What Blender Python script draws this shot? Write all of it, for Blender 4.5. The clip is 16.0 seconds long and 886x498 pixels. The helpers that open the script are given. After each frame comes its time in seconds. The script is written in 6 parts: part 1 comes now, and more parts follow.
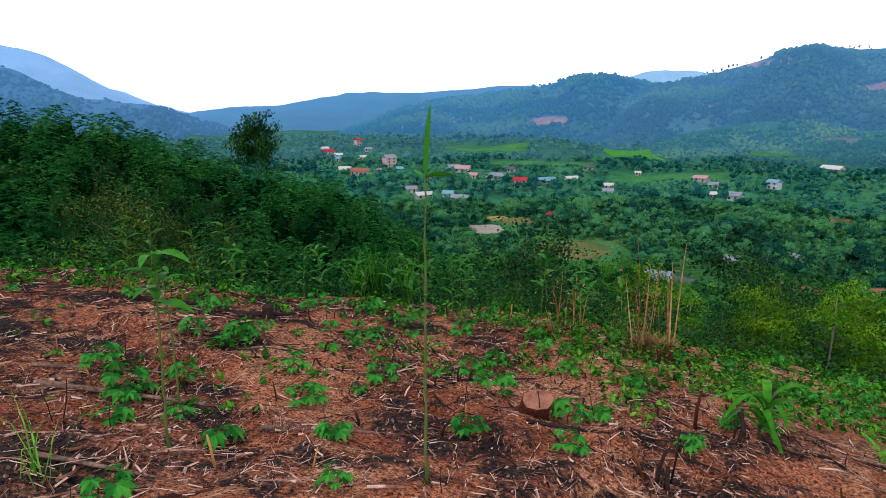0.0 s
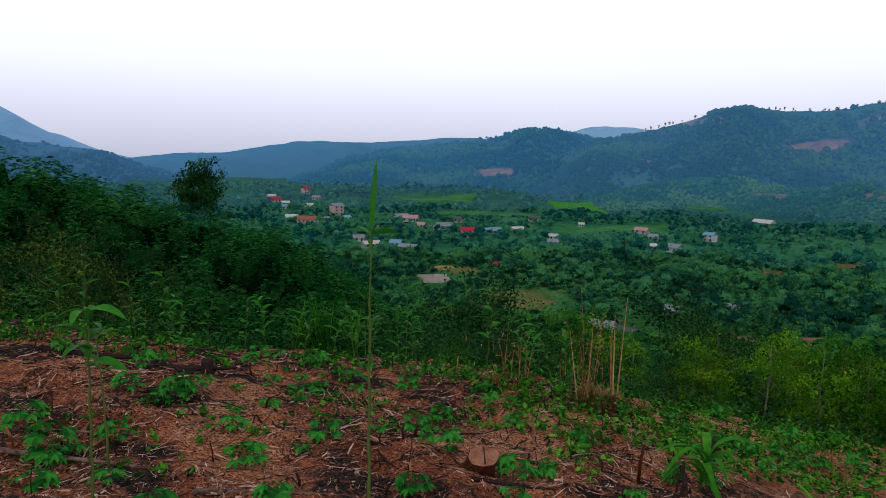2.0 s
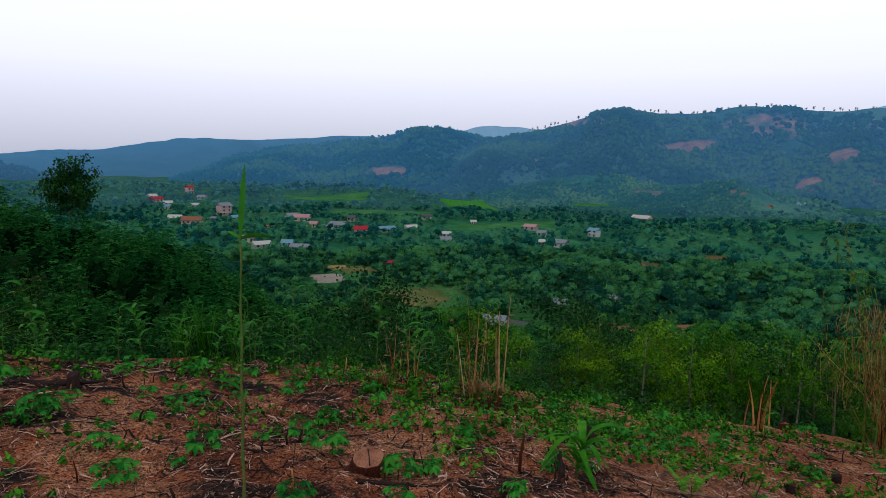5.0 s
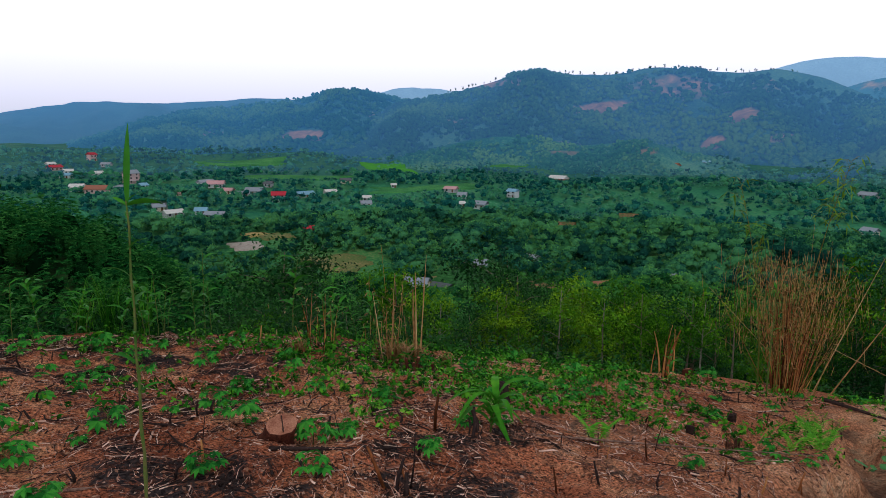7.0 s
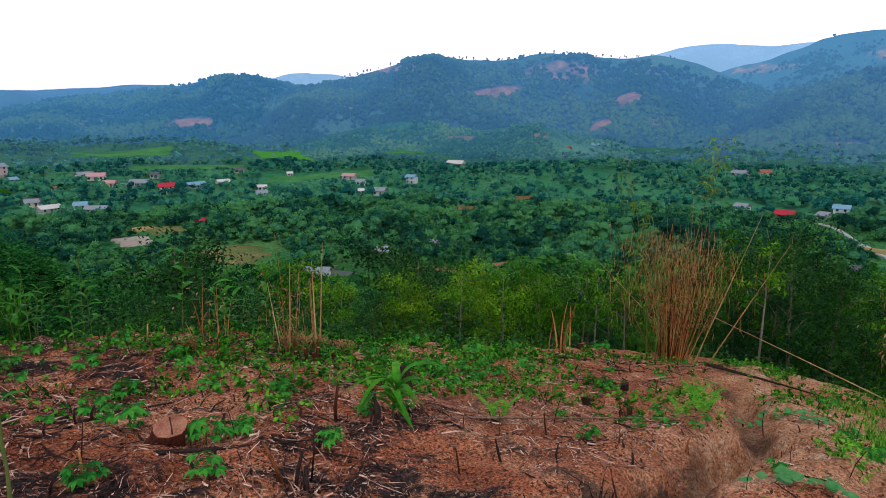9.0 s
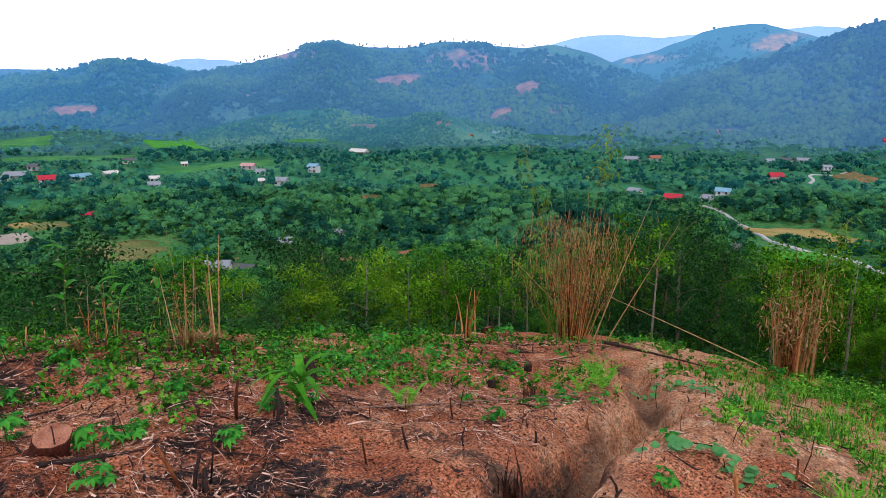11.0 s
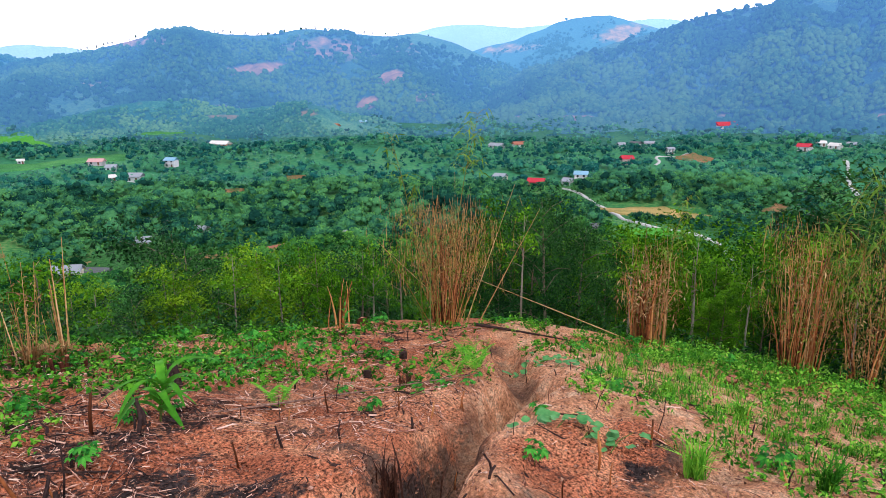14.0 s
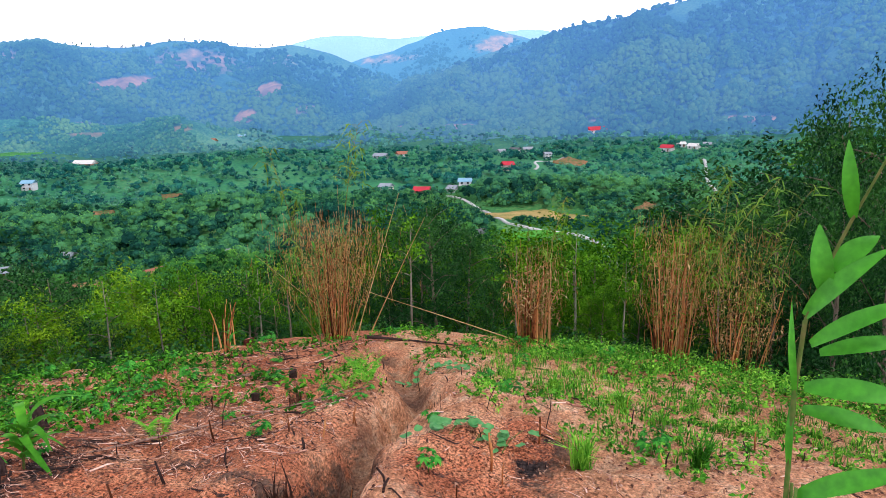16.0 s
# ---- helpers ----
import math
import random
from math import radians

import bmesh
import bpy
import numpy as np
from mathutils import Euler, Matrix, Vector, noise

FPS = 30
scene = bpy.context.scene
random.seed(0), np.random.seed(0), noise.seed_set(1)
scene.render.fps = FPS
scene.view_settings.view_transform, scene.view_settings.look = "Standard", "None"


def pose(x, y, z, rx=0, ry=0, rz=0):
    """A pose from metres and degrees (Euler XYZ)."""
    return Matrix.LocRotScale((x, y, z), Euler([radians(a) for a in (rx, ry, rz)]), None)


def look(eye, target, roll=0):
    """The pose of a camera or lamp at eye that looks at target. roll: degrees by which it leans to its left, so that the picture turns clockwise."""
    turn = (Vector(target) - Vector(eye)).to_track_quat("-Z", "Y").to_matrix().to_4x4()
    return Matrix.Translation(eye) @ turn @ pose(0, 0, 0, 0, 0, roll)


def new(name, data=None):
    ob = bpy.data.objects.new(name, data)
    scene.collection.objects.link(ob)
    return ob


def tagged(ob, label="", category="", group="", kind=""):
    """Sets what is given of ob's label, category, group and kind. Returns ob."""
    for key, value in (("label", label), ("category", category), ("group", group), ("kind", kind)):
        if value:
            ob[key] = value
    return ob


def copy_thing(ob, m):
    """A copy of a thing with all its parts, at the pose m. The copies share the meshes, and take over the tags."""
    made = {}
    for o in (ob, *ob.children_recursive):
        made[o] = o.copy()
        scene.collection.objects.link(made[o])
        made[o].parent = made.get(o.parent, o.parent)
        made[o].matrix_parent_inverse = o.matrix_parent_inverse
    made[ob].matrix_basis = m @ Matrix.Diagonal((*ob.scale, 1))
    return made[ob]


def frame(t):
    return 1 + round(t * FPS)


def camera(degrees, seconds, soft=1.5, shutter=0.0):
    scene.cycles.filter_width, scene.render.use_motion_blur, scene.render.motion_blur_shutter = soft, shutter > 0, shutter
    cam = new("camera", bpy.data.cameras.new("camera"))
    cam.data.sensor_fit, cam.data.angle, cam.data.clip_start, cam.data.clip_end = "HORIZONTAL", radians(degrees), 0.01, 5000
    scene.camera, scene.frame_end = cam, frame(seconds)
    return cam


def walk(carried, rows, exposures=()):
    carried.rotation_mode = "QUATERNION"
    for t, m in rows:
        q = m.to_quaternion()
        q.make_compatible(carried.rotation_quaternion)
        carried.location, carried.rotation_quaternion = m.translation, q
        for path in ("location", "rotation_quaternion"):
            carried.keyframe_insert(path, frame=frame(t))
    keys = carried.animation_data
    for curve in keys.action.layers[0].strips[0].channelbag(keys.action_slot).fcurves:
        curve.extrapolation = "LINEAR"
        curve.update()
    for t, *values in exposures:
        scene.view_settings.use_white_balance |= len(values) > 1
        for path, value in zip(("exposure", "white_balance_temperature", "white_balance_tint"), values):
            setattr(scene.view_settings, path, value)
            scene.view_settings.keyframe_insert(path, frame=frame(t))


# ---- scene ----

# ---- camera ----
# seconds, x, y, z, heading (to the left from +y), tilt (up), lean
PATH = [
    (0.0, -0.204, 0.041, 1.543, -2.58, -11.32, -0.25),
    (0.5, -0.211, 0.034, 1.549, -2.13, -10.51, 0.06),
    (1.0, -0.214, 0.031, 1.558, -3.23, -9.35, 0.10),
    (1.5, -0.205, 0.028, 1.574, -4.76, -7.65, -0.10),
    (2.0, -0.195, 0.037, 1.583, -7.08, -7.14, 0.85),
    (2.5, -0.188, 0.029, 1.585, -9.06, -6.52, 1.06),
    (3.0, -0.176, 0.024, 1.589, -10.82, -5.91, 1.11),
    (3.5, -0.172, 0.021, 1.588, -12.37, -5.58, 1.25),
    (3.7, -0.167, 0.024, 1.594, -13.24, -5.59, 1.67),
    (5.8, -0.045, -0.011, 1.608, -18.98, -8.62, 0.03),
    (6.0, -0.034, -0.014, 1.608, -20.12, -8.97, 0.03),
    (6.5, -0.028, -0.028, 1.604, -21.80, -9.58, 0.33),
    (7.0, -0.001, -0.001, 1.591, -22.83, -10.17, 0.37),
    (7.5, 0.023, 0.016, 1.581, -24.42, -10.08, -0.59),
    (8.0, 0.043, 0.028, 1.572, -26.94, -10.27, -0.23),
    (8.5, 0.059, 0.038, 1.564, -28.80, -10.70, -0.19),
    (9.0, 0.077, 0.050, 1.556, -31.34, -11.31, -0.15),
    (9.5, 0.102, 0.065, 1.544, -33.70, -11.91, -0.44),
    (9.7, 0.111, 0.072, 1.540, -34.82, -12.01, -0.35),
    (11.8, 0.127, 0.040, 1.542, -41.72, -12.65, -0.32),
    (12.0, 0.124, 0.030, 1.544, -42.43, -12.78, -0.45),
    (12.5, 0.134, 0.035, 1.541, -44.29, -12.90, -0.58),
    (13.0, 0.142, 0.039, 1.540, -46.13, -13.08, -0.56),
    (13.5, 0.148, 0.043, 1.543, -47.94, -13.56, -0.23),
    (14.0, 0.165, 0.046, 1.535, -50.48, -13.24, -0.35),
    (14.5, 0.172, 0.041, 1.535, -52.68, -12.94, -0.11),
    (15.0, 0.176, 0.033, 1.536, -55.29, -12.18, -0.96),
    (15.5, 0.184, 0.024, 1.534, -57.07, -12.53, -1.43),
    (16.0, 0.191, -0.001, 1.547, -60.06, -12.54, -1.42),
]


def held(x, y, z, heading, tilt, lean):
    """The pose of a camera held in the hand."""
    return Matrix.Translation((x, y, z)) @ Euler((0, 0, radians(heading))).to_matrix().to_4x4() @ pose(0, 0, 0, 90 + tilt) @ pose(0, 0, 0, 0, 0, lean)


EXPOSURES = [(0.0, -0.30, 6080, 12), (0.5, -0.44, 6080, 11), (1.5, -1.02, 6100, 8), (2.5, -1.26, 6150, 6), (3.7, -1.40, 6150, 6), (5.8, -1.08, 6120, 7), (7.0, -0.90, 6120, 9), (9.5, -0.44, 6130, 14), (12.0, 0.05, 6180, 17), (14.0, 0.32, 6200, 18), (16.0, 0.35, 6200, 18)]
cam = camera(66.48, 16.0, soft=0.5)
walk(cam, [(t, held(*row)) for t, *row in PATH], EXPOSURES)

# ---- sky and sun ----
world = bpy.data.worlds.new("sky")
scene.world = world
world.use_nodes = True
wn, wl = world.node_tree.nodes, world.node_tree.links
wn.clear()
sky = wn.new("ShaderNodeTexSky")
sky.sky_type, sky.sun_disc = "NISHITA", False
sky.sun_elevation, sky.sun_rotation = radians(58), radians(200)
sky.air_density, sky.dust_density, sky.ozone_density = 1.5, 6.0, 1.0
dim = wn.new("ShaderNodeVectorMath")
dim.operation = "SCALE"
dim.inputs["Scale"].default_value = 0.1
wl.new(sky.outputs["Color"], dim.inputs[0])
coord = wn.new("ShaderNodeTexCoord")
split = wn.new("ShaderNodeSeparateXYZ")
wl.new(coord.outputs["Generated"], split.inputs[0])
cloud = wn.new("ShaderNodeValToRGB")           # even cloud cover, lilac-grey low down
for n, (pos, c) in enumerate(((0.0, (1.45, 1.43, 1.70)), (0.13, (2.65, 2.56, 2.95)), (0.27, (3.1, 3.05, 3.4)), (0.45, (0.72, 0.73, 0.78)), (1.0, (0.21, 0.23, 0.27)))):
    stop = cloud.color_ramp.elements[n] if n < 2 else cloud.color_ramp.elements.new(pos)
    stop.position, stop.color = pos, (*c, 1)
wl.new(split.outputs["Z"], cloud.inputs["Fac"])
cover = wn.new("ShaderNodeMix")
cover.data_type = "RGBA"
cover.inputs[0].default_value = 0.85
wl.new(dim.outputs[0], cover.inputs[6])
wl.new(cloud.outputs["Color"], cover.inputs[7])
back = wn.new("ShaderNodeBackground")
back.inputs["Strength"].default_value = 1.0
wl.new(cover.outputs[2], back.inputs["Color"])
wl.new(back.outputs[0], wn.new("ShaderNodeOutputWorld").inputs["Surface"])

sun = new("sun", bpy.data.lights.new("sun", "SUN"))
sun.data.energy, sun.data.angle, sun.data.color = 1.75, radians(10), (0.97, 0.98, 0.92)
sun.matrix_world = look((-30, -70, 140), (0, 0, 0))

# ---- materials ----
def surface(name, ramp, size, rough=0.9, bump=0.3, gloss=0.05, through_light=0.0, vary=0.0, by_piece=False, by_object=False, fine=9.0, haze_glow=None, haze_span=None, metal=0.0):
    """A surface coloured by noise of two sizes (metres), with relief; vary: how far pieces differ in tone."""
    m = bpy.data.materials.new(name)
    m.use_nodes = True
    n, l = m.node_tree.nodes, m.node_tree.links
    n.clear()
    out, p = n.new("ShaderNodeOutputMaterial"), n.new("ShaderNodeBsdfPrincipled")
    p.inputs["Roughness"].default_value, p.inputs["Specular IOR Level"].default_value, p.inputs["Metallic"].default_value = rough, gloss, metal
    where = n.new("ShaderNodeNewGeometry")
    big, small = n.new("ShaderNodeTexNoise"), n.new("ShaderNodeTexNoise")
    for tex, s, d in ((big, size, 4), (small, size / fine, 3)):
        tex.inputs["Scale"].default_value, tex.inputs["Detail"].default_value = 1 / s, d
        l.new(where.outputs["Position"], tex.inputs["Vector"])
    both = n.new("ShaderNodeMath")
    both.operation = "MULTIPLY_ADD"
    both.inputs[1].default_value = 0.55
    l.new(small.outputs["Fac"], both.inputs[0])
    half = n.new("ShaderNodeMath")
    half.operation = "MULTIPLY"
    half.inputs[1].default_value = 0.45
    l.new(big.outputs["Fac"], half.inputs[0])
    l.new(half.outputs[0], both.inputs[2])
    value = both.outputs[0]
    if vary:
        source = n.new("ShaderNodeObjectInfo").outputs["Random"] if by_object else where.outputs["Random Per Island"]
        shift = n.new("ShaderNodeMath")
        shift.operation = "MULTIPLY_ADD"
        shift.inputs[1].default_value = vary
        l.new(source, shift.inputs[0])
        less = n.new("ShaderNodeMath")
        less.operation = "SUBTRACT"
        less.inputs[1].default_value = vary / 2
        l.new(value, less.inputs[0])
        l.new(less.outputs[0], shift.inputs[2])
        value = shift.outputs[0]
    if by_piece:
        tone = n.new("ShaderNodeAttribute")
        tone.attribute_name = "tone"
        add = n.new("ShaderNodeMath")
        add.operation = "ADD"
        l.new(value, add.inputs[0])
        l.new(tone.outputs["Fac"], add.inputs[1])
        value = add.outputs[0]
    r = n.new("ShaderNodeValToRGB")
    r.color_ramp.elements[0].position, r.color_ramp.elements[0].color = ramp[0][0], (*ramp[0][1], 1)
    r.color_ramp.elements[1].position, r.color_ramp.elements[1].color = ramp[-1][0], (*ramp[-1][1], 1)
    for pos, c in ramp[1:-1]:
        r.color_ramp.elements.new(pos).color = (*c, 1)
    l.new(value, r.inputs["Fac"])
    l.new(r.outputs["Color"], p.inputs["Base Color"])
    if bump:
        b = n.new("ShaderNodeBump")
        b.inputs["Strength"].default_value, b.inputs["Distance"].default_value = bump, size / fine * 0.6
        l.new(small.outputs["Fac"], b.inputs["Height"])
        l.new(b.outputs[0], p.inputs["Normal"])
    # haze painted on far surfaces as a bluish glow
    if haze_glow:
        p.inputs["Emission Color"].default_value, p.inputs["Emission Strength"].default_value = (*haze_glow, 1), 1.0
        if haze_span:                              # the painted haze glows stronger towards the crest
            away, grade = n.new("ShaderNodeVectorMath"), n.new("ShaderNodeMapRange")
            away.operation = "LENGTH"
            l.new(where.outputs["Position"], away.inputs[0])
            grade.inputs[1].default_value, grade.inputs[2].default_value, grade.inputs[3].default_value, grade.inputs[4].default_value = *haze_span, 0.74, 1.2
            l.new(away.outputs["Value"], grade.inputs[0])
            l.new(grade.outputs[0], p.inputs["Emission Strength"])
    if through_light:
        t, mix = n.new("ShaderNodeBsdfTranslucent"), n.new("ShaderNodeMixShader")
        l.new(r.outputs["Color"], t.inputs["Color"])
        mix.inputs[0].default_value = through_light
        l.new(p.outputs[0], mix.inputs[1])
        l.new(t.outputs[0], mix.inputs[2])
        l.new(mix.outputs[0], out.inputs["Surface"])
    else:
        l.new(p.outputs[0], out.inputs["Surface"])
    return m


def leafy(name, dark, mid, light, size=3.0, through_light=0.18, vary=0.3, gloss=0.1, haze_glow=None):
    return surface(name, [(0.22, dark), (0.5, mid), (0.8, light)], size, rough=0.55, bump=0, gloss=gloss, through_light=through_light, vary=vary, by_piece=True, haze_glow=haze_glow)


def soil_material():
    """Red soil with ash patches, damp and dry spots, grit and clods."""
    m = bpy.data.materials.new("red soil with ash")
    m.use_nodes = True
    n, l = m.node_tree.nodes, m.node_tree.links
    p = n["Principled BSDF"]
    p.inputs["Roughness"].default_value, p.inputs["Specular IOR Level"].default_value = 0.95, 0.02
    where = n.new("ShaderNodeNewGeometry")

    def noise_of(size, detail, roughness=0.6):
        t = n.new("ShaderNodeTexNoise")
        t.inputs["Scale"].default_value, t.inputs["Detail"].default_value, t.inputs["Roughness"].default_value = 1 / size, detail, roughness
        l.new(where.outputs["Position"], t.inputs["Vector"])
        return t.outputs["Fac"]

    def ramp(source, stops):
        r = n.new("ShaderNodeValToRGB")
        r.color_ramp.elements[0].position, r.color_ramp.elements[0].color = stops[0][0], (*stops[0][1], 1)
        r.color_ramp.elements[1].position, r.color_ramp.elements[1].color = stops[-1][0], (*stops[-1][1], 1)
        for pos, c in stops[1:-1]:
            r.color_ramp.elements.new(pos).color = (*c, 1)
        l.new(source, r.inputs["Fac"])
        return r.outputs["Color"]

    def blend(fac, a, b, how="MIX"):
        x = n.new("ShaderNodeMix")
        x.data_type, x.blend_type = "RGBA", how
        if isinstance(fac, float):
            x.inputs[0].default_value = fac
        else:
            l.new(fac, x.inputs[0])
        l.new(a, x.inputs[6])
        l.new(b, x.inputs[7])
        return x.outputs[2]

    earth = ramp(noise_of(0.9, 5, 0.7), [(0.32, (0.26, 0.074, 0.038)), (0.5, (0.56, 0.195, 0.100)), (0.66, (0.80, 0.41, 0.23))])
    grit = ramp(noise_of(0.022, 3, 0.7), [(0.36, (0.08, 0.07, 0.07)), (0.46, (0.62, 0.60, 0.60)), (0.54, (1.05, 1.02, 1.0)), (0.66, (1.6, 1.55, 1.5))])
    base = blend(1.0, earth, grit, "MULTIPLY")
    ash = ramp(noise_of(0.030, 3), [(0.35, (0.012, 0.010, 0.011)), (0.65, (0.085, 0.062, 0.058))])
    burnt = n.new("ShaderNodeAttribute")          # more ash to the left; also shade painted inside the trench
    burnt.attribute_name = "burnt"
    depth = n.new("ShaderNodeMath")
    depth.operation = "SUBTRACT"
    l.new(noise_of(0.8, 8, 0.78), depth.inputs[0])
    l.new(burnt.outputs["Fac"], depth.inputs[1])
    mask = ramp(depth.outputs[0], [(0.43, (1, 1, 1)), (0.505, (0, 0, 0))])
    spoil = n.new("ShaderNodeAttribute")          # dug-out subsoil, pale and pinkish
    spoil.attribute_name = "spoil"
    pale = ramp(noise_of(0.25, 5, 0.7), [(0.3, (0.46, 0.19, 0.095)), (0.5, (0.76, 0.39, 0.22)), (0.7, (0.90, 0.62, 0.41))])
    crumbs = ramp(noise_of(0.045, 5, 0.75), [(0.34, (0.35, 0.33, 0.32)), (0.48, (0.85, 0.84, 0.83)), (0.60, (1.1, 1.08, 1.06))])
    fresh = blend(0.45, blend(1.0, pale, crumbs, "MULTIPLY"), grit, "MULTIPLY")
    l.new(blend(spoil.outputs["Fac"], blend(mask, base, ash), fresh), p.inputs["Base Color"])
    height = n.new("ShaderNodeMath")
    height.operation = "MULTIPLY_ADD"
    height.inputs[1].default_value = 0.35
    l.new(noise_of(0.02, 3, 0.7), height.inputs[0])
    l.new(noise_of(0.11, 4, 0.65), height.inputs[2])
    bump = n.new("ShaderNodeBump")
    bump.inputs["Strength"].default_value, bump.inputs["Distance"].default_value = 1.0, 0.10
    l.new(height.outputs[0], bump.inputs["Height"])
    l.new(bump.outputs[0], p.inputs["Normal"])
    return m


SOIL = soil_material()
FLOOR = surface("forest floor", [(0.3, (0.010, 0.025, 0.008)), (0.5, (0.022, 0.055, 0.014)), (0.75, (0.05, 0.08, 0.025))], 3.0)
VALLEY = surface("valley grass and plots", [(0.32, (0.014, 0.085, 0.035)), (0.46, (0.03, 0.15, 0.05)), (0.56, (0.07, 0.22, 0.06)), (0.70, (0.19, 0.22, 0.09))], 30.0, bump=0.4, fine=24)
# far grass is bluer: haze painted into its base colour
VALLEY_FAR = surface("haze-blued far meadows", [(0.32, (0.018, 0.120, 0.080)), (0.46, (0.035, 0.190, 0.090)), (0.56, (0.055, 0.230, 0.098)), (0.70, (0.12, 0.23, 0.11))], 40.0, bump=0.3, fine=20)
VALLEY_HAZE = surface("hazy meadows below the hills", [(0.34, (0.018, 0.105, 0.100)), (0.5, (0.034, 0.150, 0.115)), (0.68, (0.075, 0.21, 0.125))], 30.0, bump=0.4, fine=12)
RICE = surface("young rice", [(0.34, (0.026, 0.13, 0.050)), (0.5, (0.050, 0.21, 0.062)), (0.66, (0.10, 0.30, 0.085))], 12.0, bump=0.5, fine=16)
STUBBLE = surface("stubble field", [(0.32, (0.05, 0.14, 0.035)), (0.46, (0.13, 0.16, 0.05)), (0.56, (0.22, 0.19, 0.075)), (0.70, (0.36, 0.25, 0.13))], 9.0, bump=0.4, fine=14)
OCHRE = surface("dry harvested field", [(0.34, (0.14, 0.18, 0.05)), (0.46, (0.30, 0.24, 0.08)), (0.58, (0.44, 0.31, 0.12)), (0.72, (0.56, 0.38, 0.20))], 8.0, bump=0.4, fine=14)
PADDY = surface("bright paddy", [(0.34, (0.035, 0.20, 0.020)), (0.66, (0.09, 0.38, 0.040))], 5.0, bump=0.5)
BARE = surface("bare earth", [(0.42, (0.05, 0.13, 0.04)), (0.50, (0.20, 0.12, 0.06)), (0.62, (0.36, 0.18, 0.10)), (0.76, (0.50, 0.30, 0.19))], 4.0, bump=0.5)
PALE = surface("pale dried mud", [(0.3, (0.28, 0.23, 0.19)), (0.7, (0.50, 0.44, 0.38))], 8.0)
ROAD = surface("concrete road", [(0.3, (0.40, 0.40, 0.40)), (0.7, (0.56, 0.55, 0.54))], 5.0)
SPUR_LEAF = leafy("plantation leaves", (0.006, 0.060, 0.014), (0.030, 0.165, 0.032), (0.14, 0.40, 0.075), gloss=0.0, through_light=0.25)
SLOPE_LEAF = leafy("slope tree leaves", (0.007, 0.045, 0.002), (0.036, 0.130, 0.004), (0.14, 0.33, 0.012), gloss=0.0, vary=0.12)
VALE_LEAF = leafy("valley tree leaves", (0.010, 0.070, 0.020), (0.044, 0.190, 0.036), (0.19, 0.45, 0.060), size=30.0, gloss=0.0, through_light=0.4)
# leaves bluer with distance, haze in their colour; the farthest also glow
MID_LEAF = leafy("haze-blued tree leaves", (0.010, 0.070, 0.044), (0.036, 0.170, 0.074), (0.15, 0.40, 0.095), size=30.0, gloss=0.0, through_light=0.4)
FAR_LEAF = leafy("haze-blued far tree leaves", (0.022, 0.095, 0.095), (0.052, 0.19, 0.160), (0.14, 0.33, 0.19), size=40.0, gloss=0.0)
HAZE_LEAF = leafy("hazy valley tree leaves", (0.016, 0.11, 0.12), (0.040, 0.19, 0.185), (0.11, 0.32, 0.22), size=40.0, gloss=0.0, haze_glow=(0.026, 0.048, 0.098))
BARK = surface("grey brown bark", [(0.3, (0.07, 0.05, 0.035)), (0.7, (0.24, 0.19, 0.14))], 0.5, bump=0.5)
CASSAVA = leafy("cassava leaf", (0.007, 0.075, 0.010), (0.020, 0.18, 0.020), (0.085, 0.38, 0.040), size=0.8, vary=0.5, gloss=0.06)
WEED = leafy("weed leaf", (0.02, 0.12, 0.008), (0.075, 0.30, 0.018), (0.25, 0.55, 0.05), size=0.8, vary=0.5, gloss=0.04)
EDGE_LEAF = leafy("dark weed leaf", (0.008, 0.06, 0.004), (0.030, 0.165, 0.010), (0.12, 0.38, 0.022), size=0.8, vary=0.5, gloss=0.04)
STEM = surface("green brown stem", [(0.35, (0.05, 0.14, 0.02)), (0.65, (0.16, 0.15, 0.05))], 0.15, bump=0.2)
STRAW = surface("dry cane", [(0.20, (0.045, 0.022, 0.018)), (0.40, (0.20, 0.075, 0.050)), (0.56, (0.46, 0.22, 0.145)), (0.78, (0.82, 0.56, 0.44))], 0.5, rough=0.7, bump=0.2, vary=0.7)
DEADWOOD = surface("weathered dead cane", [(0.3, (0.09, 0.05, 0.04)), (0.5, (0.30, 0.18, 0.135)), (0.72, (0.55, 0.40, 0.32))], 0.25, rough=0.8, bump=0.3, vary=0.4)
CHAR = surface("charred wood", [(0.3, (0.012, 0.010, 0.010)), (0.6, (0.05, 0.03, 0.026)), (0.8, (0.16, 0.09, 0.07))], 0.2, bump=0.6)
CUT = surface("cut wood", [(0.35, (0.22, 0.075, 0.045)), (0.65, (0.52, 0.24, 0.15))], 0.08, bump=0.3)


# ---- helpers ----
def fill(me, verts, sizes, tone=None, smooth=False):
    """Fill a mesh with separate faces of the given corner counts, in order."""
    verts = np.asarray(verts, np.float32).reshape(-1, 3)
    sizes = np.asarray(sizes, np.int32)
    me.vertices.add(len(verts))
    me.vertices.foreach_set("co", verts.ravel())
    me.loops.add(len(verts))
    me.loops.foreach_set("vertex_index", np.arange(len(verts), dtype=np.int32))
    me.polygons.add(len(sizes))
    me.polygons.foreach_set("loop_start", np.r_[0, np.cumsum(sizes)[:-1]].astype(np.int32))
    if tone is not None:
        a = me.attributes.new("tone", "FLOAT", "FACE")
        a.data.foreach_set("value", np.asarray(tone, np.float32))
    me.update(calc_edges=True)
    return me


def quads(name, corners, material, tone=None):
    """A mesh of separate four-cornered leaves: corners (n, 4, 3)."""
    me = bpy.data.meshes.new(name)
    fill(me, corners, np.full(len(corners), 4), tone)
    me.materials.append(material)
    return me


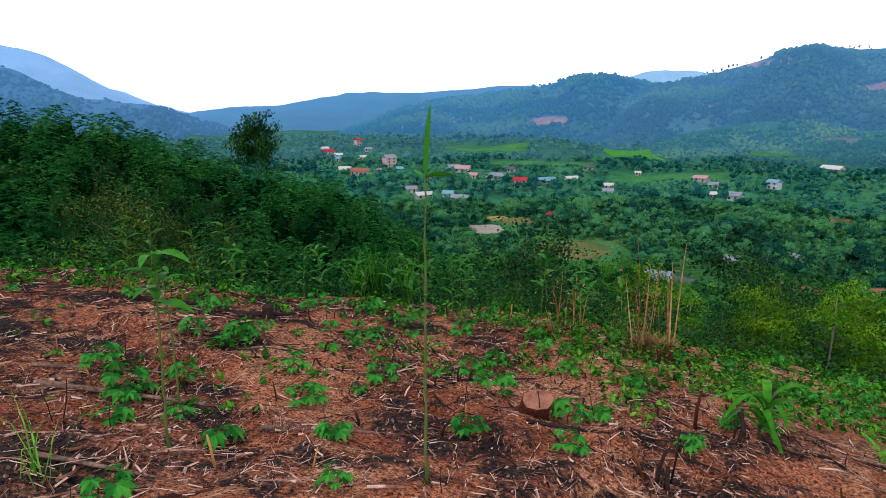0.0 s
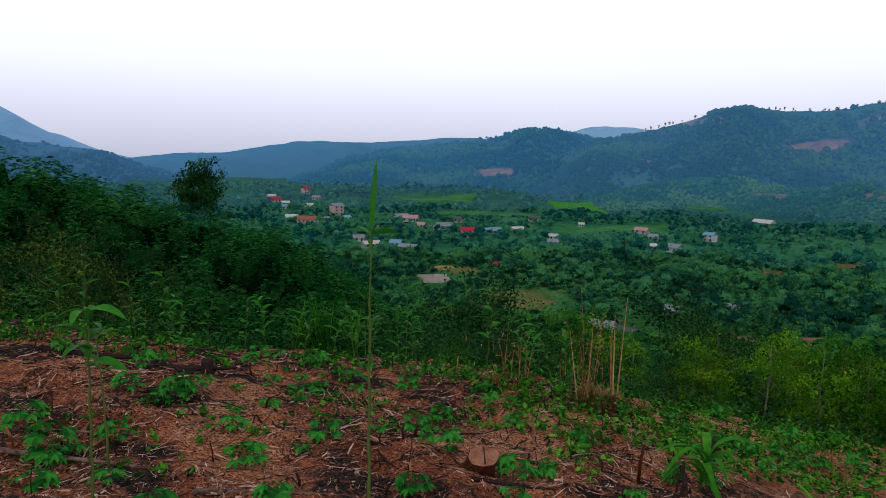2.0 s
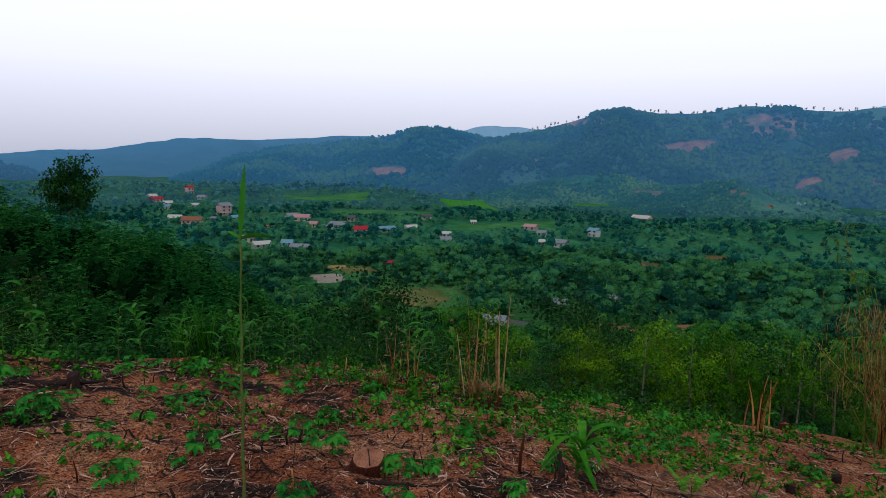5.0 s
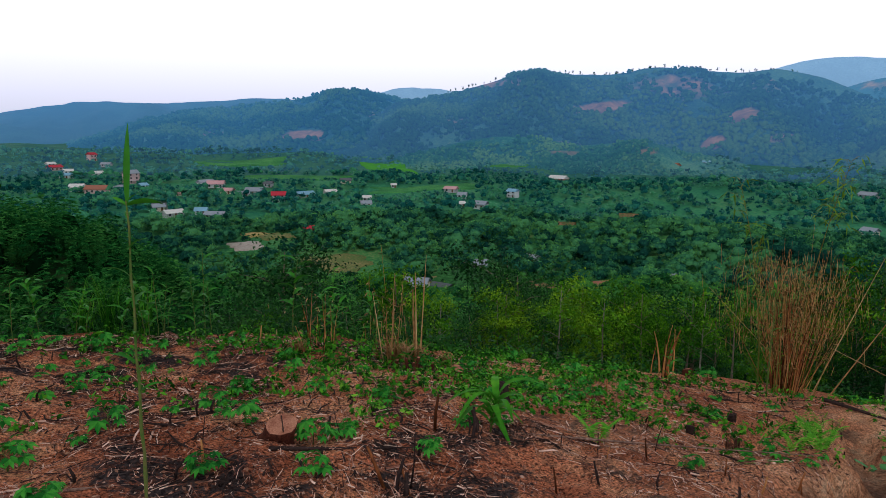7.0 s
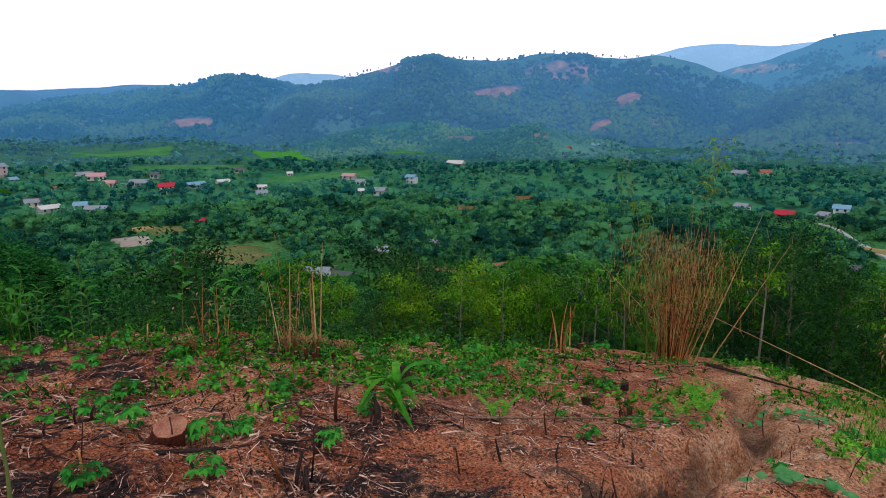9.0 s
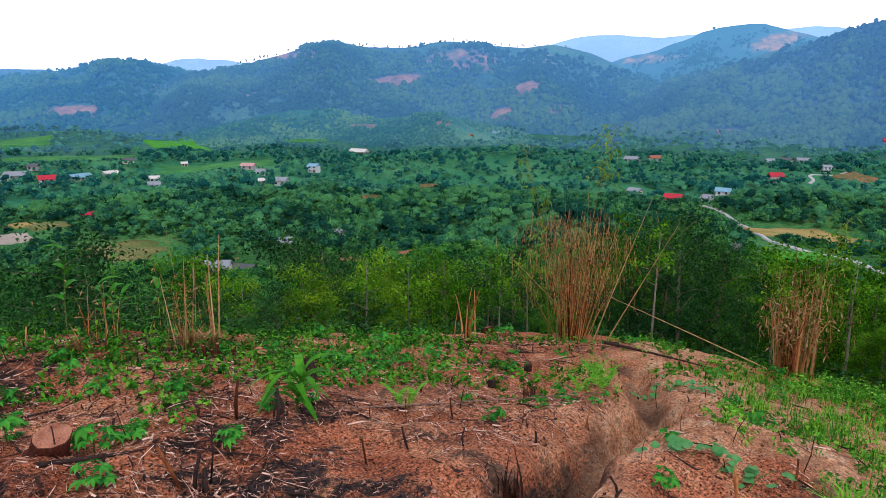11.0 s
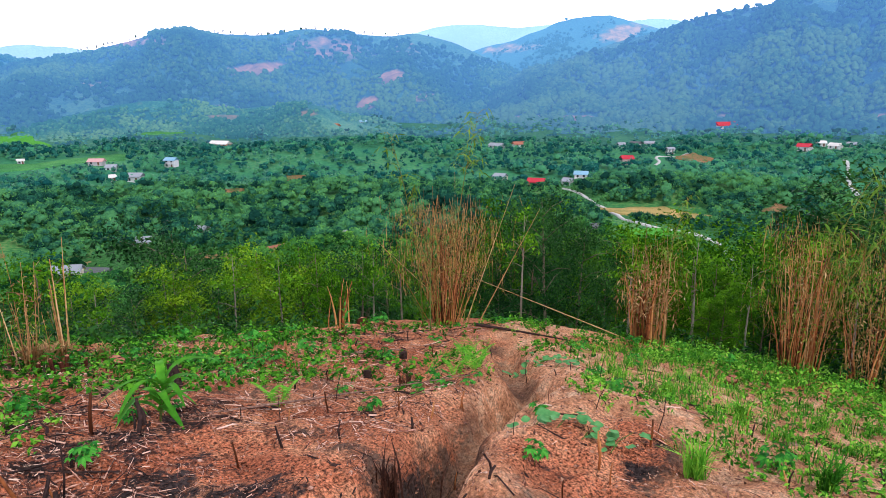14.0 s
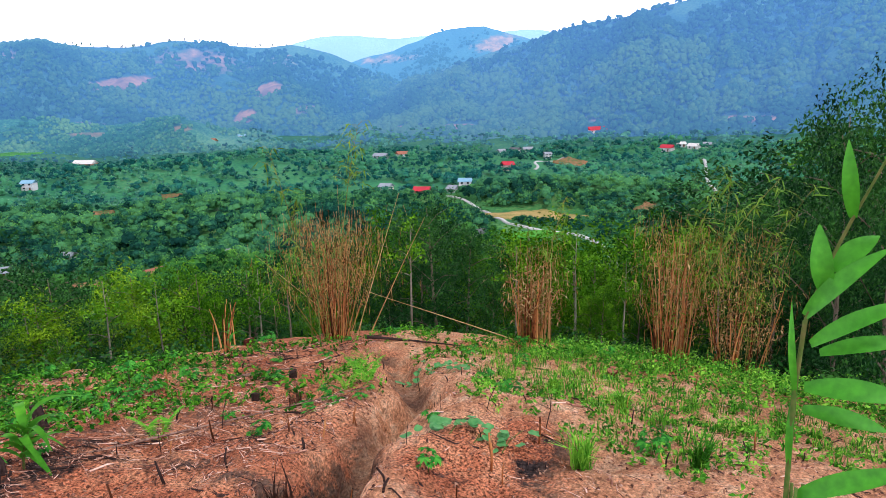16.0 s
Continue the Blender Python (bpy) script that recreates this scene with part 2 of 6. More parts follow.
def sheet(name, verts, across, material, closed=False):
    """A grid mesh from rows of points: verts (rows, across, 3)."""
    rows = len(verts)
    idx = np.arange(rows * across).reshape(rows, across)
    if closed:
        idx = np.c_[idx, idx[:, :1]]
    f = np.stack([idx[:-1, :-1], idx[:-1, 1:], idx[1:, 1:], idx[1:, :-1]], -1).reshape(-1, 4)
    me = bpy.data.meshes.new(name)
    me.from_pydata(verts.reshape(-1, 3).tolist(), [], f.tolist())
    me.polygons.foreach_set("use_smooth", np.ones(len(f), bool))
    me.materials.append(material)
    return me


def part(name, data, parent, label="", m=None):
    """A mesh, or a bmesh, as one object under a thing."""
    ob = new(name, data)
    ob.parent = parent
    if m is not None:
        ob.matrix_basis = m
    return tagged(ob, label)


def thing(name, label, category, group="", kind="", data=None):
    return tagged(new(name, data), label, category, group, kind)


def solid(name, bm, material, smooth=False):
    me = bpy.data.meshes.new(name)
    bm.to_mesh(me)
    bm.free()
    if smooth:
        me.polygons.foreach_set("use_smooth", np.ones(len(me.polygons), bool))
    for m in material if isinstance(material, (list, tuple)) else [material]:
        me.materials.append(m)
    return me


def tube(bm, path, radii, sides=6, cap=True):
    """A tapered tube along a path."""
    rings = []
    for n, (p, r) in enumerate(zip(path, radii)):
        p = Vector(p)
        d = (Vector(path[min(n + 1, len(path) - 1)]) - Vector(path[max(n - 1, 0)])).normalized()
        a = d.orthogonal().normalized() if abs(d.z) < 0.99 else Vector((1, 0, 0))
        a = (a - d * a.dot(d)).normalized()
        c = d.cross(a)
        rings.append([bm.verts.new(p + r * (math.cos(6.2832 * k / sides) * a + math.sin(6.2832 * k / sides) * c)) for k in range(sides)])
    for lo, hi in zip(rings, rings[1:]):
        for k in range(sides):
            bm.faces.new((lo[k], lo[(k + 1) % sides], hi[(k + 1) % sides], hi[k]))
    if cap:
        bm.faces.new(rings[-1])
        bm.faces.new(rings[0][::-1])
    return rings


def box(bm, x0, x1, y0, y1, z0, z1):
    v = [bm.verts.new((x, y, z)) for z in (z0, z1) for x, y in ((x0, y0), (x1, y0), (x1, y1), (x0, y1))]
    for f in ((3, 2, 1, 0), (4, 5, 6, 7), (0, 1, 5, 4), (1, 2, 6, 5), (2, 3, 7, 6), (3, 0, 4, 7)):
        bm.faces.new([v[i] for i in f])


def at(bearing, r):
    b = np.radians(bearing)
    return r * np.sin(b), r * np.cos(b)


def leaf_cards(rng, centres, spread, size, up=0.5, long=1.6, droop=0.3):
    """Leaves round centres: centres (n, 3), spread (n,), size (n,) -> corners (n, 4, 3)."""
    n = len(centres)
    out = rng.normal(size=(n, 3))
    out /= np.linalg.norm(out, axis=1, keepdims=True) + 1e-9
    normal = out * (1 - up) + rng.normal(size=(n, 3)) * 0.35 + np.array([0, 0, up])
    normal /= np.linalg.norm(normal, axis=1, keepdims=True) + 1e-9
    a = np.cross(normal, rng.normal(size=(n, 3)))
    a /= np.linalg.norm(a, axis=1, keepdims=True) + 1e-9
    b = np.cross(normal, a)
    c = centres + out * spread[:, None] * rng.uniform(0.55, 1.0, (n, 1))
    s = size[:, None]
    tip = np.array([0, 0, -droop])
    return np.stack([c - a * s * long * 0.5, c - b * s * 0.5 + a * s * 0.1, c + a * s * long * 0.5 + tip * s, c + b * s * 0.5 + a * s * 0.1], 1)


def leaf_tips(rng, centres, spread, size, up=0.5, long=1.6):
    """Small three-cornered leaves round centres -> corners (n, 3, 3)."""
    v = leaf_cards(rng, centres, spread, size, up, long, 0.4)
    return np.stack([v[:, 1] + (v[:, 0] - v[:, 2]) * 0.3, v[:, 3] + (v[:, 0] - v[:, 2]) * 0.3, v[:, 2]], 1)


def triangles(name, corners, material, tone=None):
    me = bpy.data.meshes.new(name)
    fill(me, corners, np.full(len(corners), 3), tone)
    me.materials.append(material)
    return me


GOLD = (1 + 5 ** 0.5) / 2
ROUND = np.array([(-1, GOLD, 0), (1, GOLD, 0), (-1, -GOLD, 0), (1, -GOLD, 0), (0, -1, GOLD), (0, 1, GOLD), (0, -1, -GOLD), (0, 1, -GOLD), (GOLD, 0, -1), (GOLD, 0, 1), (-GOLD, 0, -1), (-GOLD, 0, 1)]) / (1 + GOLD ** 2) ** 0.5
ROUND_FACES = np.array([f for f in [(0, 11, 5), (0, 5, 1), (0, 1, 7), (0, 7, 10), (0, 10, 11), (1, 5, 9), (5, 11, 4), (11, 10, 2), (10, 7, 6), (7, 1, 8), (3, 9, 4), (3, 4, 2), (3, 2, 6), (3, 6, 8), (3, 8, 9), (4, 9, 5), (2, 4, 11), (6, 2, 10), (8, 6, 7), (9, 8, 1)]
                        if ROUND[list(f), 2].mean() > -0.3])


def leaf_masses(name, centres, radii, material, tone, rng, uneven=0.3):
    """Uneven leafy masses: centres (n, 3), radii (n, 3), one tone each."""
    n = len(centres)
    turn = rng.uniform(0, 6.283, n)
    c, s = np.cos(turn)[:, None], np.sin(turn)[:, None]
    unit = np.stack([ROUND[None, :, 0] * c - ROUND[None, :, 1] * s, ROUND[None, :, 0] * s + ROUND[None, :, 1] * c, np.broadcast_to(ROUND[None, :, 2], (n, 12))], -1)
    v = centres[:, None] + unit * radii[:, None] * (1 + uneven * rng.uniform(-1, 1, (n, 12, 1)))
    f = (ROUND_FACES[None] + 12 * np.arange(n)[:, None, None]).reshape(-1, 3)
    me = bpy.data.meshes.new(name)
    me.vertices.add(12 * n)
    me.vertices.foreach_set("co", v.astype(np.float32).ravel())
    me.loops.add(f.size)
    me.loops.foreach_set("vertex_index", f.astype(np.int32).ravel())
    me.polygons.add(len(f))
    me.polygons.foreach_set("loop_start", np.arange(0, f.size, 3, dtype=np.int32))
    me.polygons.foreach_set("use_smooth", np.ones(len(f), bool))
    a = me.attributes.new("tone", "FLOAT", "FACE")
    a.data.foreach_set("value", np.repeat(np.asarray(tone, np.float32), len(ROUND_FACES)))
    me.update(calc_edges=True)
    me.materials.append(material)
    return me


def canopy(name, dark, mid, light, size, vary=0.3, haze_glow=None, fine=10.0, bump=0.9, haze_span=None):
    """Leaves of a far crown, too small to tell apart: mottled, with rough relief."""
    return surface(name, [(0.36, dark), (0.5, mid), (0.68, light)], size, rough=0.8, bump=bump, gloss=0.0, through_light=0.12, vary=vary, by_piece=True, haze_glow=haze_glow, fine=fine, haze_span=haze_span)


# masses darker than the leaves over them: shade inside crowns put into colour
SPUR_MASS = canopy("shade-dark plantation hearts", (0.002, 0.013, 0.004), (0.008, 0.046, 0.010), (0.03, 0.11, 0.022), 1.4, fine=9, vary=0.2)
SLOPE_MASS = canopy("shade-dark slope crowns", (0.003, 0.02, 0.005), (0.012, 0.055, 0.010), (0.04, 0.12, 0.02), 2.5, fine=8)
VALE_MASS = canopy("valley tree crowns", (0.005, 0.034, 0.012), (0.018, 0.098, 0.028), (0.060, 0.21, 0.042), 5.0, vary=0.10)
# from here crowns turn bluer with distance: haze painted into the colour
MID_MASS = canopy("haze-blued tree crowns", (0.007, 0.044, 0.032), (0.022, 0.112, 0.066), (0.066, 0.23, 0.084), 7.0, vary=0.10, bump=0.7)
FAR_MASS = canopy("haze-blued far tree crowns", (0.007, 0.068, 0.062), (0.020, 0.140, 0.105), (0.060, 0.25, 0.115), 9.0, vary=0.14, bump=0.6)
HAZE_MASS = canopy("hazy valley tree crowns", (0.010, 0.075, 0.075), (0.024, 0.140, 0.115), (0.065, 0.24, 0.135), 12.0, vary=0.14, haze_glow=(0.026, 0.048, 0.098), bump=0.5)

# ---- the lie of the land ----
def value_noise(x, y, seed=0):
    """Smooth noise from -1 to 1 over the plane, one cell a metre."""
    xi, yi = np.floor(x), np.floor(y)
    fx, fy = x - xi, y - yi
    fx, fy = fx * fx * (3 - 2 * fx), fy * fy * (3 - 2 * fy)

    def cell(i, j):
        h = np.sin(i * 127.1 + j * 311.7 + seed * 74.7) * 43758.5453
        return (h - np.floor(h)) * 2 - 1

    a = cell(xi, yi) * (1 - fx) + cell(xi + 1, yi) * fx
    b = cell(xi, yi + 1) * (1 - fx) + cell(xi + 1, yi + 1) * fx
    return a * (1 - fy) + b * fy


def rough(x, y, size, octaves=3, seed=0):
    """Noise of several sizes, the largest given in metres."""
    total, weight = 0 * x, 1.0
    for n in range(octaves):
        total = total + weight * value_noise(x / size, y / size, seed + n)
        size, weight = size / 2.1, weight * 0.5
    return total


def ease(a, b, v):
    u = np.clip((v - a) / (b - a), 0, 1)
    return u * u * (3 - 2 * u)


def along(bearing, stops):
    """A value that changes smoothly with the compass bearing, from stops of (bearing, value)."""
    b, v = np.array(stops).T
    out = 0 * bearing
    for shift in (-1.5, -0.5, 0.5, 1.5):
        out = out + 0.25 * np.interp(bearing + shift, b, v)
    return out


def higher(a, b, soft):
    """The greater of two heights, with a soft seam."""
    h = np.clip(0.5 + 0.5 * (a - b) / soft, 0, 1)
    return b * (1 - h) + a * h + soft * h * (1 - h)


# bearings in degrees clockwise from +y, the way the walk begins
EDGE = [(-180, 14), (-60, 12), (-31, 10.9), (-15, 9.6), (0, 9.4), (20, 9.2), (45, 12.0), (60, 13.6), (75, 12.0), (90, 9.5), (180, 14)]
SPUR = [(-180, -30), (-80, 2), (-45, 0.5), (-30, -4.5), (-20, -6.5), (-13, -10.5), (-6, -14), (-2.4, -18), (2.4, -25), (8, -29), (14, -36), (22, -46), (180, -46)]
GULLY = [(2.5, 2.25), (3.03, 2.65), (3.49, 2.79), (4.37, 3.15), (5.21, 3.36), (5.96, 3.64), (6.63, 4.22), (7.78, 5.17), (8.64, 5.86)]


def edge_of_clearing(bearing):
    return along(bearing, EDGE)


def gully_near(x, y):
    """Distance from the trench's line, and how far along it."""
    best, along_it = 0 * x + 99, 0 * x
    for n, ((ax, ay), (bx, by)) in enumerate(zip(GULLY, GULLY[1:])):
        u = np.clip(((x - ax) * (bx - ax) + (y - ay) * (by - ay)) / ((bx - ax) ** 2 + (by - ay) ** 2), 0, 1)
        d = np.hypot(x - ax - u * (bx - ax), y - ay - u * (by - ay))
        along_it = np.where(d < best, n + u, along_it)
        best = np.minimum(d, best)
    return best, along_it


def land(x, y, fine=True):
    """Height of the ground."""
    x, y = np.asarray(x, float), np.asarray(y, float)
    r, b = np.hypot(x, y), np.degrees(np.arctan2(x, y))
    fall = 0.105 + 0.145 * np.cos(np.radians(b - 80))
    d = np.maximum(r - edge_of_clearing(b), 0)
    z = -fall * r - (0.60 - fall) * (d - 1.3 * (1 - np.exp(-d / 1.3)))
    z = z + 0.10 * rough(x, y, 2.4, 2, 3) * ease(1.0, 3.0, r)
    floor = -46 + 17 * ease(220, 900, r) + 3.5 * rough(x, y, 70, 3, 5) * ease(60, 160, r)
    top = along(b, SPUR)
    spur = np.where(r < 100, top - (np.abs(100 - r) / 65) ** 1.7 * (top + 34), top - 0.33 * (r - 100)) + 1.5 * rough(x, y, 22, 3, 9)
    z = higher(higher(z, floor, 6.0), spur, 5.0) * ease(14, 40, r) + z * (1 - ease(14, 40, r))
    if fine:
        g, u = gully_near(x, y)
        g = np.maximum(g + 0.11 * rough(x, y, 0.45, 3, 44), 0)
        wide = np.interp(u, [0, 1, 2.2, 3.2, 4.0, 4.8, 5.5, 6.4, 7.2, 8], [0.26, 0.24, 0.20, 0.10, 0.20, 0.28, 0.18, 0.22, 0.34, 0.2])
        deep = np.interp(u, [0, 0.8, 2.2, 3.2, 4.0, 4.8, 5.5, 6.4, 7.2, 8], [0.34, 0.62, 0.55, 0.16, 0.42, 0.58, 0.26, 0.16, 0.42, 0.0])
        z = z - deep * np.exp(-(g / wide) ** 3.4) + 0.15 * np.exp(-((g - 0.55) / 0.3) ** 2) * ease(0, 1, u) * (1 - ease(7.2, 8, u))
        z = z + 0.26 * np.exp(-(((x - 9.55) / 0.5) ** 2 + ((y - 6.15) / 0.45) ** 2)) + 0.22 * np.exp(-(((x - 5.6) / 0.9) ** 2 + ((y - 2.3) / 0.7) ** 2))
        z = z + (0.05 * rough(x, y, 0.45, 3, 21) + 0.018 * rough(x, y, 0.16, 2, 22)) * (1 - ease(14, 20, r))
    return z

# ---- ground ----
def build_ground():
    """One sheet, in rings round the hilltop, out to the horizon."""
    rings = np.r_[0.01, np.arange(0.35, 16.0, 0.07), 16.0 * 1.032 ** np.arange(0, 179)]
    bearings = np.r_[np.arange(-48, 102, 0.5), np.arange(102, 312, 3.0)]
    rr, bb = np.meshgrid(rings, bearings, indexing="ij")
    x, y = at(bb, rr)
    v = np.stack([x, y, land(x, y)], -1)
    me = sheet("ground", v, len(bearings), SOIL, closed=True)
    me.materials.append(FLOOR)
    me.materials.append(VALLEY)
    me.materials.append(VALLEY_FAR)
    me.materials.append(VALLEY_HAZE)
    idx = np.arange(len(me.polygons))
    ring, col = idx // len(bearings), idx % len(bearings)
    r, b = rings[ring], bearings[col]
    b = np.where(b > 180, b - 360, b)
    # the farther grass slots carry haze in their colour
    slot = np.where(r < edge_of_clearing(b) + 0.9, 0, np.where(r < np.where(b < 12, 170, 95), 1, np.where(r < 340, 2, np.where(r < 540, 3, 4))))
    g, u = gully_near(x.ravel(), y.ravel())
    spoil = np.exp(-(g / (0.62 + 0.25 * rough(x.ravel(), y.ravel(), 0.6, 3, 91))) ** 4) * ease(0.16, 0.32, g) * ease(0.0, 1.0, u) + 0.95 * ease(-0.9, 0.2, rough(x.ravel(), y.ravel(), 2.2, 3, 92)) * ease(2.2, 4.2, x.ravel())
    spoil = spoil * (0.25 + 0.75 * ease(-0.1, 0.4, 0.59 * x.ravel() + 0.8 - y.ravel()))   # thrown out on the lower side of the trench
    me.attributes.new("spoil", "FLOAT", "POINT").data.foreach_set("value", np.clip(spoil, 0, 1).astype(np.float32))
    # the trench term paints its inner shade as ash
    burnt = 0.03 * (1 - ease(-1.5, 3.0, x.ravel())) + 0.05 * rough(x.ravel(), y.ravel(), 1.8, 2, 95) + 0.3 * np.exp(-(g / 0.17) ** 2) * (u < 7.5) - 0.05 * ease(2.5, 4.5, x.ravel())
    me.attributes.new("burnt", "FLOAT", "POINT").data.foreach_set("value", burnt.astype(np.float32))
    me.polygons.foreach_set("material_index", slot.astype(np.int32))
    me.update()
    thing("ground", "burnt red hilltop soil falling away to a green valley", "ground", kind="structure", data=me)


build_ground()


# ---- hills all round the valley ----
def land_tones(me, seed):
    """Woods and open slopes: one tone for each face, changing over tens of metres."""
    c = np.zeros(len(me.polygons) * 3)
    me.polygons.foreach_get("center", c)
    c = c.reshape(-1, 3)
    tone = 0.10 * rough(c[:, 0], c[:, 1] + 1.5 * c[:, 2], 150, 3, seed + 3) + 0.05 * rough(c[:, 0], c[:, 1], 35, 2, seed + 5)
    me.attributes.new("tone", "FLOAT", "FACE").data.foreach_set("value", tone.astype(np.float32))
    return me


def bare_ground(m, span):
    """Let bare reddish soil show on a hill's slopes where its wood is cut."""
    n, l = m.node_tree.nodes, m.node_tree.links
    p = next(k for k in n if k.type == "BSDF_PRINCIPLED")
    green = p.inputs["Base Color"].links[0].from_socket
    mask, where, tex, add, edge, mix = (n.new("ShaderNode" + k) for k in ("Attribute", "NewGeometry", "TexNoise", "Math", "MapRange", "Mix"))
    mask.attribute_name = "bare"
    tex.inputs["Scale"].default_value, tex.inputs["Detail"].default_value = 1 / span, 5
    l.new(where.outputs["Position"], tex.inputs["Vector"])
    l.new(mask.outputs["Fac"], add.inputs[0])
    l.new(tex.outputs["Fac"], add.inputs[1])
    edge.inputs[1].default_value, edge.inputs[2].default_value = 0.66, 1.2
    l.new(add.outputs[0], edge.inputs[0])
    tint = n.new("ShaderNodeValToRGB")
    for k, (pos, c) in enumerate(((0.35, (0.14, 0.085, 0.045)), (0.65, (0.31, 0.165, 0.075)))):
        tint.color_ramp.elements[k].position, tint.color_ramp.elements[k].color = pos, (*c, 1)
    l.new(tex.outputs["Fac"], tint.inputs["Fac"])
    mix.data_type = "RGBA"
    l.new(edge.outputs[0], mix.inputs[0])
    l.new(green, mix.inputs[6])
    l.new(tint.outputs["Color"], mix.inputs[7])
    l.new(mix.outputs[2], p.inputs["Base Color"])
    return m


def hill_range(label, stops, crest, foot, colours, haze_glow, seed, folds=0.26, wood=0, wood_size=2.6, back=1.3, open_share=0.3, bare=()):
    """A wooded range whose crest stands at the given bearings and angles above eye height; bare: bearing, angle, half widths, slant, strength."""
    b0, b1 = stops[0][0], stops[-1][0]
    bearings = np.arange(b0, b1 + 0.01, 0.24)
    el = along(bearings, stops) + 0.10 * rough(bearings * 1.0, 0 * bearings + seed, 2.2, 3, seed)
    top = 1.6 + crest * np.tan(np.radians(el))
    rows = 44
    steps = np.r_[np.linspace(0, 1, rows), 1.05, 1.15, 1.5]
    tt, bb = np.meshgrid(steps, bearings, indexing="ij")
    r = foot + (crest - foot) * np.minimum(tt, 1) + (back - 1) * crest * np.maximum(tt - 1, 0) * 2
    x, y = at(bb, r)
    swell = np.sin(np.pi * np.minimum(tt, 1))
    ribs = 0.5 - np.abs(value_noise(bb / 5.5 + 0.9 * tt + 0.3 * value_noise(bb / 2.0, tt * 3, seed + 8), tt * 0.9, seed + 6))
    fold = folds * (0.8 * rough(bb, tt * 1.3, 5.0, 3, seed + 4) + 0.75 * ribs) * swell + 0.05 * rough(bb, tt * 6, 1.5, 2, seed + 7) * swell
    u = np.clip(tt + fold, 0, 1.0)
    low = -40.0
    shape = u ** 1.15 * (1 - 0.1 * np.sin(np.pi * u))
    z = low + (top[None] - low) * np.where(tt <= 1, shape, 1 - (tt - 1) * 2)
    z = np.where(tt < 1, np.minimum(z, 1.2 + r * np.tan(np.radians(el))[None]), z)
    v = np.stack([x, y, z], -1)
    angle = np.degrees(np.arctan2(z - 1.6, r))
    cut = 0 * z
    for cb, ce, hb, ha, slant, strength in bare:
        d = np.hypot((bb - cb - slant * (angle - ce)) / hb, (angle - ce) / ha) + 0.22 * rough(bb, angle, 0.9, 3, seed + 12)
        cut = np.maximum(cut, strength * (1 - ease(0.55, 1.25, d)))
    dark, mid, light = colours
    cloth = surface(label + " slopes", [(0.40, dark), (0.52, mid), (0.70, light)], crest * 0.04, bump=0.9, fine=14, haze_glow=haze_glow, haze_span=(foot, crest), by_piece=True)
    if bare:
        bare_ground(cloth, 16.0)
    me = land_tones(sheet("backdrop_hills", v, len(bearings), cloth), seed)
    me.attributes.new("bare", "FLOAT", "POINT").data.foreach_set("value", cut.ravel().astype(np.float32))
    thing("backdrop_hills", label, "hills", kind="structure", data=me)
    if wood:
        rng = np.random.default_rng(seed)
        t = rng.uniform(0.0, 1.0, wood) ** 0.85
        col = rng.integers(0, len(bearings) - 1, wood)
        row = np.minimum((t * (rows - 1)).astype(int), rows - 2)
        f = (t * (rows - 1) - row)[:, None]
        p = v[row, col] * (1 - f) + v[row + 1, col] * f
        p[:, :2] += rng.normal(0, crest * 0.001, (wood, 2))
        grove = rough(p[:, 0], p[:, 1] + 1.2 * p[:, 2], 75, 3, seed + 14)
        keep = (cut[row, col] < rng.uniform(0.15, 0.6, wood)) & (grove > -1.1 + 1.6 * open_share + 0.9 * ease(0.9, 0.97, t) + rng.normal(0, 0.15, wood))
        p = p[keep]
        h = rng.uniform(0.6, 1.4, len(p)) * wood_size
        tone = 0.22 * rough(p[:, 0], p[:, 1] + 1.5 * p[:, 2], 110, 3, seed + 3) + rng.normal(0, 0.035, len(p))
        leaf = canopy(label + " trees", tuple(0.75 * a + 0.25 * c for a, c in zip(dark, mid)), mid, light, 30.0, vary=0.05, haze_glow=haze_glow, bump=0.2, haze_span=(foot, crest))
        radii = np.stack([h * 0.95, h * 0.95, h * rng.uniform(0.7, 1.15, len(p))], -1)
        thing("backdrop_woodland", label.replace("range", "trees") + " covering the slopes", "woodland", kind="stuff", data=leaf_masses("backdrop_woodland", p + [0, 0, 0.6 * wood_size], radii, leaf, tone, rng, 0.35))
    return v, bearings


# hill colours blued by painted haze; each range adds its own haze glow
FAR_HAZE_BLUE = ((0.10, 0.17, 0.24), (0.12, 0.20, 0.27), (0.15, 0.23, 0.30))
HAZE_BLUE = ((0.024, 0.072, 0.080), (0.028, 0.082, 0.086), (0.036, 0.10, 0.095))
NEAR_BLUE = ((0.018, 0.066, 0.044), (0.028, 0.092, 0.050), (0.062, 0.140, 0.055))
hill_range("hazy blue far mountain range", [(-48, 6.5), (-38, 5.9), (-29.6, 4.8), (-28.1, 4.5), (-26.4, 4.1), (-24.6, 2.6), (-21.1, 1.2), (-17.8, 0.2), (-13, -1.2)], 2600, 1900, FAR_HAZE_BLUE, (0.16, 0.32, 0.60), 1)
hill_range("hazy blue nearer wooded range", [(-50, 5.2), (-38, 4.2), (-29.7, 3.3), (-28.7, 3.2), (-27.1, 2.2), (-26.2, 1.3), (-23.6, 1.0), (-22.1, 1.1), (-19, 0.4), (-17, -0.3), (-14, -1.4), (-11, -2)], 1500, 900, HAZE_BLUE, (0.06, 0.165, 0.36), 2, wood=3500, wood_size=3.2)
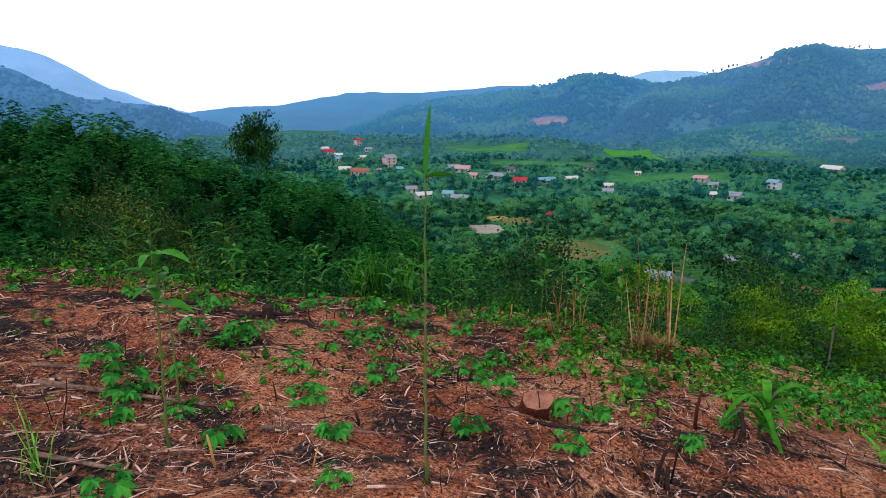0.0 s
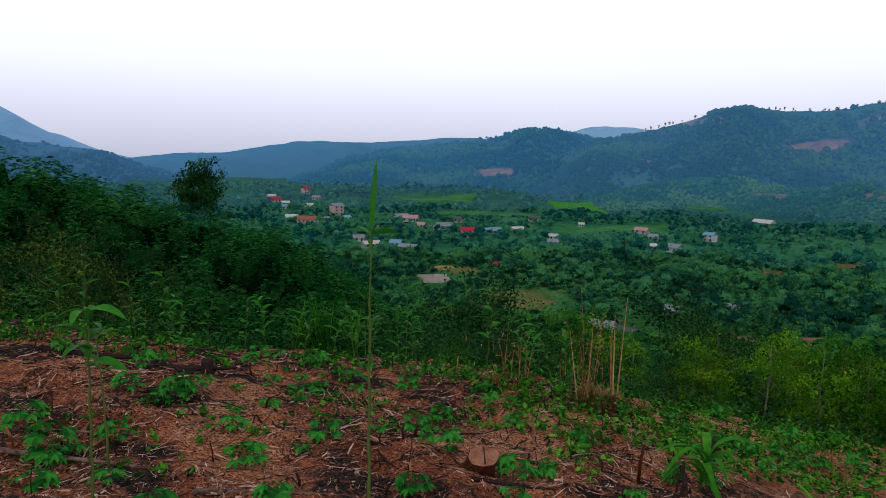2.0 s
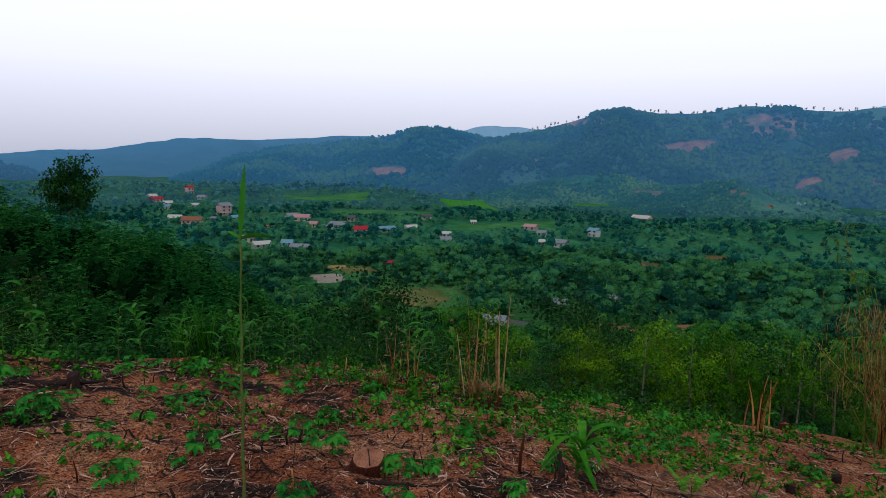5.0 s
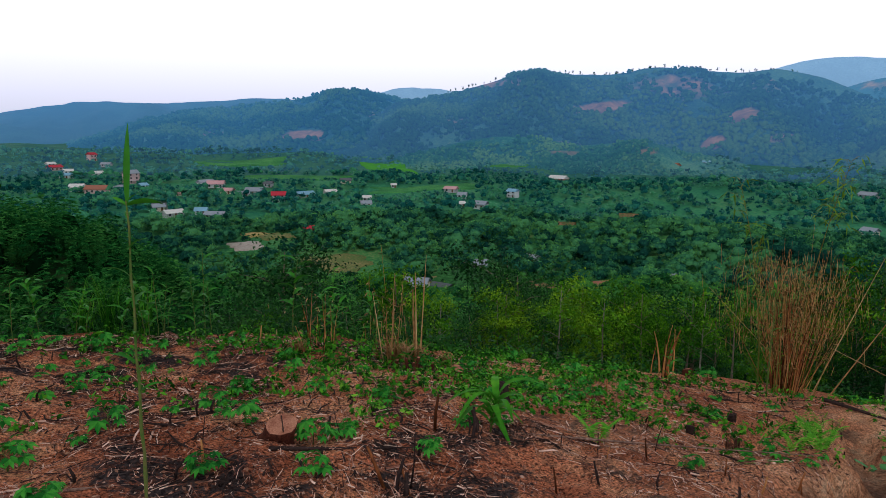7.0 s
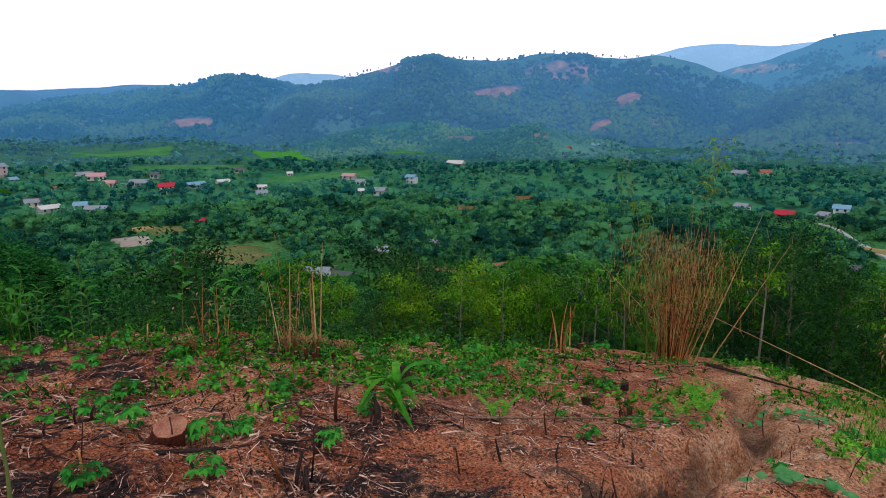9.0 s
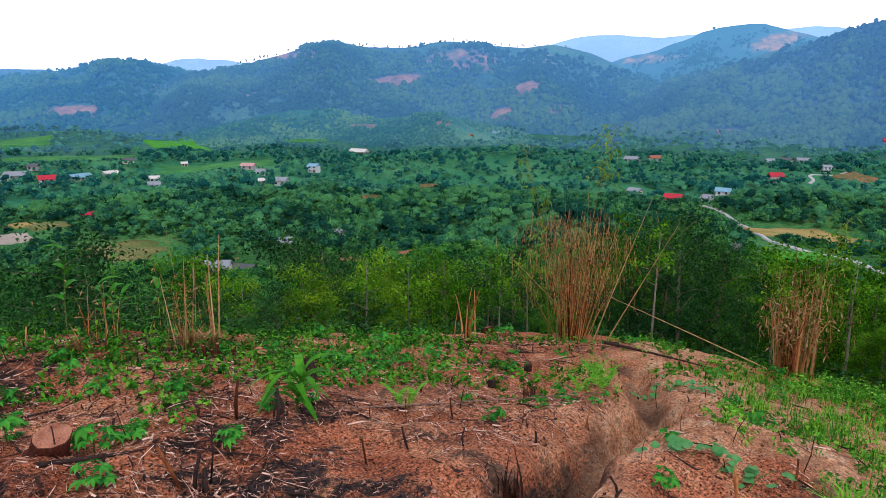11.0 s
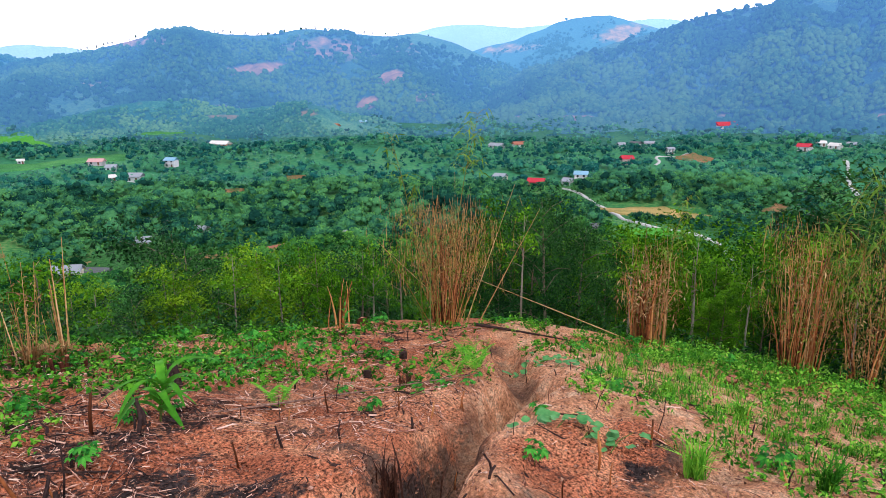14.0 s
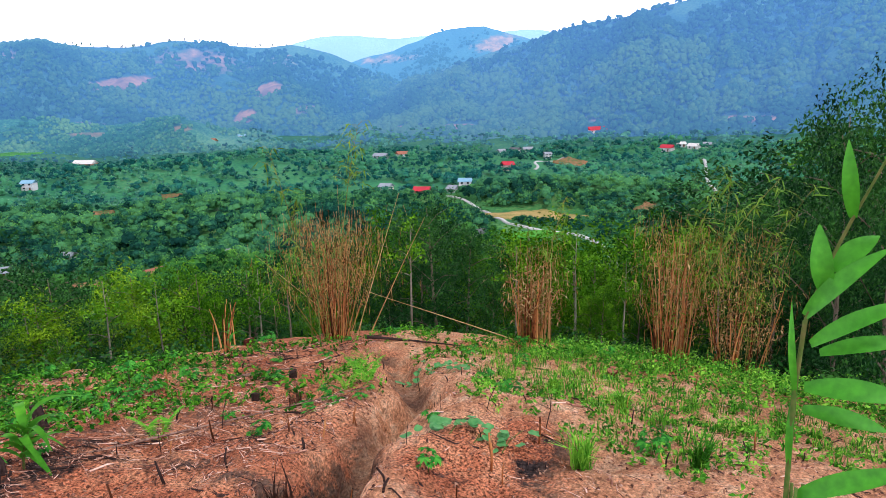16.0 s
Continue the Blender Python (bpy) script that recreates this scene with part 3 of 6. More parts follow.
hill_range("hazy blue low range across the valley", [(-22, -0.6), (-17.3, 0.3), (-14.8, 0.5), (-12, 0.6), (-9.1, 0.8), (-7, 1.4), (-5.4, 1.7), (-3.1, 1.8), (-1.3, 1.7), (1.5, 1.8), (5.3, 2.0), (8, 2.2), (10.1, 2.3), (12, 1.9), (16, 0.5)], 2000, 1250, HAZE_BLUE, (0.070, 0.215, 0.46), 3)
hill_range("pale blue distant peaks range", [(9, 1.5), (11.5, 2.3), (12.6, 2.9), (13.5, 2.7), (15, 2.2), (17.5, 2.9), (20.8, 3.35), (23.3, 3.0), (27, 2.0)], 3400, 2900, FAR_HAZE_BLUE, (0.20, 0.36, 0.56), 4, folds=0.05)
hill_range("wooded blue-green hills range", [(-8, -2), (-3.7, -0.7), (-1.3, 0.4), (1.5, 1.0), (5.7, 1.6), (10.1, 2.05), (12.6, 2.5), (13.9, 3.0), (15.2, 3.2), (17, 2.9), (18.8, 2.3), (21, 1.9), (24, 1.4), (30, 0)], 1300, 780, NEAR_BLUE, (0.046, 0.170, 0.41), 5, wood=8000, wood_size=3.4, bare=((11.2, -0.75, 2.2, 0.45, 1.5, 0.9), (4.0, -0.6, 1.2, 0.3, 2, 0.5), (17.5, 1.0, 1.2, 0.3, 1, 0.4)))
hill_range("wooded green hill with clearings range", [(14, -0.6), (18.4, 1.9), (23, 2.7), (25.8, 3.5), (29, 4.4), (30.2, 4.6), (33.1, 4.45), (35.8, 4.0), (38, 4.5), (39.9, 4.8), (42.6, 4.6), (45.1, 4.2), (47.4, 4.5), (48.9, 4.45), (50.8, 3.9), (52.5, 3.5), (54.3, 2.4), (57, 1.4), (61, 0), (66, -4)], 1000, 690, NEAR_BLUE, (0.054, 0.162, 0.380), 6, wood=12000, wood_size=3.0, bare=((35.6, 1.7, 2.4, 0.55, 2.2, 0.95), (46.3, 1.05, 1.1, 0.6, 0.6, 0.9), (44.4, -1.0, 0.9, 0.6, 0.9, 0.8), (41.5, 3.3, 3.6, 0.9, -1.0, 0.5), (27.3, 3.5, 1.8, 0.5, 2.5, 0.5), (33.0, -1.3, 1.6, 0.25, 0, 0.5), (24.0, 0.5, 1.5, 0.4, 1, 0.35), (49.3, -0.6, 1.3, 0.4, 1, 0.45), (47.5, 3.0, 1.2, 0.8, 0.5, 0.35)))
hill_range("pale blue far mountain beyond a pass range", [(44, 3.5), (49.3, 4.8), (52.9, 5.2), (57.8, 4.6), (60.3, 5.3), (66, 5.1), (68.3, 5.4), (69.5, 4.9), (76, 4)], 3000, 2500, FAR_HAZE_BLUE, (0.22, 0.40, 0.62), 7, folds=0.05)
hill_range("blue wooded hill behind a pass range", [(49, 1.5), (53.4, 3.3), (56.9, 3.9), (59, 5.0), (62.4, 5.75), (64.4, 5.5), (66.8, 4.7), (72, 3)], 1700, 1300, HAZE_BLUE, (0.075, 0.23, 0.44), 8, wood=3000, wood_size=3.4, bare=((65.0, 4.3, 1.8, 0.7, 1.5, 0.7), (56.0, 3.2, 2.4, 0.4, 3.0, 0.5)))
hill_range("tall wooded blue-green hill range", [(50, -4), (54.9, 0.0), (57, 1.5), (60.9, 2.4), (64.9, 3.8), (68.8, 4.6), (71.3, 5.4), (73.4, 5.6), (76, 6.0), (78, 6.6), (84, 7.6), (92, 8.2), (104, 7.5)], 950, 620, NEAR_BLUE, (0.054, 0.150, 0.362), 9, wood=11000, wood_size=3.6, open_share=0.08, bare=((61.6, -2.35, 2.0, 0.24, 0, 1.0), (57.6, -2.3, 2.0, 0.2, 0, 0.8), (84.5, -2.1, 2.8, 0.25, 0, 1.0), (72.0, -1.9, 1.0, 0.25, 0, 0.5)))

# the knoll too carries a bluish haze glow over its green
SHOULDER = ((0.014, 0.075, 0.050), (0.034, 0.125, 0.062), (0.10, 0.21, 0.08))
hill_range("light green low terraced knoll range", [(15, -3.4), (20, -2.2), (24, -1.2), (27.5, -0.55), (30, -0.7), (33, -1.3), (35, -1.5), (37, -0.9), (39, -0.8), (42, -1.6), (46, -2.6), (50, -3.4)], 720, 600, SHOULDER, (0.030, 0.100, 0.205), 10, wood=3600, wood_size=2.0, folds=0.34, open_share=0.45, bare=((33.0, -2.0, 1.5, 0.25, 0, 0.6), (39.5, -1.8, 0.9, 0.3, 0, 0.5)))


# ---- fields, roads ----
def patch(name, label, category, x, y, rx, ry, turn, material, lift=0.25, seed=0, rise=0.0):
    """A plot of land that lies on the ground, with an uneven outline; rise lifts its far side to fit the camera's view.
    """
    k = np.linspace(0, 2 * np.pi, 40, endpoint=False)
    edge = 1 + 0.26 * rough(np.cos(k) * 2 + seed, np.sin(k) * 2, 1.0, 3, seed)
    square = 1 / np.maximum(np.abs(np.cos(k)), np.abs(np.sin(k))) ** 0.9
    rows = []
    for f in (0.02, 0.35, 0.7, 0.97, 1.0):
        u, v = rx * f * edge * square * np.cos(k), ry * f * edge * square * np.sin(k)
        c, s = np.cos(np.radians(turn)), np.sin(np.radians(turn))
        px, py = x + u * c - v * s, y + u * s + v * c
        up = rise * np.clip(((px - x) * x + (py - y) * y) / np.hypot(x, y) + 0.7 * min(rx, ry), 0, None)
        rows.append(np.stack([px, py, land(px, py, False) + (lift + up if f < 0.99 else -0.4)], -1))
    thing(name, label, category, kind="structure", data=sheet(name, np.array(rows), 40, material, closed=True))


def road(label, stops, wide, material):
    p = np.array(stops, float)
    d = np.r_[0, np.cumsum(np.hypot(*np.diff(p, axis=0).T))]
    q = np.linspace(0, d[-1], int(d[-1] / 4) + 2)
    x, y = np.interp(q, d, p[:, 0]), np.interp(q, d, p[:, 1])
    k = np.ones(9) / 9
    x[4:-4], y[4:-4] = np.convolve(x, k, "valid"), np.convolve(y, k, "valid")
    tx, ty = np.gradient(x), np.gradient(y)
    n = np.hypot(tx, ty)
    z = land(x, y, False) + 0.5
    rows = [np.stack([x + s * wide / 2 * ty / n, y - s * wide / 2 * tx / n, z + h], -1) for s, h in ((-1.05, -0.8), (-1, 0), (1, 0), (1.05, -0.8))]
    thing("road", label, "road", kind="structure", data=sheet("road", np.array(rows), len(x), material))


PADDY_FAR = (255, 640, 34, 20, -25)
MEADOW_FAR = (75, 690, 40, 26, -8)
# plots: x, y, half length, half width, turn
PLOTS = [
    ("field", "yellow-brown stubble field among trees", "field", 58, 236, 11, 10, 20, STUBBLE),
    ("mud_flat", "pale bare mud plot by a stream", "ground", 29, 268, 6, 7, 10, PALE),
    ("rice_field", "bright green rice field in the valley", "field", 198, 600, 20, 50, -10, PADDY),
    ("rice_field", "green paddy strip in the valley", "field", 165, 432, 36, 12, -14, RICE),
    ("field", "ochre harvested field beside the road", "field", 264, 108, 13, 18, 60, OCHRE),
    ("rice_field", "bright green paddy below the road", "field", 207, 84, 7, 10, 60, PADDY),
    ("bare_bank", "orange bare earth bank beside the road", "ground", 437, 152, 9, 9, 70, BARE),
    ("bare_bank", "reddish bare slope among valley trees", "ground", 238, 303, 6, 3.5, -38, BARE),
    ("bare_bank", "brown bare slope among valley trees", "ground", 188, 287, 5, 3, -33, BARE),
    ("bare_bank", "orange dug bank below a farm track", "ground", 110, 178, 5, 2.5, -30, BARE),
    ("bare_bank", "reddish bank beside a wooded lane", "ground", 299, 69, 3, 6, 75, BARE),
    ("tea_garden", "terraced tea garden in the valley", "garden", 90, 192, 13, 14, -25, STUBBLE),
    ("field", "light green fallow plot in the valley", "field", 100, 520, 40, 14, -10, RICE),
    ("field", "pale green plot near the foot of a hill", "field", 330, 560, 40, 16, -30, RICE),
    ("rice_field", "bright green strip of paddy below the hills", "field", *PADDY_FAR, RICE),
    ("rice_field", "light green strip of meadow by the village", "field", *MEADOW_FAR, RICE),
    ("field", "yellow plot beside a mud flat", "field", 38, 298, 5, 7, 10, OCHRE),
    ("terrace", "brown ploughed plot in the valley", "ground", 43, 282, 6, 9, 10, STUBBLE),
]
for n, (name, label, category, x, y, rx, ry, turn, m) in enumerate(PLOTS):
    patch(name, label, category, x, y, rx, ry, turn, m, lift=0.6, seed=n, rise=0.2 if name == "bare_bank" else 0.0)
ROADS = [
    ("pale concrete lane winding between fields", [(165, 38), (202, 59), (219, 82), (218, 97), (236, 108), (262, 128), (281, 143), (300, 170)], 1.5),
    ("pale concrete road curving past houses", [(382, 155), (405, 160), (427, 176), (446, 173), (480, 170)], 1.6),
    ("pale concrete road on the valley side", [(335, 45), (363, 54), (409, 61), (450, 70)], 1.6),
]
for label, stops, wide in ROADS:
    road(label, stops, wide, ROAD)

# ---- woods ----
def sights():
    """Open things in the valley that no tree before them may hide: x, y, half width, depth, how much of its foot may be hidden."""
    for _, _, _, px, py, rx, ry, turn, _ in PLOTS:
        a = np.radians(turn) - np.arctan2(py, px)
        c, s = abs(np.cos(a)), abs(np.sin(a))
        yield px, py, rx * s + ry * c, rx * c + ry * s, 0.4
    for _, stops, wide in ROADS:
        for (ax, ay), (bx, by) in zip(stops, stops[1:]):
            for u in np.linspace(0, 1, 5)[:-1]:
                yield ax + u * (bx - ax), ay + u * (by - ay), 3.5, wide / 2 + 2, 0.0
    for hx, hy, hr in ALL_SITES:
        yield hx, hy, hr * 0.6, hr * 0.8, 2.6


def head_room(x, y, share=1.0):
    """How high a tree may grow at each place."""
    room = np.full(len(x), 99.0)
    for px, py, wide, deep, foot in sights():
        d = np.hypot(px, py)
        ux, uy = px / d, py / d
        before, aside = (px - x) * ux + (py - y) * uy, np.abs((x - px) * uy - (y - py) * ux)
        drop = (1.6 - float(land(np.array([px]), np.array([py]), False)[0])) / d
        cap = np.where(before > -deep, np.maximum(before - deep * 0.6, 0) * drop * share + np.where(before > deep, foot, 0), 99)
        room = np.where((aside < wide) & (before < 110), np.minimum(room, cap), room)
    return room


def wood(name, label, rng, x, y, height, radius, material, masses=4, cards=0, size=0.4, leaf=None, tone_spread=0.12, core=0.9, fringe=0.45):
    """Many trees at once: each crown of several leafy masses, with loose leaves over them."""
    n = len(x)
    foot = np.stack([x, y, land(x, y, False) - 0.2], -1)
    tone = rng.normal(0, tone_spread, n) + 0.14 * rough(x, y, 25, 2, 77) + 0.10 * rough(x, y, 110, 2, 78)
    a = rng.uniform(0, 6.283, (n, masses))
    d = radius[:, None] * rng.uniform(0.1, 0.75, (n, masses))
    up = rng.uniform(0.35, 0.85, (n, masses))
    up[:, 0], d[:, 0] = 0.82, d[:, 0] * 0.3
    d = d * (1.25 - 0.7 * up)
    c = foot[:, None] + np.stack([d * np.cos(a), d * np.sin(a), height[:, None] * up], -1)
    r = radius[:, None] * core * rng.uniform(0.38, 0.7, (n, masses))
    radii = np.stack([r, r, r * rng.uniform(0.6, 0.95, (n, masses))], -1)
    c, radii, tree = c.reshape(-1, 3), radii.reshape(-1, 3), np.repeat(np.arange(n), masses)
    thing(name, label, "woodland", kind="stuff", data=leaf_masses(name, c, radii, material, tone[tree] + rng.normal(0, 0.05, len(c)), rng, 0.28))
    if cards:
        per = cards // masses
        at_c, at_r = np.repeat(c, per, axis=0), np.repeat(radii, per, axis=0)
        out = rng.normal(size=at_c.shape)
        out[:, 2] = np.abs(out[:, 2]) * 0.9 - 0.15
        out /= np.linalg.norm(out, axis=1, keepdims=True)
        v = leaf_tips(rng, at_c + out * at_r * rng.uniform(0.92, 0.92 + fringe, (len(at_c), 1)), np.zeros(len(at_c)), 1.25 * size * rng.uniform(0.6, 1.3, len(at_c)), 0.55, 1.9)
        thing("leaves", "loose leaves of " + label, "leaves", kind="stuff", data=triangles("leaves", v, leaf, np.repeat(tone[tree], per)))


def spread(rng, n, b0, b1, r0, r1):
    b = rng.uniform(b0, b1, n)
    r = np.sqrt(rng.uniform(r0 ** 2, r1 ** 2, n))
    return at(b, r)


# small roofs of the village: x, y
HAMLET = [(-63, 587), (-39, 630), (-10, 510), (40, 447), (48, 433), (67, 457), (102, 431), (-1, 389), (20, 378), (176, 405), (174, 383), (122, 468), (-41, 560), (-25, 505), (-60, 545), (10, 455), (482, 223), (497, 218), (530, 98), (300, 207)]
# where houses stand in the valley: x, y, clear radius
SITES = [(-18, 531, 9), (67, 418, 7), (-78, 638, 8), (-36, 479, 10), (6, 375, 8), (26, 367, 8), (56, 443, 7), (85, 428, 8), (35, 471, 8), (111, 380, 6), (151, 448, 4), (170, 348, 6), (160, 352, 5), (212, 387, 6), (294, 462, 9), (70, 186, 9), (58, 284, 4), (0, 391, 7),
         (-83, 655, 6), (-55, 699, 6), (31, 509, 7), (125, 170, 3.5), (153, 170, 3), (430, 491, 10), (471, 489, 5), (588, 489, 8), (130, 221, 3), (102, 209, 3)] + [(x, y, 3.5) for x, y in HAMLET]
SITES_EAST = [(301, 185, 6), (319, 169, 6), (383, 173, 6), (627, 193, 11), (471, 181, 5), (504, 210, 6), (193, 98, 5), (614, 413, 12), (680, 327, 8), (723, 313, 9), (412, 288, 8), (424, 277, 7), (516, 105, 7), (525, 91, 8), (640, 170, 6)]
ALL_SITES = SITES + SITES_EAST

rng = np.random.default_rng(11)
x, y = spread(rng, 2500, -45, 16, 24, 150)
b = np.degrees(np.arctan2(x, y))
keep = (land(x, y, False) < -1) & (np.hypot(x, y) > np.where(b > -4, 46, 33)) & (land(x, y, False) > -44)
x, y = x[keep], y[keep]
h = rng.uniform(4.2, 7.6, len(x))
h = np.where(np.hypot(x, y) < 34, h * 0.62, h)


def plantation(label, x, y, height, branches, pairs, seed):
    """Young plantation trees: whorls of feathery sprays round a heart painted dark as inner shade, each spray a row of
    paired leaflets.
    """
    rng = np.random.default_rng(seed)
    n = len(x)
    foot = np.stack([x, y, land(x, y, False) - 0.2], -1)
    wide = height * rng.uniform(0.24, 0.35, n)
    # trees to the left darker: the shadow there is put into their tone
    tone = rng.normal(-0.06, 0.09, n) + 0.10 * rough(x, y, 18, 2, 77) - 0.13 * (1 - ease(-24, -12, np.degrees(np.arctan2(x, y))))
    k = np.arange(branches)
    f = 0.20 + 0.80 * (k + rng.uniform(0, 1, (n, branches))) / branches
    a = 2.4 * k + rng.uniform(0, 6.283, (n, 1)) + rng.normal(0, 0.3, (n, branches))
    reach = wide[:, None] * np.sqrt(np.clip(1.04 - ((f - 0.55) / 0.48) ** 2, 0.02, 1)) * rng.uniform(0.65, 1.15, (n, branches))
    root = foot[:, None] + np.stack([0 * f, 0 * f, f * height[:, None]], -1)
    out = np.stack([np.cos(a), np.sin(a), 0 * a], -1)
    side = np.stack([-np.sin(a), np.cos(a), 0 * a], -1)
    tris, tones = [], []
    for j in range(pairs):
        u = (0.30 + 0.70 * (j + 0.5) / pairs)
        p = root + out * (reach * u)[..., None] + np.array([0, 0, 1.0]) * (reach * (0.45 * u - 0.55 * u * u))[..., None]
        size = (0.25 * wide[:, None] * rng.uniform(0.7, 1.25, (n, branches)) * (1.15 - 0.55 * u))[..., None]
        for s in (-1, 1):
            tip = p + (out * 0.55 + side * s * 0.85 + np.array([0, 0, -0.05]) + rng.normal(0, 0.28, p.shape)) * size
            half = (out + np.array([0, 0, 0.9]) * rng.normal(0.3, 0.7, p.shape[:2] + (1,))) * size * 0.17
            tris.append(np.stack([p - half, p + half, tip], 2))
            # tops and spray tips lighter: light on the crowns put into tone
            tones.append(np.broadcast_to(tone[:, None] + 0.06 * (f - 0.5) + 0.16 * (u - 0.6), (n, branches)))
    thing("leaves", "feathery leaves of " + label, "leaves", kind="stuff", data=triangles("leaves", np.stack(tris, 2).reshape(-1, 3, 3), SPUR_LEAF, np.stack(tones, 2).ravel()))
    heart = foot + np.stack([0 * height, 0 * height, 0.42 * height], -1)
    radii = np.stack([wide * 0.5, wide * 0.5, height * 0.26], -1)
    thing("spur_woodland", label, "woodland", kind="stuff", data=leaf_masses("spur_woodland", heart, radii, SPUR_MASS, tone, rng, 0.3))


near = np.hypot(x, y) < 72
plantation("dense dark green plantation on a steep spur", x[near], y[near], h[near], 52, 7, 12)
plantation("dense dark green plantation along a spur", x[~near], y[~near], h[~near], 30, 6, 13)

x, y = spread(rng, 460, 12, 104, 30, 100)
h = rng.uniform(4, 8, len(x))
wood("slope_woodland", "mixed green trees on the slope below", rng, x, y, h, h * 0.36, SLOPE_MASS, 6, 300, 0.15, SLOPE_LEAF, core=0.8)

def valley_wood(name, label, n, b0, b1, r0, r1, low, high, wide, mass, masses, cards, size, leaf, gap):
    """A band of valley trees, in groves of one tone, with gaps where plots and houses lie."""
    x, y = spread(rng, n, b0, b1, r0, r1)
    keep = (rough(x, y, 45, 2, 31) > gap) & (land(x, y, False) < -24)
    x, y = x[keep], y[keep]
    grove = 0.5 + 0.5 * rough(x, y, 30, 2, 37)
    h = (low + (high - low) * np.clip(grove, 0, 1)) * rng.uniform(0.55, 1.15, len(x))
    h = np.minimum(h, head_room(x, y))
    keep = h > 1.0
    x, y, h = x[keep], y[keep], h[keep]
    wood(name, label, rng, x, y, h, np.minimum(h * wide, 4.5) * rng.uniform(0.6, 1.3, len(x)), mass, masses, cards, size, leaf, 0.14, core=0.72, fringe=0.8)


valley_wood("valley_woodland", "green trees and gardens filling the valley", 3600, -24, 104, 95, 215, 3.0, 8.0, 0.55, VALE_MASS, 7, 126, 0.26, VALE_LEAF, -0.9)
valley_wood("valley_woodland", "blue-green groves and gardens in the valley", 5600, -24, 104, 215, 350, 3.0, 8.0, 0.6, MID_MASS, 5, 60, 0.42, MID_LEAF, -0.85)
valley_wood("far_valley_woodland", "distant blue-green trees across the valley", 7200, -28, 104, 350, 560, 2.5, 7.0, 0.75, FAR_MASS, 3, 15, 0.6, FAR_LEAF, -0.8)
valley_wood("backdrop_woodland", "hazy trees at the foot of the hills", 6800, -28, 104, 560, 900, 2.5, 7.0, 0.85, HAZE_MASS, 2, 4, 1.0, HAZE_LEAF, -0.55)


def hedge(x, y, length, turn):
    """One clipped row of tea bushes, a long low mound."""
    u = np.linspace(-length / 2, length / 2, 14)
    c, s = math.cos(radians(turn)), math.sin(radians(turn))
    rows = []
    for side, up in ((-0.55, 0.0), (-0.45, 0.75), (0.0, 0.95), (0.45, 0.75), (0.55, 0.0)):
        px, py = x + u * c - side * s, y + u * s + side * c
        rows.append(np.stack([px, py, land(px, py, False) + 0.6 + up * (1 + 0.15 * rough(u, u * 0 + y, 1.5, 2, 5))], -1))
    return sheet("tea_hedge", np.array(rows), 14, TEA)


TEA = surface("tea bush leaves", [(0.3, (0.012, 0.06, 0.02)), (0.7, (0.06, 0.19, 0.05))], 1.2, bump=0.8)
for k in range(14):
    d = (k - 6.5) * 1.9
    thing("tea_hedge", "long clipped row of green tea bushes", "hedge", "tea rows in the garden",
          data=hedge(90 - d * math.sin(radians(-25)), 192 + d * math.cos(radians(-25)), 22 + 3 * math.sin(k * 1.7), -25))

# ---- houses ----
WALLS = {k: surface(k + " plaster", [(0.3, tuple(v * 0.85 for v in c)), (0.7, c)], 3.0, bump=0.05) for k, c in
         {"white": (0.62, 0.63, 0.63), "grey": (0.42, 0.42, 0.42), "cream": (0.70, 0.62, 0.48), "pink": (0.62, 0.44, 0.42), "brick": (0.42, 0.20, 0.14)}.items()}
ROOFS = {k: surface(k + " roof sheet", [(0.3, tuple(v * 0.8 for v in c)), (0.7, c)], 2.0, rough=0.5, bump=0.1) for k, c in
         {"red": (0.50, 0.045, 0.065), "grey": (0.30, 0.33, 0.37), "blue": (0.22, 0.42, 0.55), "pale": (0.68, 0.66, 0.62), "rust": (0.36, 0.15, 0.10), "pink": (0.60, 0.34, 0.34), "dark": (0.12, 0.13, 0.14)}.items()}
GLASS = surface("dark window glass", [(0.3, (0.02, 0.025, 0.03)), (0.7, (0.05, 0.06, 0.07))], 1.0, rough=0.15, bump=0, gloss=0.6)
TIMBER = surface("brown door wood", [(0.3, (0.10, 0.05, 0.03)), (0.7, (0.20, 0.11, 0.06))], 0.5)


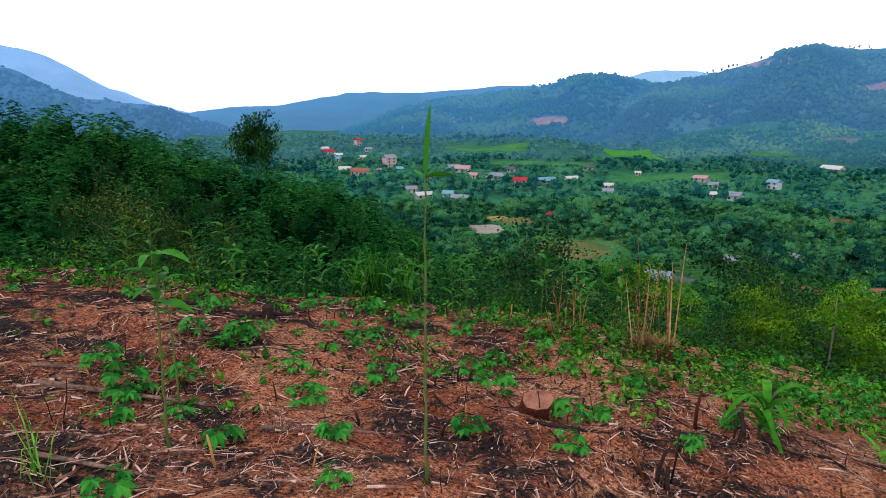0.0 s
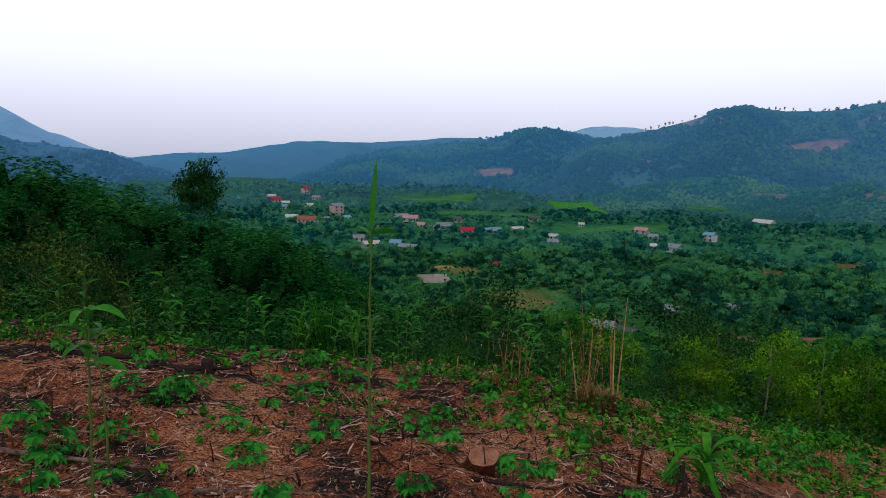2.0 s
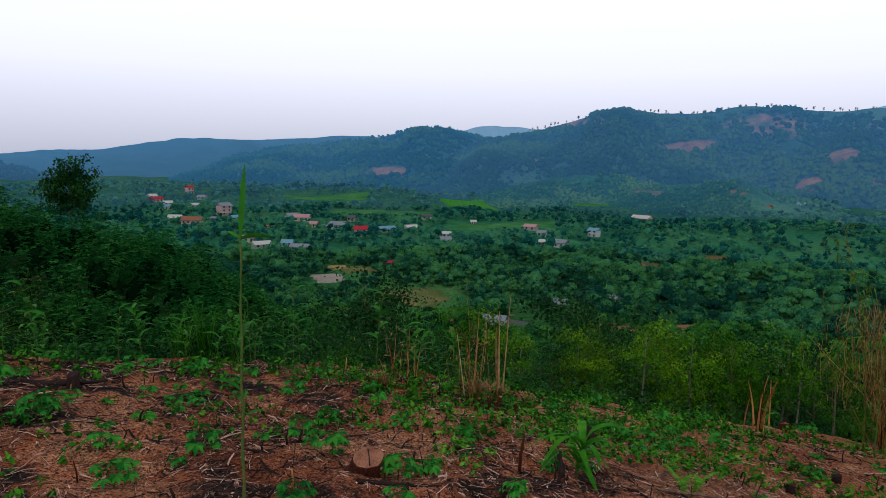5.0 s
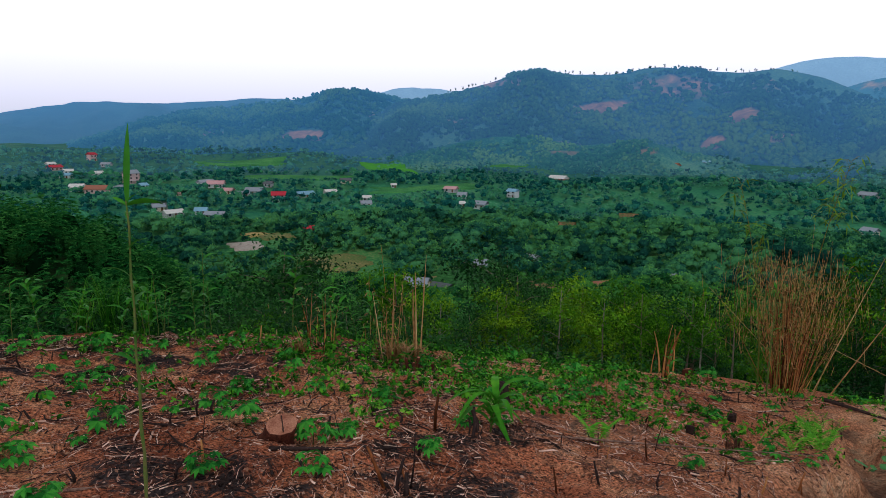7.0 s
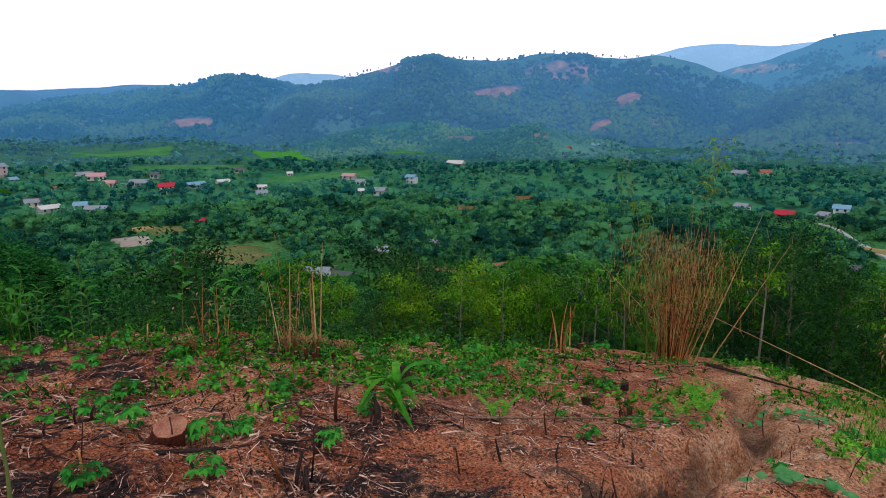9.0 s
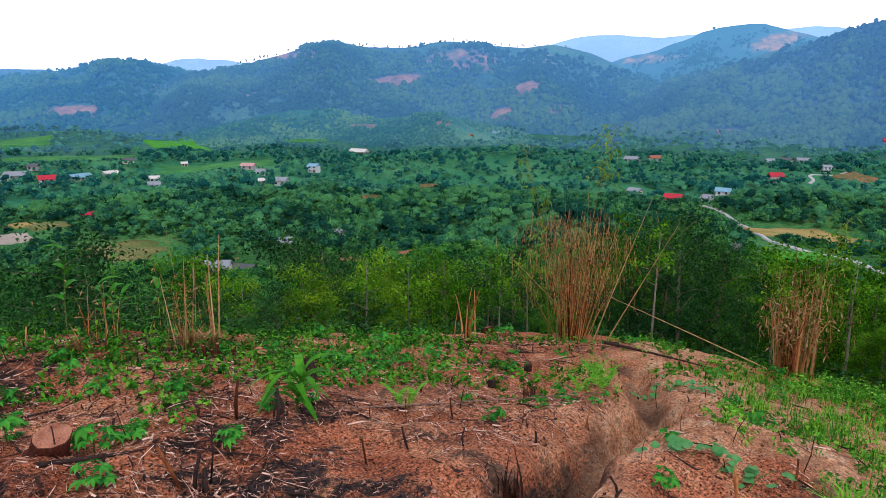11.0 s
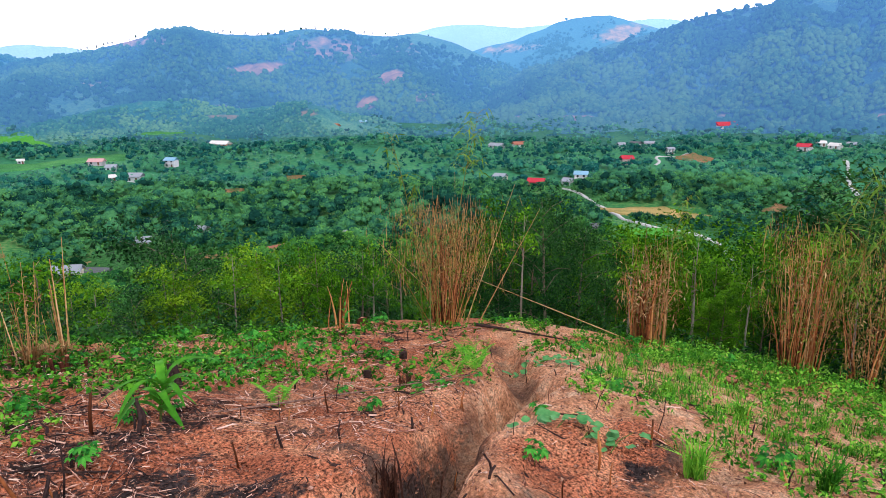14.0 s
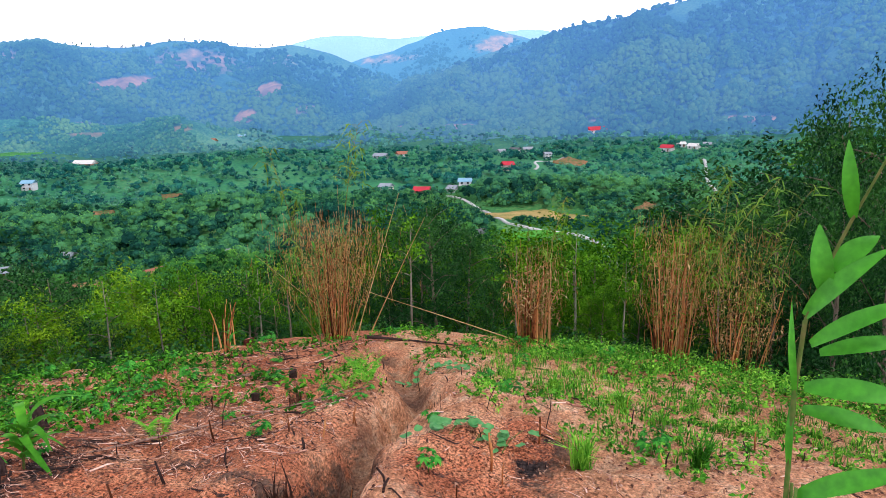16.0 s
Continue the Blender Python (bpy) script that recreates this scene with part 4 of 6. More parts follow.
def house(x, y, wide, deep, high, roof, wall, label, turn=0.0, storeys=1, pitch=0.6):
    """A house on the valley floor: walls, roof, windows and a door; its front looks at the hilltop."""
    face = math.degrees(math.atan2(-x, -y))
    root = thing("house", label, "house", "houses in the valley")
    root.matrix_basis = pose(x, y, float(land(np.array([x]), np.array([y]), False)[0]) - 0.3, 0, 0, 180 - face + turn + 34 * math.sin(x * 1.7 + y * 0.9))
    wide, deep, high = wide * 0.8, deep * 0.85, high * 0.8
    w, d = wide / 2, deep / 2
    bm = bmesh.new()
    box(bm, -w, w, -d, d, 0, high)
    part("wall", solid("wall", bm, WALLS[wall]), root)
    bm = bmesh.new()
    rise, o, t = pitch * d, 0.6, 0.22
    for s in (-1, 1):
        v = [bm.verts.new(p) for p in ((-w - o, s * (d + o), high - 0.1), (w + o, s * (d + o), high - 0.1), (w + o, 0, high + rise), (-w - o, 0, high + rise))]
        u = [bm.verts.new(q.co + Vector((0, 0, t))) for q in v]
        for f in ((0, 1, 2, 3), (7, 6, 5, 4), (0, 4, 5, 1), (1, 5, 6, 2), (2, 6, 7, 3), (3, 7, 4, 0)):
            bm.faces.new([(v + u)[i] for i in f])
    for s in (-1, 1):
        g = [bm.verts.new(p) for p in ((s * w, -d, high - 0.05), (s * w, d, high - 0.05), (s * w, 0, high + rise))]
        bm.faces.new(g)
    part("roof", solid("roof", bm, ROOFS[roof]), root)
    for k in range(storeys):
        z = high * k / storeys
        n = max(2, int(wide / 3))
        for j in range(n):
            c = -w + wide * (j + 0.5) / n
            bm = bmesh.new()
            if k == 0 and j == n // 2:
                box(bm, c - 0.5, c + 0.5, -d - 0.06, -d + 0.1, 0.3, 2.3)
                part("door", solid("door", bm, TIMBER), root)
            else:
                box(bm, c - 0.55, c + 0.55, -d - 0.05, -d + 0.1, z + 1.0, z + 2.3)
                part("window", solid("window", bm, GLASS), root)
    if storeys > 1:
        bm = bmesh.new()
        box(bm, -w - 0.1, w + 0.1, -d - 0.9, -d, high / storeys - 0.1, high / storeys + 0.1)
        part("balcony", solid("balcony", bm, WALLS["white"]), root)
    return root


for x, y, w, d, h, roof, wall, label, st in (
    (-18, 531, 11, 9, 9.0, "grey", "pink", "three-storey pinkish town house with a grey roof", 3),
    (67, 418, 10, 8, 5.6, "red", "white", "white two-storey house with a bright red roof", 2),
    (-78, 638, 13, 7, 3.5, "red", "pink", "long low house with a pinkish red roof", 1),
    (-36, 479, 16, 9, 3.6, "rust", "pink", "wide house with a rusty red roof", 1),
    (-48, 488, 10, 8, 3.4, "pale", "white", "low house with a pale roof", 1),
    (6, 375, 12, 6, 3.0, "pale", "grey", "low grey house with a pale sheet roof", 1),
    (26, 367, 12, 6, 3.0, "grey", "grey", "low grey shed with a sheet roof", 1),
    (56, 443, 13, 8, 3.2, "grey", "white", "low white house with a grey roof", 1),
    (85, 428, 14, 7, 3.0, "blue", "grey", "long low house with a blue-grey roof", 1),
    (35, 471, 13, 8, 3.4, "pink", "white", "white house with a faded pink roof", 1),
    (111, 380, 7, 6, 3.0, "grey", "white", "small white house with a grey roof", 1),
    (118, 402, 6, 5, 3.0, "pale", "white", "small white hut with a pale roof", 1),
    (151, 448, 4, 4, 3.0, "pale", "white", "tiny white pump house", 1),
    (170, 348, 9, 7, 3.6, "grey", "white", "white house with a grey roof", 1),
    (160, 355, 6, 5, 3.0, "pale", "grey", "small grey hut with a pale roof", 1)):
    house(x, y, w, d, h, roof, wall, label, storeys=st)
for x, y, w, d, h, roof, wall, label, st in (
    (212, 387, 8, 6, 5.2, "blue", "white", "narrow white house with a light blue roof", 2),
    (294, 462, 18, 9, 3.2, "pale", "brick", "long open brick barn with a pale roof", 1),
    (70, 186, 8, 6, 5.6, "grey", "cream", "cream two-storey farmhouse with a grey roof", 2),
    (78, 186, 7, 5, 2.6, "dark", "grey", "weathered shed with a dark roof", 1),
    (68, 197, 6, 5, 3.4, "rust", "brick", "small brick outhouse with a rusty roof", 1),
    (58, 284, 4.5, 4, 2.8, "red", "brick", "small hut with a dark red roof", 1),
    (0, 391, 9, 6, 3.0, "dark", "grey", "low grey house with a dark roof", 1),
    (-83, 655, 8, 6, 3.0, "pale", "white", "small white far house", 1),
    (-55, 699, 8, 7, 7.5, "red", "pink", "tall pink far house", 2),
    (31, 509, 14, 7, 3.0, "grey", "white", "long white far house", 1),
    (125, 170, 6, 4.5, 2.6, "rust", "brick", "brick shed with a pale roof in the trees", 1),
    (153, 170, 5, 4, 2.8, "grey", "white", "small white hut in the trees", 1),
    (130, 221, 5, 4, 2.8, "grey", "grey", "grey hut in the trees", 1),
    (102, 209, 6, 5, 2.8, "grey", "grey", "grey farmhouse roof among trees", 1),
    (430, 491, 22, 9, 8.0, "rust", "brick", "large unfinished brick building", 2)):
    house(x, y, w, d, h, roof, wall, label, storeys=st)
for x, y, w, d, h, roof, wall, label, st in (
    (471, 489, 8, 6, 3.4, "blue", "white", "small white house with a blue roof", 1),
    (588, 489, 11, 7, 4.2, "grey", "brick", "brick house at the foot of a hill", 1),
    (301, 185, 10, 7, 3.0, "red", "brick", "low house with a bright red roof", 1),
    (319, 169, 8, 6, 5.6, "blue", "white", "two-storey white house with a blue-grey roof", 2),
    (311, 172, 6, 6, 2.6, "grey", "grey", "grey lean-to beside a white house", 1),
    (383, 173, 8, 7, 4.5, "red", "pink", "house with a steep bright red roof", 1),
    (627, 193, 22, 12, 3.6, "red", "white", "wide house with a red roof by the hills", 1),
    (471, 181, 6, 5, 4.6, "grey", "white", "narrow white house by the road", 2),
    (504, 210, 9, 6, 3.0, "grey", "grey", "grey house by the road", 1),
    (193, 98, 6, 5, 3.0, "dark", "white", "white house with a dark slate roof below the lane", 1),
    (614, 413, 30, 9, 3.4, "pale", "white", "long row of white workshops at the foot of a hill", 1),
    (680, 327, 14, 8, 3.4, "grey", "white", "white house at the foot of a hill", 1),
    (723, 313, 20, 8, 3.6, "pale", "white", "long pale roofed workshop under a hill", 1),
    (412, 288, 13, 7, 3.0, "grey", "grey", "long grey house among trees", 1),
    (424, 277, 10, 7, 3.0, "rust", "white", "house with a rusty roof among trees", 1),
    (516, 105, 11, 8, 3.6, "red", "white", "white house with a red roof by the road", 1),
    (525, 88, 9, 7, 3.0, "pale", "white", "pale house among trees by the road", 1),
    (540, 80, 9, 6, 3.0, "grey", "grey", "grey house among trees by the road", 1)):
    house(x, y, w, d, h, roof, wall, label, storeys=st)
for k, (x, y) in enumerate(HAMLET):
    roof, wall = ("pale", "grey", "blue", "pink", "grey", "dark")[k % 6], ("white", "grey", "white", "cream")[k % 4]
    house(x, y, 8 + 2 * math.sin(k * 2.3), 6, 3.0, roof, wall, "small village house with a " + {"pale": "pale sheet", "grey": "grey", "blue": "blue-grey", "pink": "faded pink", "dark": "dark"}[roof] + " roof")

# ---- trees below the clearing ----
def ground_at(x, y):
    return float(land(np.array([x]), np.array([y]))[0])


def on_ground(x, y, lift=0.0):
    return (x, y, ground_at(x, y) + lift)


def tree_proto(label, seed, height, radius, leaves, leaf, material, limbs=7, lean=0.1, low=0.3, category="tree", long=1.6, trunk_r=0.06, bark=BARK):
    """A tree: tapered trunk with limbs, and a crown of single leaves."""
    rng = np.random.default_rng(seed)
    root = thing("tree", label, category)
    bm = bmesh.new()
    top = Vector((rng.normal(0, lean), rng.normal(0, lean), height * 0.9))
    path = [Vector((0, 0, -0.3)), top * 0.35 + Vector((rng.normal(0, 0.08), rng.normal(0, 0.08), 0)), top * 0.7, top]
    tube(bm, path, [trunk_r, trunk_r * 0.75, trunk_r * 0.45, trunk_r * 0.12], 7)
    tips = [top, top * 0.85]
    for k in range(limbs):
        f = low + (0.9 - low) * (k + rng.uniform(0, 1)) / limbs
        a = k * 2.4 + rng.uniform(-0.4, 0.4)
        s = radius * (1.1 - 0.6 * f) * rng.uniform(0.7, 1.1)
        p = top * f
        e = p + Vector((math.cos(a) * s, math.sin(a) * s, s * rng.uniform(0.3, 0.9)))
        tube(bm, [p, (p + e) / 2 + Vector((0, 0, 0.1 * s)), e], [trunk_r * 0.35, trunk_r * 0.22, trunk_r * 0.08], 5)
        tips += [e, (p + 2 * e) / 3]
    part("trunk", solid("trunk", bm, bark, True), root)
    tips = np.array([list(t) for t in tips])
    sprays = np.repeat(tips, 5, axis=0)
    sprays = sprays + rng.normal(0, 0.24 * radius, sprays.shape) * [1, 1, 0.75]
    pick = rng.integers(0, len(sprays), leaves)
    c = sprays[pick] + rng.normal(0, 0.07 * radius, (leaves, 3)) * [1.2, 1.2, 0.6]
    v = leaf_tips(rng, c, np.full(leaves, radius * 0.17), leaf * rng.uniform(0.6, 1.3, leaves), 0.6, long)
    part("crown", triangles("crown", v, material, rng.normal(0, 0.13, len(sprays))[pick]), root)
    return root


PALE_BARK = surface("pale grey bark", [(0.3, (0.13, 0.11, 0.08)), (0.7, (0.32, 0.28, 0.22))], 0.4, bump=0.4)
BRIGHT_LEAF = leafy("fresh green leaves", (0.012, 0.064, 0.002), (0.048, 0.165, 0.005), (0.17, 0.39, 0.015), gloss=0.02, vary=0.12)
DEEP_LEAF = leafy("deep green leaves", (0.003, 0.024, 0.006), (0.012, 0.065, 0.012), (0.05, 0.17, 0.026), gloss=0.05, vary=0.12)
OLIVE_LEAF = leafy("yellowish mango leaves", (0.003, 0.022, 0.004), (0.010, 0.050, 0.006), (0.16, 0.22, 0.022), gloss=0.05)
WILLOW_LEAF = leafy("yellow-green leaves", (0.026, 0.085, 0.002), (0.085, 0.205, 0.004), (0.24, 0.42, 0.015), gloss=0.02, vary=0.12)
protos = [
    tree_proto("slender young tree with fresh green leaves", 1, 5.0, 1.2, 6500, 0.052, BRIGHT_LEAF, limbs=9, low=0.35),
    tree_proto("young tree with mid green leaves on the slope", 2, 5.0, 1.4, 7000, 0.055, SLOPE_LEAF, limbs=10, low=0.35),
    tree_proto("dense dark green tree on the slope", 3, 5.0, 1.4, 8500, 0.055, DEEP_LEAF, limbs=13, low=0.15),
    tree_proto("thin light tree with sparse leaves", 4, 5.0, 0.9, 2600, 0.050, BRIGHT_LEAF, limbs=7, low=0.45),
    tree_proto("bushy green tree with drooping leaves", 5, 5.0, 1.6, 7500, 0.055, SLOPE_LEAF, limbs=12, low=0.25),
    tree_proto("slender tree with yellow-green feathery leaves", 9, 5.0, 1.3, 6500, 0.050, WILLOW_LEAF, limbs=11, low=0.30, long=2.2),
]
mango = tree_proto("broad mango tree with yellowish leaf tips", 6, 5.0, 1.5, 24000, 0.030, OLIVE_LEAF, limbs=15, low=0.12, long=2.4)


def drop_thing(ob):
    """Take a pattern thing away once its copies stand."""
    for o in (*ob.children_recursive, ob):
        bpy.data.objects.remove(o)


def plant_tree(proto, bearing, r, top_angle, wide=1.0):
    """Set a copy whose top stands at the given angle from eye height."""
    x, y = at(bearing, r)
    z = ground_at(x, y) - 0.1
    s = max(0.25, (1.6 + r * math.tan(math.radians(top_angle)) - z) / 4.7)
    m = Matrix.LocRotScale((x, y, z), Euler((0, 0, bearing * 7.7)), (s * wide, s * wide, s))
    return copy_thing(proto, m)


rng = np.random.default_rng(5)
TOPS = [(4, -14), (15, -14.5), (24, -15.5), (34, -14.5), (42, -14.0), (50, -13.5), (54, -12.5), (56.5, -9.5), (58.5, -10.5), (60.5, -14), (68, -14), (76, -13), (84, -10.5), (90, -8), (97, -5)]
bearing = 3.0
while bearing < 97:
    for ring in (15.5, 20, 26, 33):
        r = edge_of_clearing(np.array([bearing]))[0] * 0.3 + ring * rng.uniform(0.85, 1.1)
        b = bearing + rng.uniform(-1.6, 1.6)
        top = float(along(np.array([b]), TOPS)[0]) + rng.normal(-0.8, 2.2) - (2.0 if ring < 18 else 0)
        dark = 55 < b < 61 or b > 80
        kind = protos[2] if rng.uniform() < (0.7 if dark else 0.8 if b < 17 else 0.3 if b < 40 else 0.15) else protos[[0, 1, 3, 4][rng.integers(0, 4)] if b > 45 or b < 18 else [0, 5, 5, 5, 3][rng.integers(0, 5)]]
        plant_tree(kind, b, r, top, rng.uniform(0.65, 0.95) if r < 18 else rng.uniform(0.8, 1.35))
    bearing += 3.1
plant_tree(mango, -21.0, 30, -5.4)
ridge = tree_proto("round leafy tree on a ridge", 15, 5.0, 1.5, 5500, 0.11, DEEP_LEAF, limbs=14, low=0.5)
plant_tree(ridge, -12.9, 110, -0.6, 0.85)
drop_thing(ridge)
for b, r, top, k in ((25.7, 17, -15.5, 2), (59.9, 17, -8.6, 2), (62.0, 18, -11.0, 2), (58.0, 19, -11.5, 2), (29.5, 16, -16.5, 3), (41.0, 17, -15.3, 1), (47.0, 16, -13, 3), (87.5, 17, -7.5, 2), (91.8, 15, -1.0, 2), (95, 13, 1.0, 2), (80.5, 17, -11, 0), (74.0, 14.6, -15.6, 0), (73.0, 14.9, -16.4, 0)):
    plant_tree(protos[k], b, r, top, 0.65 if b > 90 else 1.0)
for ob in protos + [mango]:
    drop_thing(ob)

pale = tree_proto("thin pale-trunked sapling with few leaves", 12, 5.0, 0.9, 420, 0.10, BRIGHT_LEAF, limbs=5, low=0.55, trunk_r=0.05, bark=PALE_BARK)
for b, r, top in ((71.5, 15.5, -11), (76.0, 14.5, -13), (57.5, 15, -10), (33, 17, -12.5), (36.5, 18, -13.2), (22.5, 16, -14.5), (27.8, 19, -13.5), (44.5, 17, -13), (66.5, 17, -12), (83, 13.5, -11)):
    plant_tree(pale, b, r, top)
drop_thing(pale)

# lone trees along the far crest
crest = tree_proto("lone thin tree on a bare hill crest", 8, 5.0, 1.9, 150, 0.55, FAR_LEAF, limbs=5, low=0.5, trunk_r=0.13)
rng = np.random.default_rng(9)
CREST = [(23, 2.75), (25.8, 3.55), (29, 4.45), (33.1, 4.5), (35.8, 4.05), (39.9, 4.85), (42.6, 4.65), (45.1, 4.25), (48.9, 4.5), (51, 3.9)]
for k in range(110):
    b = 23 + 27.5 * ((k + rng.uniform(-0.9, 0.9)) / 110)
    el = float(along(np.array([b]), CREST)[0]) - 0.05
    x, y = at(b, 1000)
    s = rng.uniform(0.45, 1.25)
    if rng.uniform() < 0.25:
        continue
    copy_thing(crest, Matrix.LocRotScale((x, y, 1.6 + 1000 * math.tan(math.radians(el)) - 2), Euler((0, 0, k)), (s * 0.7, s * 0.7, s * 1.2)))
drop_thing(crest)


# ---- bamboo and canes ----
def cane_mesh(name, material, seed, bend=0.05, thick=0.014, twig=False):
    """A cane one metre tall, with swollen joints."""
    rng = random.Random(seed)
    bm = bmesh.new()
    bx, by = rng.uniform(-bend, bend), rng.uniform(-bend, bend)
    path, radii = [], []
    for n in range(9):
        f = n / 8
        for d, k in ((0, 1.18), (0.02, 0.95)):
            path.append((bx * f * f, by * f * f, f + d))
            radii.append(thick * k * (1 - 0.75 * f))
    tube(bm, path, radii, 6)
    return solid(name, bm, material, True)


CANE_RED = surface("dead bamboo cane", [(0.28, (0.07, 0.022, 0.009)), (0.5, (0.33, 0.110, 0.036)), (0.75, (0.56, 0.26, 0.09))], 0.6, rough=0.6, bump=0.15, vary=0.75, by_object=True)
CANE_TAN = surface("dry tan reed", [(0.3, (0.24, 0.11, 0.04)), (0.6, (0.48, 0.27, 0.11)), (0.8, (0.62, 0.43, 0.22))], 0.5, rough=0.6, bump=0.15, vary=0.4, by_object=True)
CANE_GREEN = surface("olive bamboo cane", [(0.3, (0.10, 0.11, 0.02)), (0.7, (0.27, 0.24, 0.06))], 0.5, rough=0.5, bump=0.1, vary=0.4, by_object=True)
DRY_LEAF = leafy("dry bamboo leaf", (0.12, 0.055, 0.02), (0.32, 0.18, 0.07), (0.58, 0.42, 0.20), size=0.6)
TWIG = surface("thin dead twigs", [(0.25, (0.09, 0.035, 0.012)), (0.5, (0.34, 0.16, 0.050)), (0.75, (0.60, 0.38, 0.16))], 0.4, rough=0.7, bump=0, vary=0.6)
BAMBOO_LEAF = leafy("olive bamboo leaf", (0.030, 0.095, 0.008), (0.10, 0.22, 0.018), (0.30, 0.42, 0.05), size=0.6)
red_canes = [cane_mesh("cane", CANE_RED, k, 0.12) for k in range(4)]
tan_canes = [cane_mesh("cane", CANE_TAN, k + 9, 0.10) for k in range(4)]
green_canes = [cane_mesh("cane", CANE_GREEN, k + 19, 0.25) for k in range(4)]


def clump(label, x, y, sets, seed, leaves=(), category="bamboo", twigs=()):
    """A clump of canes: sets of (meshes, how many, base radius, height from, to, spread in degrees, thickness)."""
    rng = np.random.default_rng(seed)
    root = thing("bamboo_clump", label, category)
    z0 = ground_at(x, y)
    root.matrix_basis = pose(x, y, z0)
    tips = []
    for meshes, many, base, h0, h1, fan, thick in sets:
        for k in range(many):
            a, d = rng.uniform(0, 6.283), base * math.sqrt(rng.uniform(0, 1))
            tilt = fan * (d / max(base, 0.01) * 0.6 + abs(rng.normal(0, 0.4)))
            h = rng.uniform(h0, h1)
            px, py = d * math.cos(a), d * math.sin(a)
            q = Euler((0, radians(tilt), a + rng.normal(0, 0.5)))
            t = thick * rng.uniform(0.5, 1.35)
            m = Matrix.LocRotScale((px, py, ground_at(x + px, y + py) - z0 - 0.06), q, (t, t, h))
            part("cane", meshes[k % len(meshes)], root, m=m)
            tips.append((meshes is green_canes, m @ Vector((0, 0, 0.35)), m @ Vector((0, 0, 1.0))))
    if twigs:
        many, low, high, wide = twigs
        p = np.c_[rng.normal(0, wide, (many, 2)), rng.uniform(low, high, many)]
        q = p + rng.normal(0, 1, (many, 3)) * [0.04, 0.04, 0.22]
        s = np.cross(q - p, rng.normal(size=(many, 3)))
        s *= 0.0022 / (np.linalg.norm(s, axis=1, keepdims=True) + 1e-9)
        u = np.cross(q - p, s)
        u *= 0.0022 / (np.linalg.norm(u, axis=1, keepdims=True) + 1e-9)
        v = np.concatenate([np.stack([p - a, p + a, q + a, q - a], 1) for a in (s, u)])
        part("dead_brush", quads("dead_brush", v, TWIG), root, "tangle of thin dead twigs")["kind"] = "stuff"
    for material, many, low, high, wide, size in leaves:
        mine = [t for t in tips if t[0] == (material is BAMBOO_LEAF)] or tips
        pick = rng.integers(0, len(mine), many)
        lo, hi = np.array([list(t[1]) for t in mine])[pick], np.array([list(t[2]) for t in mine])[pick]
        f = rng.uniform(0, 1.05, (many, 1)) ** 0.7
        c = lo + (hi - lo) * f + rng.normal(0, 1, (many, 3)) * (0.05 + 0.14 * f) * [1, 1, 0.6]
        v = leaf_cards(rng, c, np.full(many, 0.1), size * rng.uniform(0.6, 1.4, many), 0.3, 4.0, 0.8)
        part("foliage", quads("foliage", v, material, rng.normal(0, 0.1, many)), root, "thin dry leaves" if material is DRY_LEAF else "thin olive leaves")
    return root


clump("tall burnt clump of reddish dead bamboo canes", 9.5, 7.7, [(red_canes, 46, 0.20, 0.7, 2.0, 12, 0.85), (red_canes, 44, 0.26, 1.2, 2.4, 25, 0.42), (green_canes, 10, 0.5, 0.8, 2.0, 12, 0.5)], 1,
      [(DRY_LEAF, 420, 1.1, 2.7, 0.5, 0.018), (BAMBOO_LEAF, 160, 2.0, 4.0, 0.62, 0.018)], twigs=(1700, 0.9, 2.2, 0.46))
clump("short clump of tan bamboo canes with dry leaves", 12.04, 4.76, [(red_canes, 22, 0.34, 0.9, 1.5, 4, 1.6), (tan_canes, 14, 0.34, 0.8, 1.7, 5, 1.4)], 2, [(DRY_LEAF, 800, 0.9, 2.0, 0.32, 0.025), (BAMBOO_LEAF, 120, 1.3, 2.6, 0.3, 0.020)], twigs=(420, 0.7, 1.9, 0.33))
clump("tall leafy clump of brown bamboo canes", 11.5, 2.1, [(red_canes, 40, 0.30, 0.9, 2.2, 6, 1.0), (tan_canes, 8, 0.3, 1.2, 2.2, 6, 0.8)], 3, [(BAMBOO_LEAF, 420, 1.3, 3.3, 0.5, 0.018), (DRY_LEAF, 420, 0.9, 2.4, 0.4, 0.020)], twigs=(900, 0.7, 2.3, 0.34))
clump("leafy clump of olive bamboo canes", 11.7, 1.1, [(red_canes, 26, 0.42, 0.8, 1.9, 8, 0.8), (green_canes, 10, 0.5, 1.4, 2.6, 8, 0.5)], 4, [(BAMBOO_LEAF, 900, 0.9, 3.5, 0.6, 0.018), (DRY_LEAF, 600, 0.6, 2.4, 0.5, 0.018)], twigs=(800, 0.5, 2.3, 0.42))
clump("small cluster of burnt reddish canes", 7.7, 8.6, [(red_canes, 8, 0.07, 0.5, 1.0, 2, 1.5), (red_canes, 3, 0.22, 0.6, 0.9, 3, 0.8)], 5)
clump("cluster of tall dry tan reeds", 2.62, 8.05, [(tan_canes, 5, 0.10, 0.8, 1.35, 6, 0.6)], 6, [(DRY_LEAF, 90, 0.2, 1.2, 0.15, 0.016)], twigs=(60, 0.1, 0.9, 0.16))
clump("cluster of straight dry tan reeds", 3.05, 8.12, [(tan_canes, 7, 0.06, 0.9, 1.55, 2.5, 0.85)], 7)
clump("thin dead reddish reeds at the edge", 1.9, 8.6, [(red_canes, 12, 0.3, 0.4, 0.9, 9, 0.5)], 8, [(DRY_LEAF, 60, 0.3, 0.9, 0.25, 0.016)])

